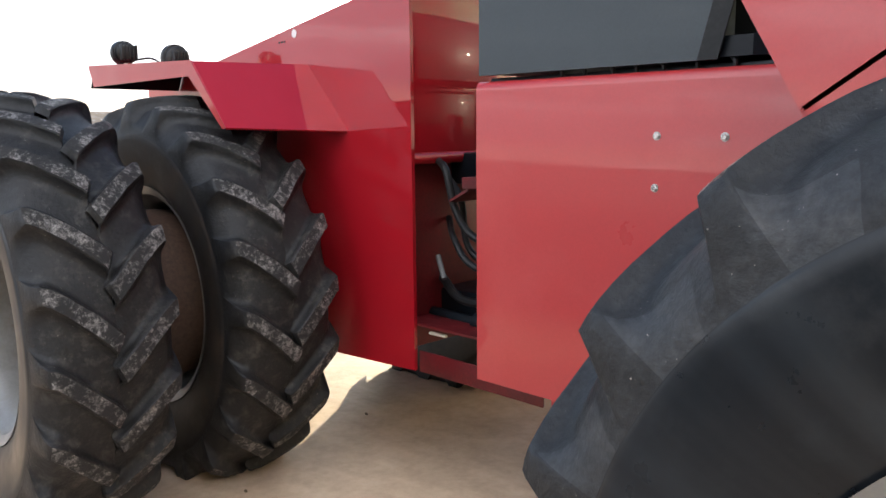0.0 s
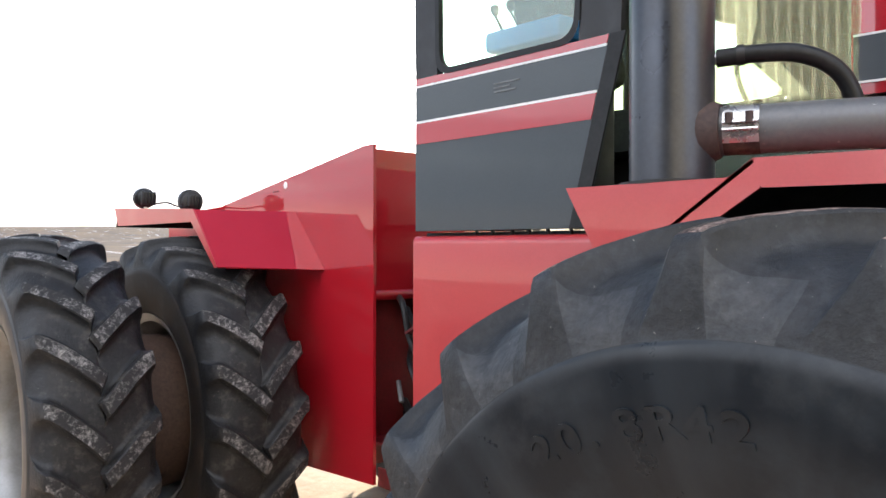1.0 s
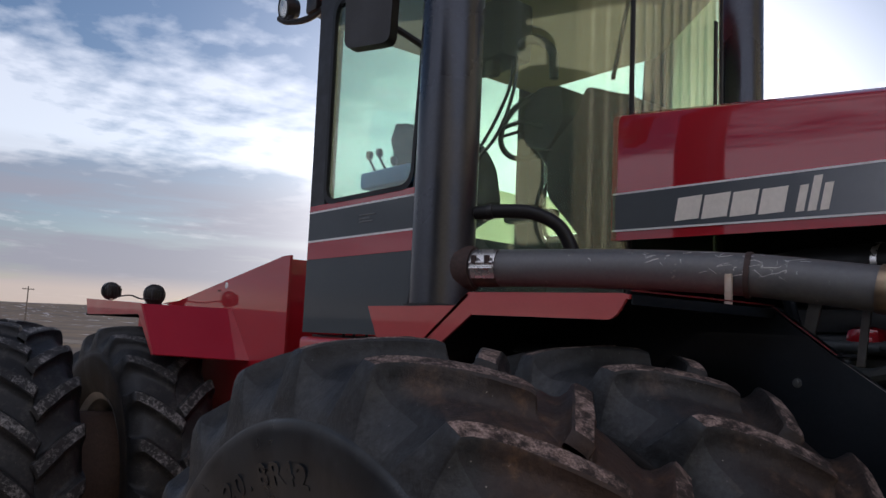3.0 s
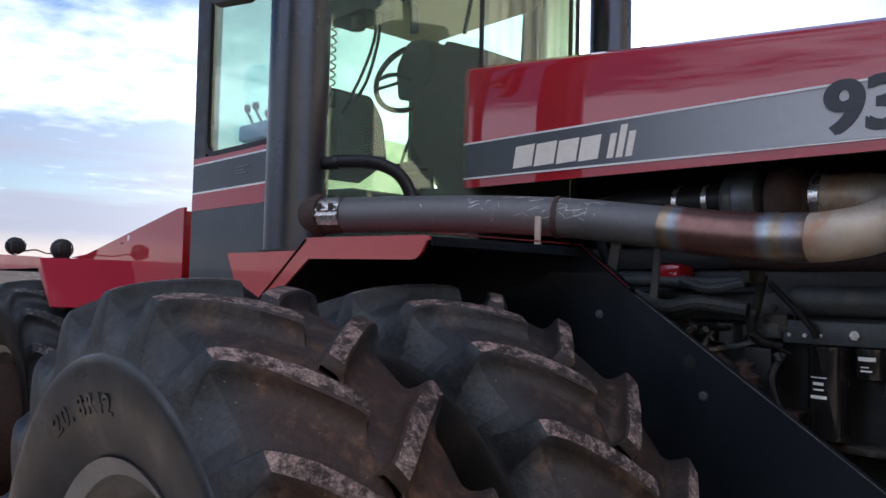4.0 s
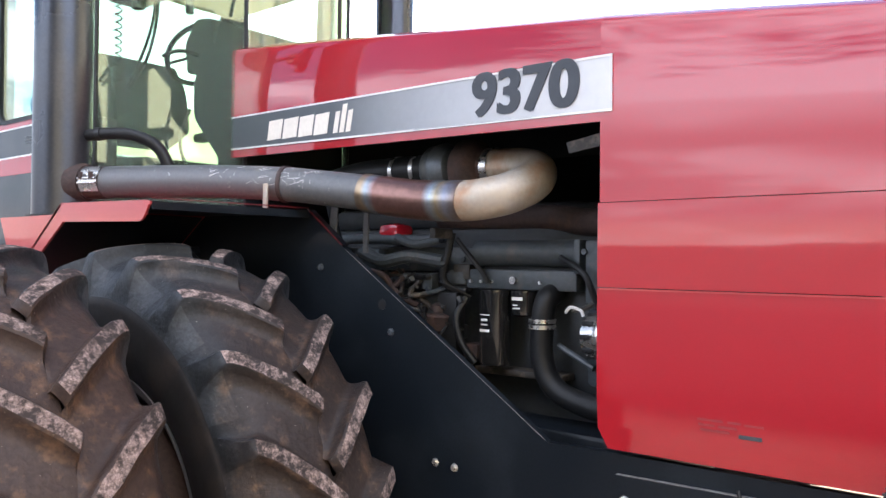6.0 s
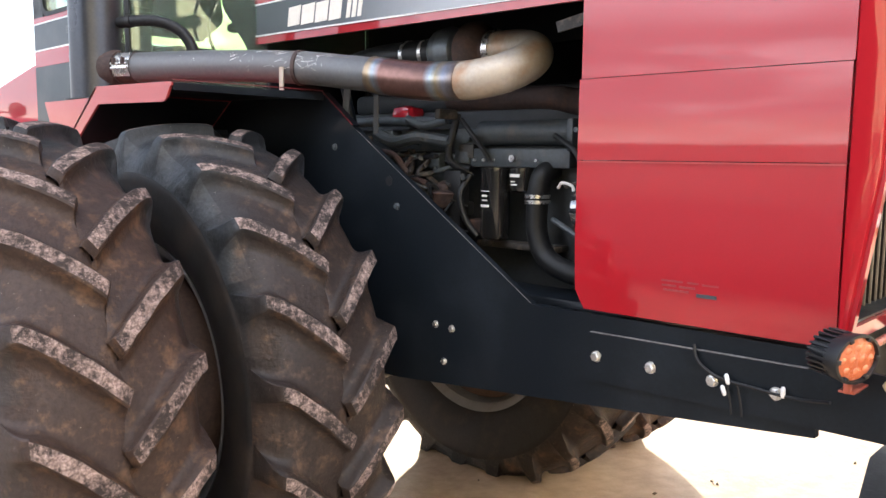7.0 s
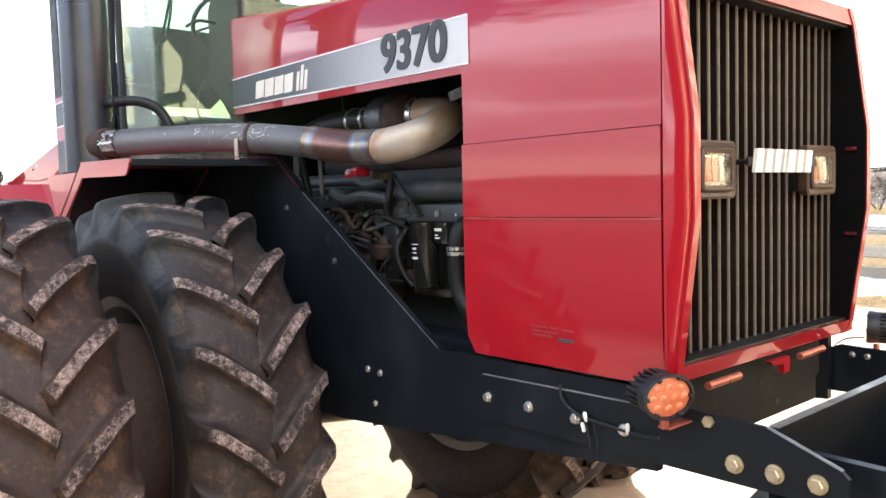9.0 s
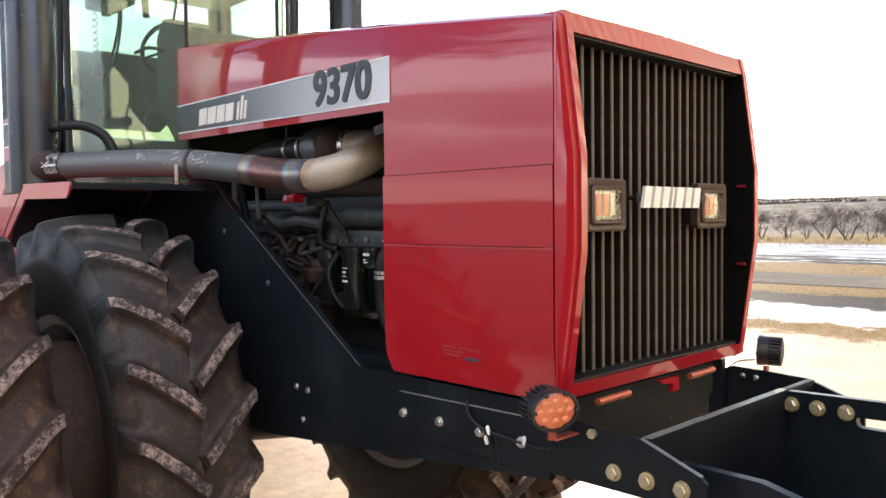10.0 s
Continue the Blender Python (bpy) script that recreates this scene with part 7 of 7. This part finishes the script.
for y0, y1 in ((-0.42, -0.24), (0.16, 0.34)):
    part("hood_hinge", rod((2.395, y0, 1.256), (2.395, y1, 1.258), 0.012, 12), COPPER, tractor, "copper coloured hinge pin")
part("hood_catch", prism([(-0.07, 1.275), (0.06, 1.275), (0.06, 1.225), (0.02, 1.222), (0.02, 1.255), (-0.05, 1.26)], 2.39, 2.41, "x"), RED, tractor)

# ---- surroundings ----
UNLIT_INSIDE = surface("unlit_shed_inside", (0.030, 0.028, 0.024), (0.045, 0.042, 0.036), 0.9, scale=1, fine_amount=0.3)


def shed():
    """A cream corrugated steel shed across the yard, seen mirrored in the cab glass."""
    sh = thing("steel_shed", "cream corrugated steel farm shed across the yard", "shed")
    bm = bmesh.new()
    x0, x1, z1 = 4.7, 20.0, 8.5
    pts, x = [], x0
    while x < x1:
        pts += [(x, 0.0), (x + 0.22, 0.0), (x + 0.245, 0.035), (x + 0.285, 0.035), (x + 0.31, 0.0)]
        x += 0.31
    lo, hi = [bm.verts.new((px, -9.5 + d, 0)) for px, d in pts], [bm.verts.new((px, -9.5 + d, z1)) for px, d in pts]
    for i in range(len(pts) - 1):
        bm.faces.new((lo[i], lo[i + 1], hi[i + 1], hi[i])).material_index = int(i % 5 in (1, 2, 3))
    part("ribbed_wall", finish(bm), [SIDING, SUNLIT_RIB], sh, smooth=False)
    part("shed_body", box((4.7, -22, 0), (20.2, -9.52, 8.5), 0.01), SIDING, sh)
    # an unseen open doorway is added; its shade is painted into near-black walls
    part("inner_wall", box((1.0, -22, 0), (4.68, -21.8, 8.4), 0.01), UNLIT_INSIDE, sh, "inside of an added doorway, its shade put into the colour")
    part("inner_wall", box((4.60, -21.8, 0), (4.68, -9.6, 8.4), 0.01), UNLIT_INSIDE, sh)
    part("side_wall", box((1.0, -21.8, 0), (1.12, -9.6, 8.4), 0.01), UNLIT_INSIDE, sh)
    part("shed_floor", box((1.12, -21.8, 0.0), (4.60, -9.6, 0.02), 0.002), UNLIT_INSIDE, sh)
    part("shed_ceiling", box((1.0, -22, 8.40), (4.68, -9.5, 8.48), 0.01), UNLIT_INSIDE, sh)
    part("shed_roof", prism([(-22.4, 8.4), (-9.2, 8.4), (-9.2, 8.5), (-16, 10.6), (-22.4, 8.5)], 0.9, 20.5, "x", 0.01), SIDING, sh)


shed()


def bin_house():
    """A second ribbed steel building off the tractor's far front corner; it shows only as a mirror image in the windshield."""
    sh = thing("steel_barn", "tan ribbed steel barn beyond the tractor's far side", "barn")
    bm = bmesh.new()
    y, pts = 3.0, []
    while y < 24:
        pts += [(y, 0.0), (y + 0.22, 0.0), (y + 0.25, -0.05), (y + 0.30, -0.05), (y + 0.33, 0.0)]
        y += 0.33
    lo, hi = [bm.verts.new((7.5 + d, py, 0)) for py, d in pts], [bm.verts.new((7.5 + d, py, 13.0)) for py, d in pts]
    for i in range(len(pts) - 1):
        bm.faces.new((lo[i], lo[i + 1], hi[i + 1], hi[i])).material_index = int(i % 5 in (1, 2, 3))
    part("ribbed_wall", finish(bm), [BARN_SIDING, SUNLIT_RIB], sh, smooth=False)
    part("barn_body", box((7.52, 3, 0), (20, 24.2, 13.0), 0.01), BARN_SIDING, sh)


bin_house()


def bare_tree(seed, height):
    """A leafless tree: several tapering stems, forked limbs and a haze of fine twigs."""
    rnd = random.Random(seed)
    trunk, twigs = bmesh.new(), bmesh.new()

    def grow(bm, p, d, length, r, depth):
        pts, rad, q = [p], [r], p
        for i in range(3):
            d = (d + Vector((rnd.uniform(-1, 1), rnd.uniform(-1, 1), rnd.uniform(-0.5, 0.8))) * 0.22).normalized()
            q = q + d * length / 3
            pts.append(q)
            rad.append(max(r * (1 - 0.19 * (i + 1)), 0.004))
        add_tube(bm, pts, rad, 6 if depth < 2 else 3, caps=False)
        if depth < 6:
            for k in range(3 if depth < 5 else 2):
                side = Vector((rnd.uniform(-1, 1), rnd.uniform(-1, 1), rnd.uniform(-0.25, 0.6))).normalized()
                grow(twigs if depth > 0 else bm, pts[rnd.choice((1, 2, 3, 3))], (d * 0.75 + side * 0.9).normalized(), length * rnd.uniform(0.56, 0.82), rad[-1] * 0.66, depth + 1)

    lean = rnd.uniform(0, 6)
    for k in range(2):
        out = Vector((math.cos(lean + 3 * k), math.sin(lean + 3 * k), 0))
        grow(trunk, out * 0.06 + Vector((0, 0, -0.1)), (out * rnd.uniform(0.2, 0.5) + Vector((0, 0, 1))).normalized(), height * 0.30, height * 0.015, 0)
    return trunk, twigs


def trees():
    made = []
    for seed, h in ((3, 4.1), (8, 4.8)):
        tr = thing("bare_tree", "leafless grey tree with fine twigs in dry grass", "tree", "bare trees beyond the road")
        tk, tw = bare_tree(seed, h)
        part("trunk", tk, BARK, tr)
        part("crown", tw, BARK, tr)
        made.append(tr)
    spots = [(-21.6, 57.2, 0, 0.9), (-19.0, 58.0, 1, 1.0), (-17.3, 57.4, 1, 1.05), (-15.9, 60.8, 0, 0.8), (-14.2, 58.3, 1, 1.0), (-20.2, 61.5, 0, 0.7), (-24.0, 58.5, 1, 0.9), (-27.5, 60.0, 0, 1.0), (-16.4, 63.0, 0, 0.6), (-12.0, 58.0, 0, 0.9), (-31.0, 62.0, 1, 0.9), (-13.0, 63.5, 1, 0.6), (-22.8, 64.0, 1, 0.55), (-18.2, 66.0, 0, 0.5), (-9.5, 60.0, 1, 0.9), (-7.0, 62.0, 0, 1.0), (-18.1, 59.0, 0, 0.8), (-16.0, 57.8, 0, 0.75), (-20.6, 58.4, 1, 0.7), (-22.6, 60.0, 0, 0.85), (-15.0, 62.0, 1, 0.8), (-25.8, 62.0, 1, 0.8)]
    for i, (x, y, k, size) in enumerate(spots):
        m = pose(x, y, ground_height(x, y), 0, 0, 70 * i) @ Matrix.Diagonal((size, size, size, 1))
        if i < 2:
            made[k].matrix_basis = m
        else:
            copy_thing(made[k], m)


trees()


def far_woods():
    """Thin leafless scrub and shelter belts along the skyline."""
    rnd = random.Random(21)
    verts, faces = [], []
    for i in range(1500):
        a = rnd.uniform(0, 2 * math.pi)
        if -0.35 < math.sin(a) < 0.75 and math.cos(a) < 0:
            continue
        r = rnd.uniform(640, 980)
        x, y = r * math.cos(a), r * math.sin(a)
        if noise.noise((x / 190, y / 190, 0.5)) < 0.2:
            continue
        for k in range(14):
            px, py = x + rnd.uniform(-14, 14), y + rnd.uniform(-4, 4)
            z, h, w, b = ground_height(px, py), rnd.uniform(0.6, 2.2), rnd.uniform(0.8, 2.0), rnd.uniform(0, math.pi)
            n = len(verts)
            verts += [(px - w * math.cos(b), py - w * math.sin(b), z - 0.3), (px + w * math.cos(b), py + w * math.sin(b), z - 0.3), (px + w * 0.8 * math.cos(b), py + w * 0.8 * math.sin(b), z + h * 0.7), (px, py, z + h), (px - w * 0.9 * math.cos(b), py - w * 0.9 * math.sin(b), z + h * 0.6)]
            faces.append((n, n + 1, n + 2, n + 3, n + 4))
    me = bpy.data.meshes.new("far_scrub")
    me.from_pydata(verts, [], faces)
    me.materials.append(BARK)
    tagged(new("far_scrub", me), "low grey leafless scrub along the far fields", "scrub", kind="stuff")


far_woods()


def utility_pole(x, y, h):
    p = thing("utility_pole", "weathered wooden utility pole with one crossarm", "utility pole", "utility poles across the field")
    z = ground_height(x, y) - 0.3
    part("pole_shaft", tube([(0, 0, 0), (0, 0, h)], [0.17, 0.11], 10), TIMBER, p)
    part("crossarm", box((-1.3, -0.07, h - 0.75), (1.3, 0.07, h - 0.58), 0.01), TIMBER, p)
    for dx in (-1.15, -0.6, 0.6, 1.15):
        part("insulator", lathe([(0, 0.04), (0.06, 0.07), (0.14, 0.05), (0.16, 0.01)], (dx, 0, h - 0.58), (0, 0, 1), 8), PLASTIC, p)
    p.matrix_basis = pose(x, y, z, 0, 0, 100)
    return p


utility_pole(-196, 40, 9.5)


def dry_grass():
    """Tufts of dead grass: along the yard's edge, on the road bank and round the trees."""
    rnd = random.Random(5)
    verts, faces = [], []
    for x0, x1, ym, spread, count, tall, wide in ((-7, 5, 10.7, 0.5, 7000, 0.06, 0.004), (-12, 2, 17.0, 0.7, 3000, 0.07, 0.006), (-16, 0, 25.5, 1.6, 4000, 0.08, 0.008), (-34, -4, 58, 5.5, 9000, 0.30, 0.022)):
        for i in range(count):
            x, y = rnd.uniform(x0, x1), rnd.gauss(ym, spread)
            if noise.noise((x * 1.3, y * 1.3, 2.0)) < -0.15:
                continue
            h, a, w = tall * rnd.uniform(0.35, 1.2), rnd.uniform(0, math.pi), wide * rnd.uniform(0.6, 1.3)
            lx, ly = rnd.uniform(-0.8, 0.8) * h, rnd.uniform(-0.8, 0.8) * h
            k = len(verts)
            verts += [(x - w * math.cos(a), y - w * math.sin(a), 0), (x + w * math.cos(a), y + w * math.sin(a), 0), (x + lx, y + ly, h)]
            faces.append((k, k + 1, k + 2))
    me = bpy.data.meshes.new("dry_grass")
    me.from_pydata(verts, [], faces)
    me.materials.append(STRAW)
    tagged(new("dry_grass", me), "dead straw-coloured grass along the yard edge and road bank", "grass", kind="stuff")


STRAW = surface("straw", (0.56, 0.43, 0.22), (0.66, 0.53, 0.30), 0.9, scale=3, fine_amount=0.2, bump=0)
dry_grass()


CLOD = surface("tan_clod", (0.24, 0.18, 0.12), (0.34, 0.26, 0.18), 0.95, scale=20, fine_amount=0.3)


def yard_stones():
    """Small stones and clods scattered over the packed dirt."""
    rnd = random.Random(9)
    bm = bmesh.new()
    for i in range(130):
        x, y, r = rnd.uniform(-6, 4), rnd.uniform(-4, 8), rnd.uniform(0.005, 0.015)
        m = Matrix.Translation((x, y, r * 0.3)) @ Euler((rnd.random() * 6, rnd.random() * 6, 0)).to_matrix().to_4x4() @ Matrix.Diagonal((r, r * rnd.uniform(0.5, 1), r * 0.6, 1))
        bmesh.ops.create_icosphere(bm, subdivisions=1, radius=1, matrix=m)
    tagged(new("yard_stones", mesh_of("yard_stones", finish(bm), CLOD)), "small tan stones and clods on the packed dirt", "stones", kind="stuff")


yard_stones()
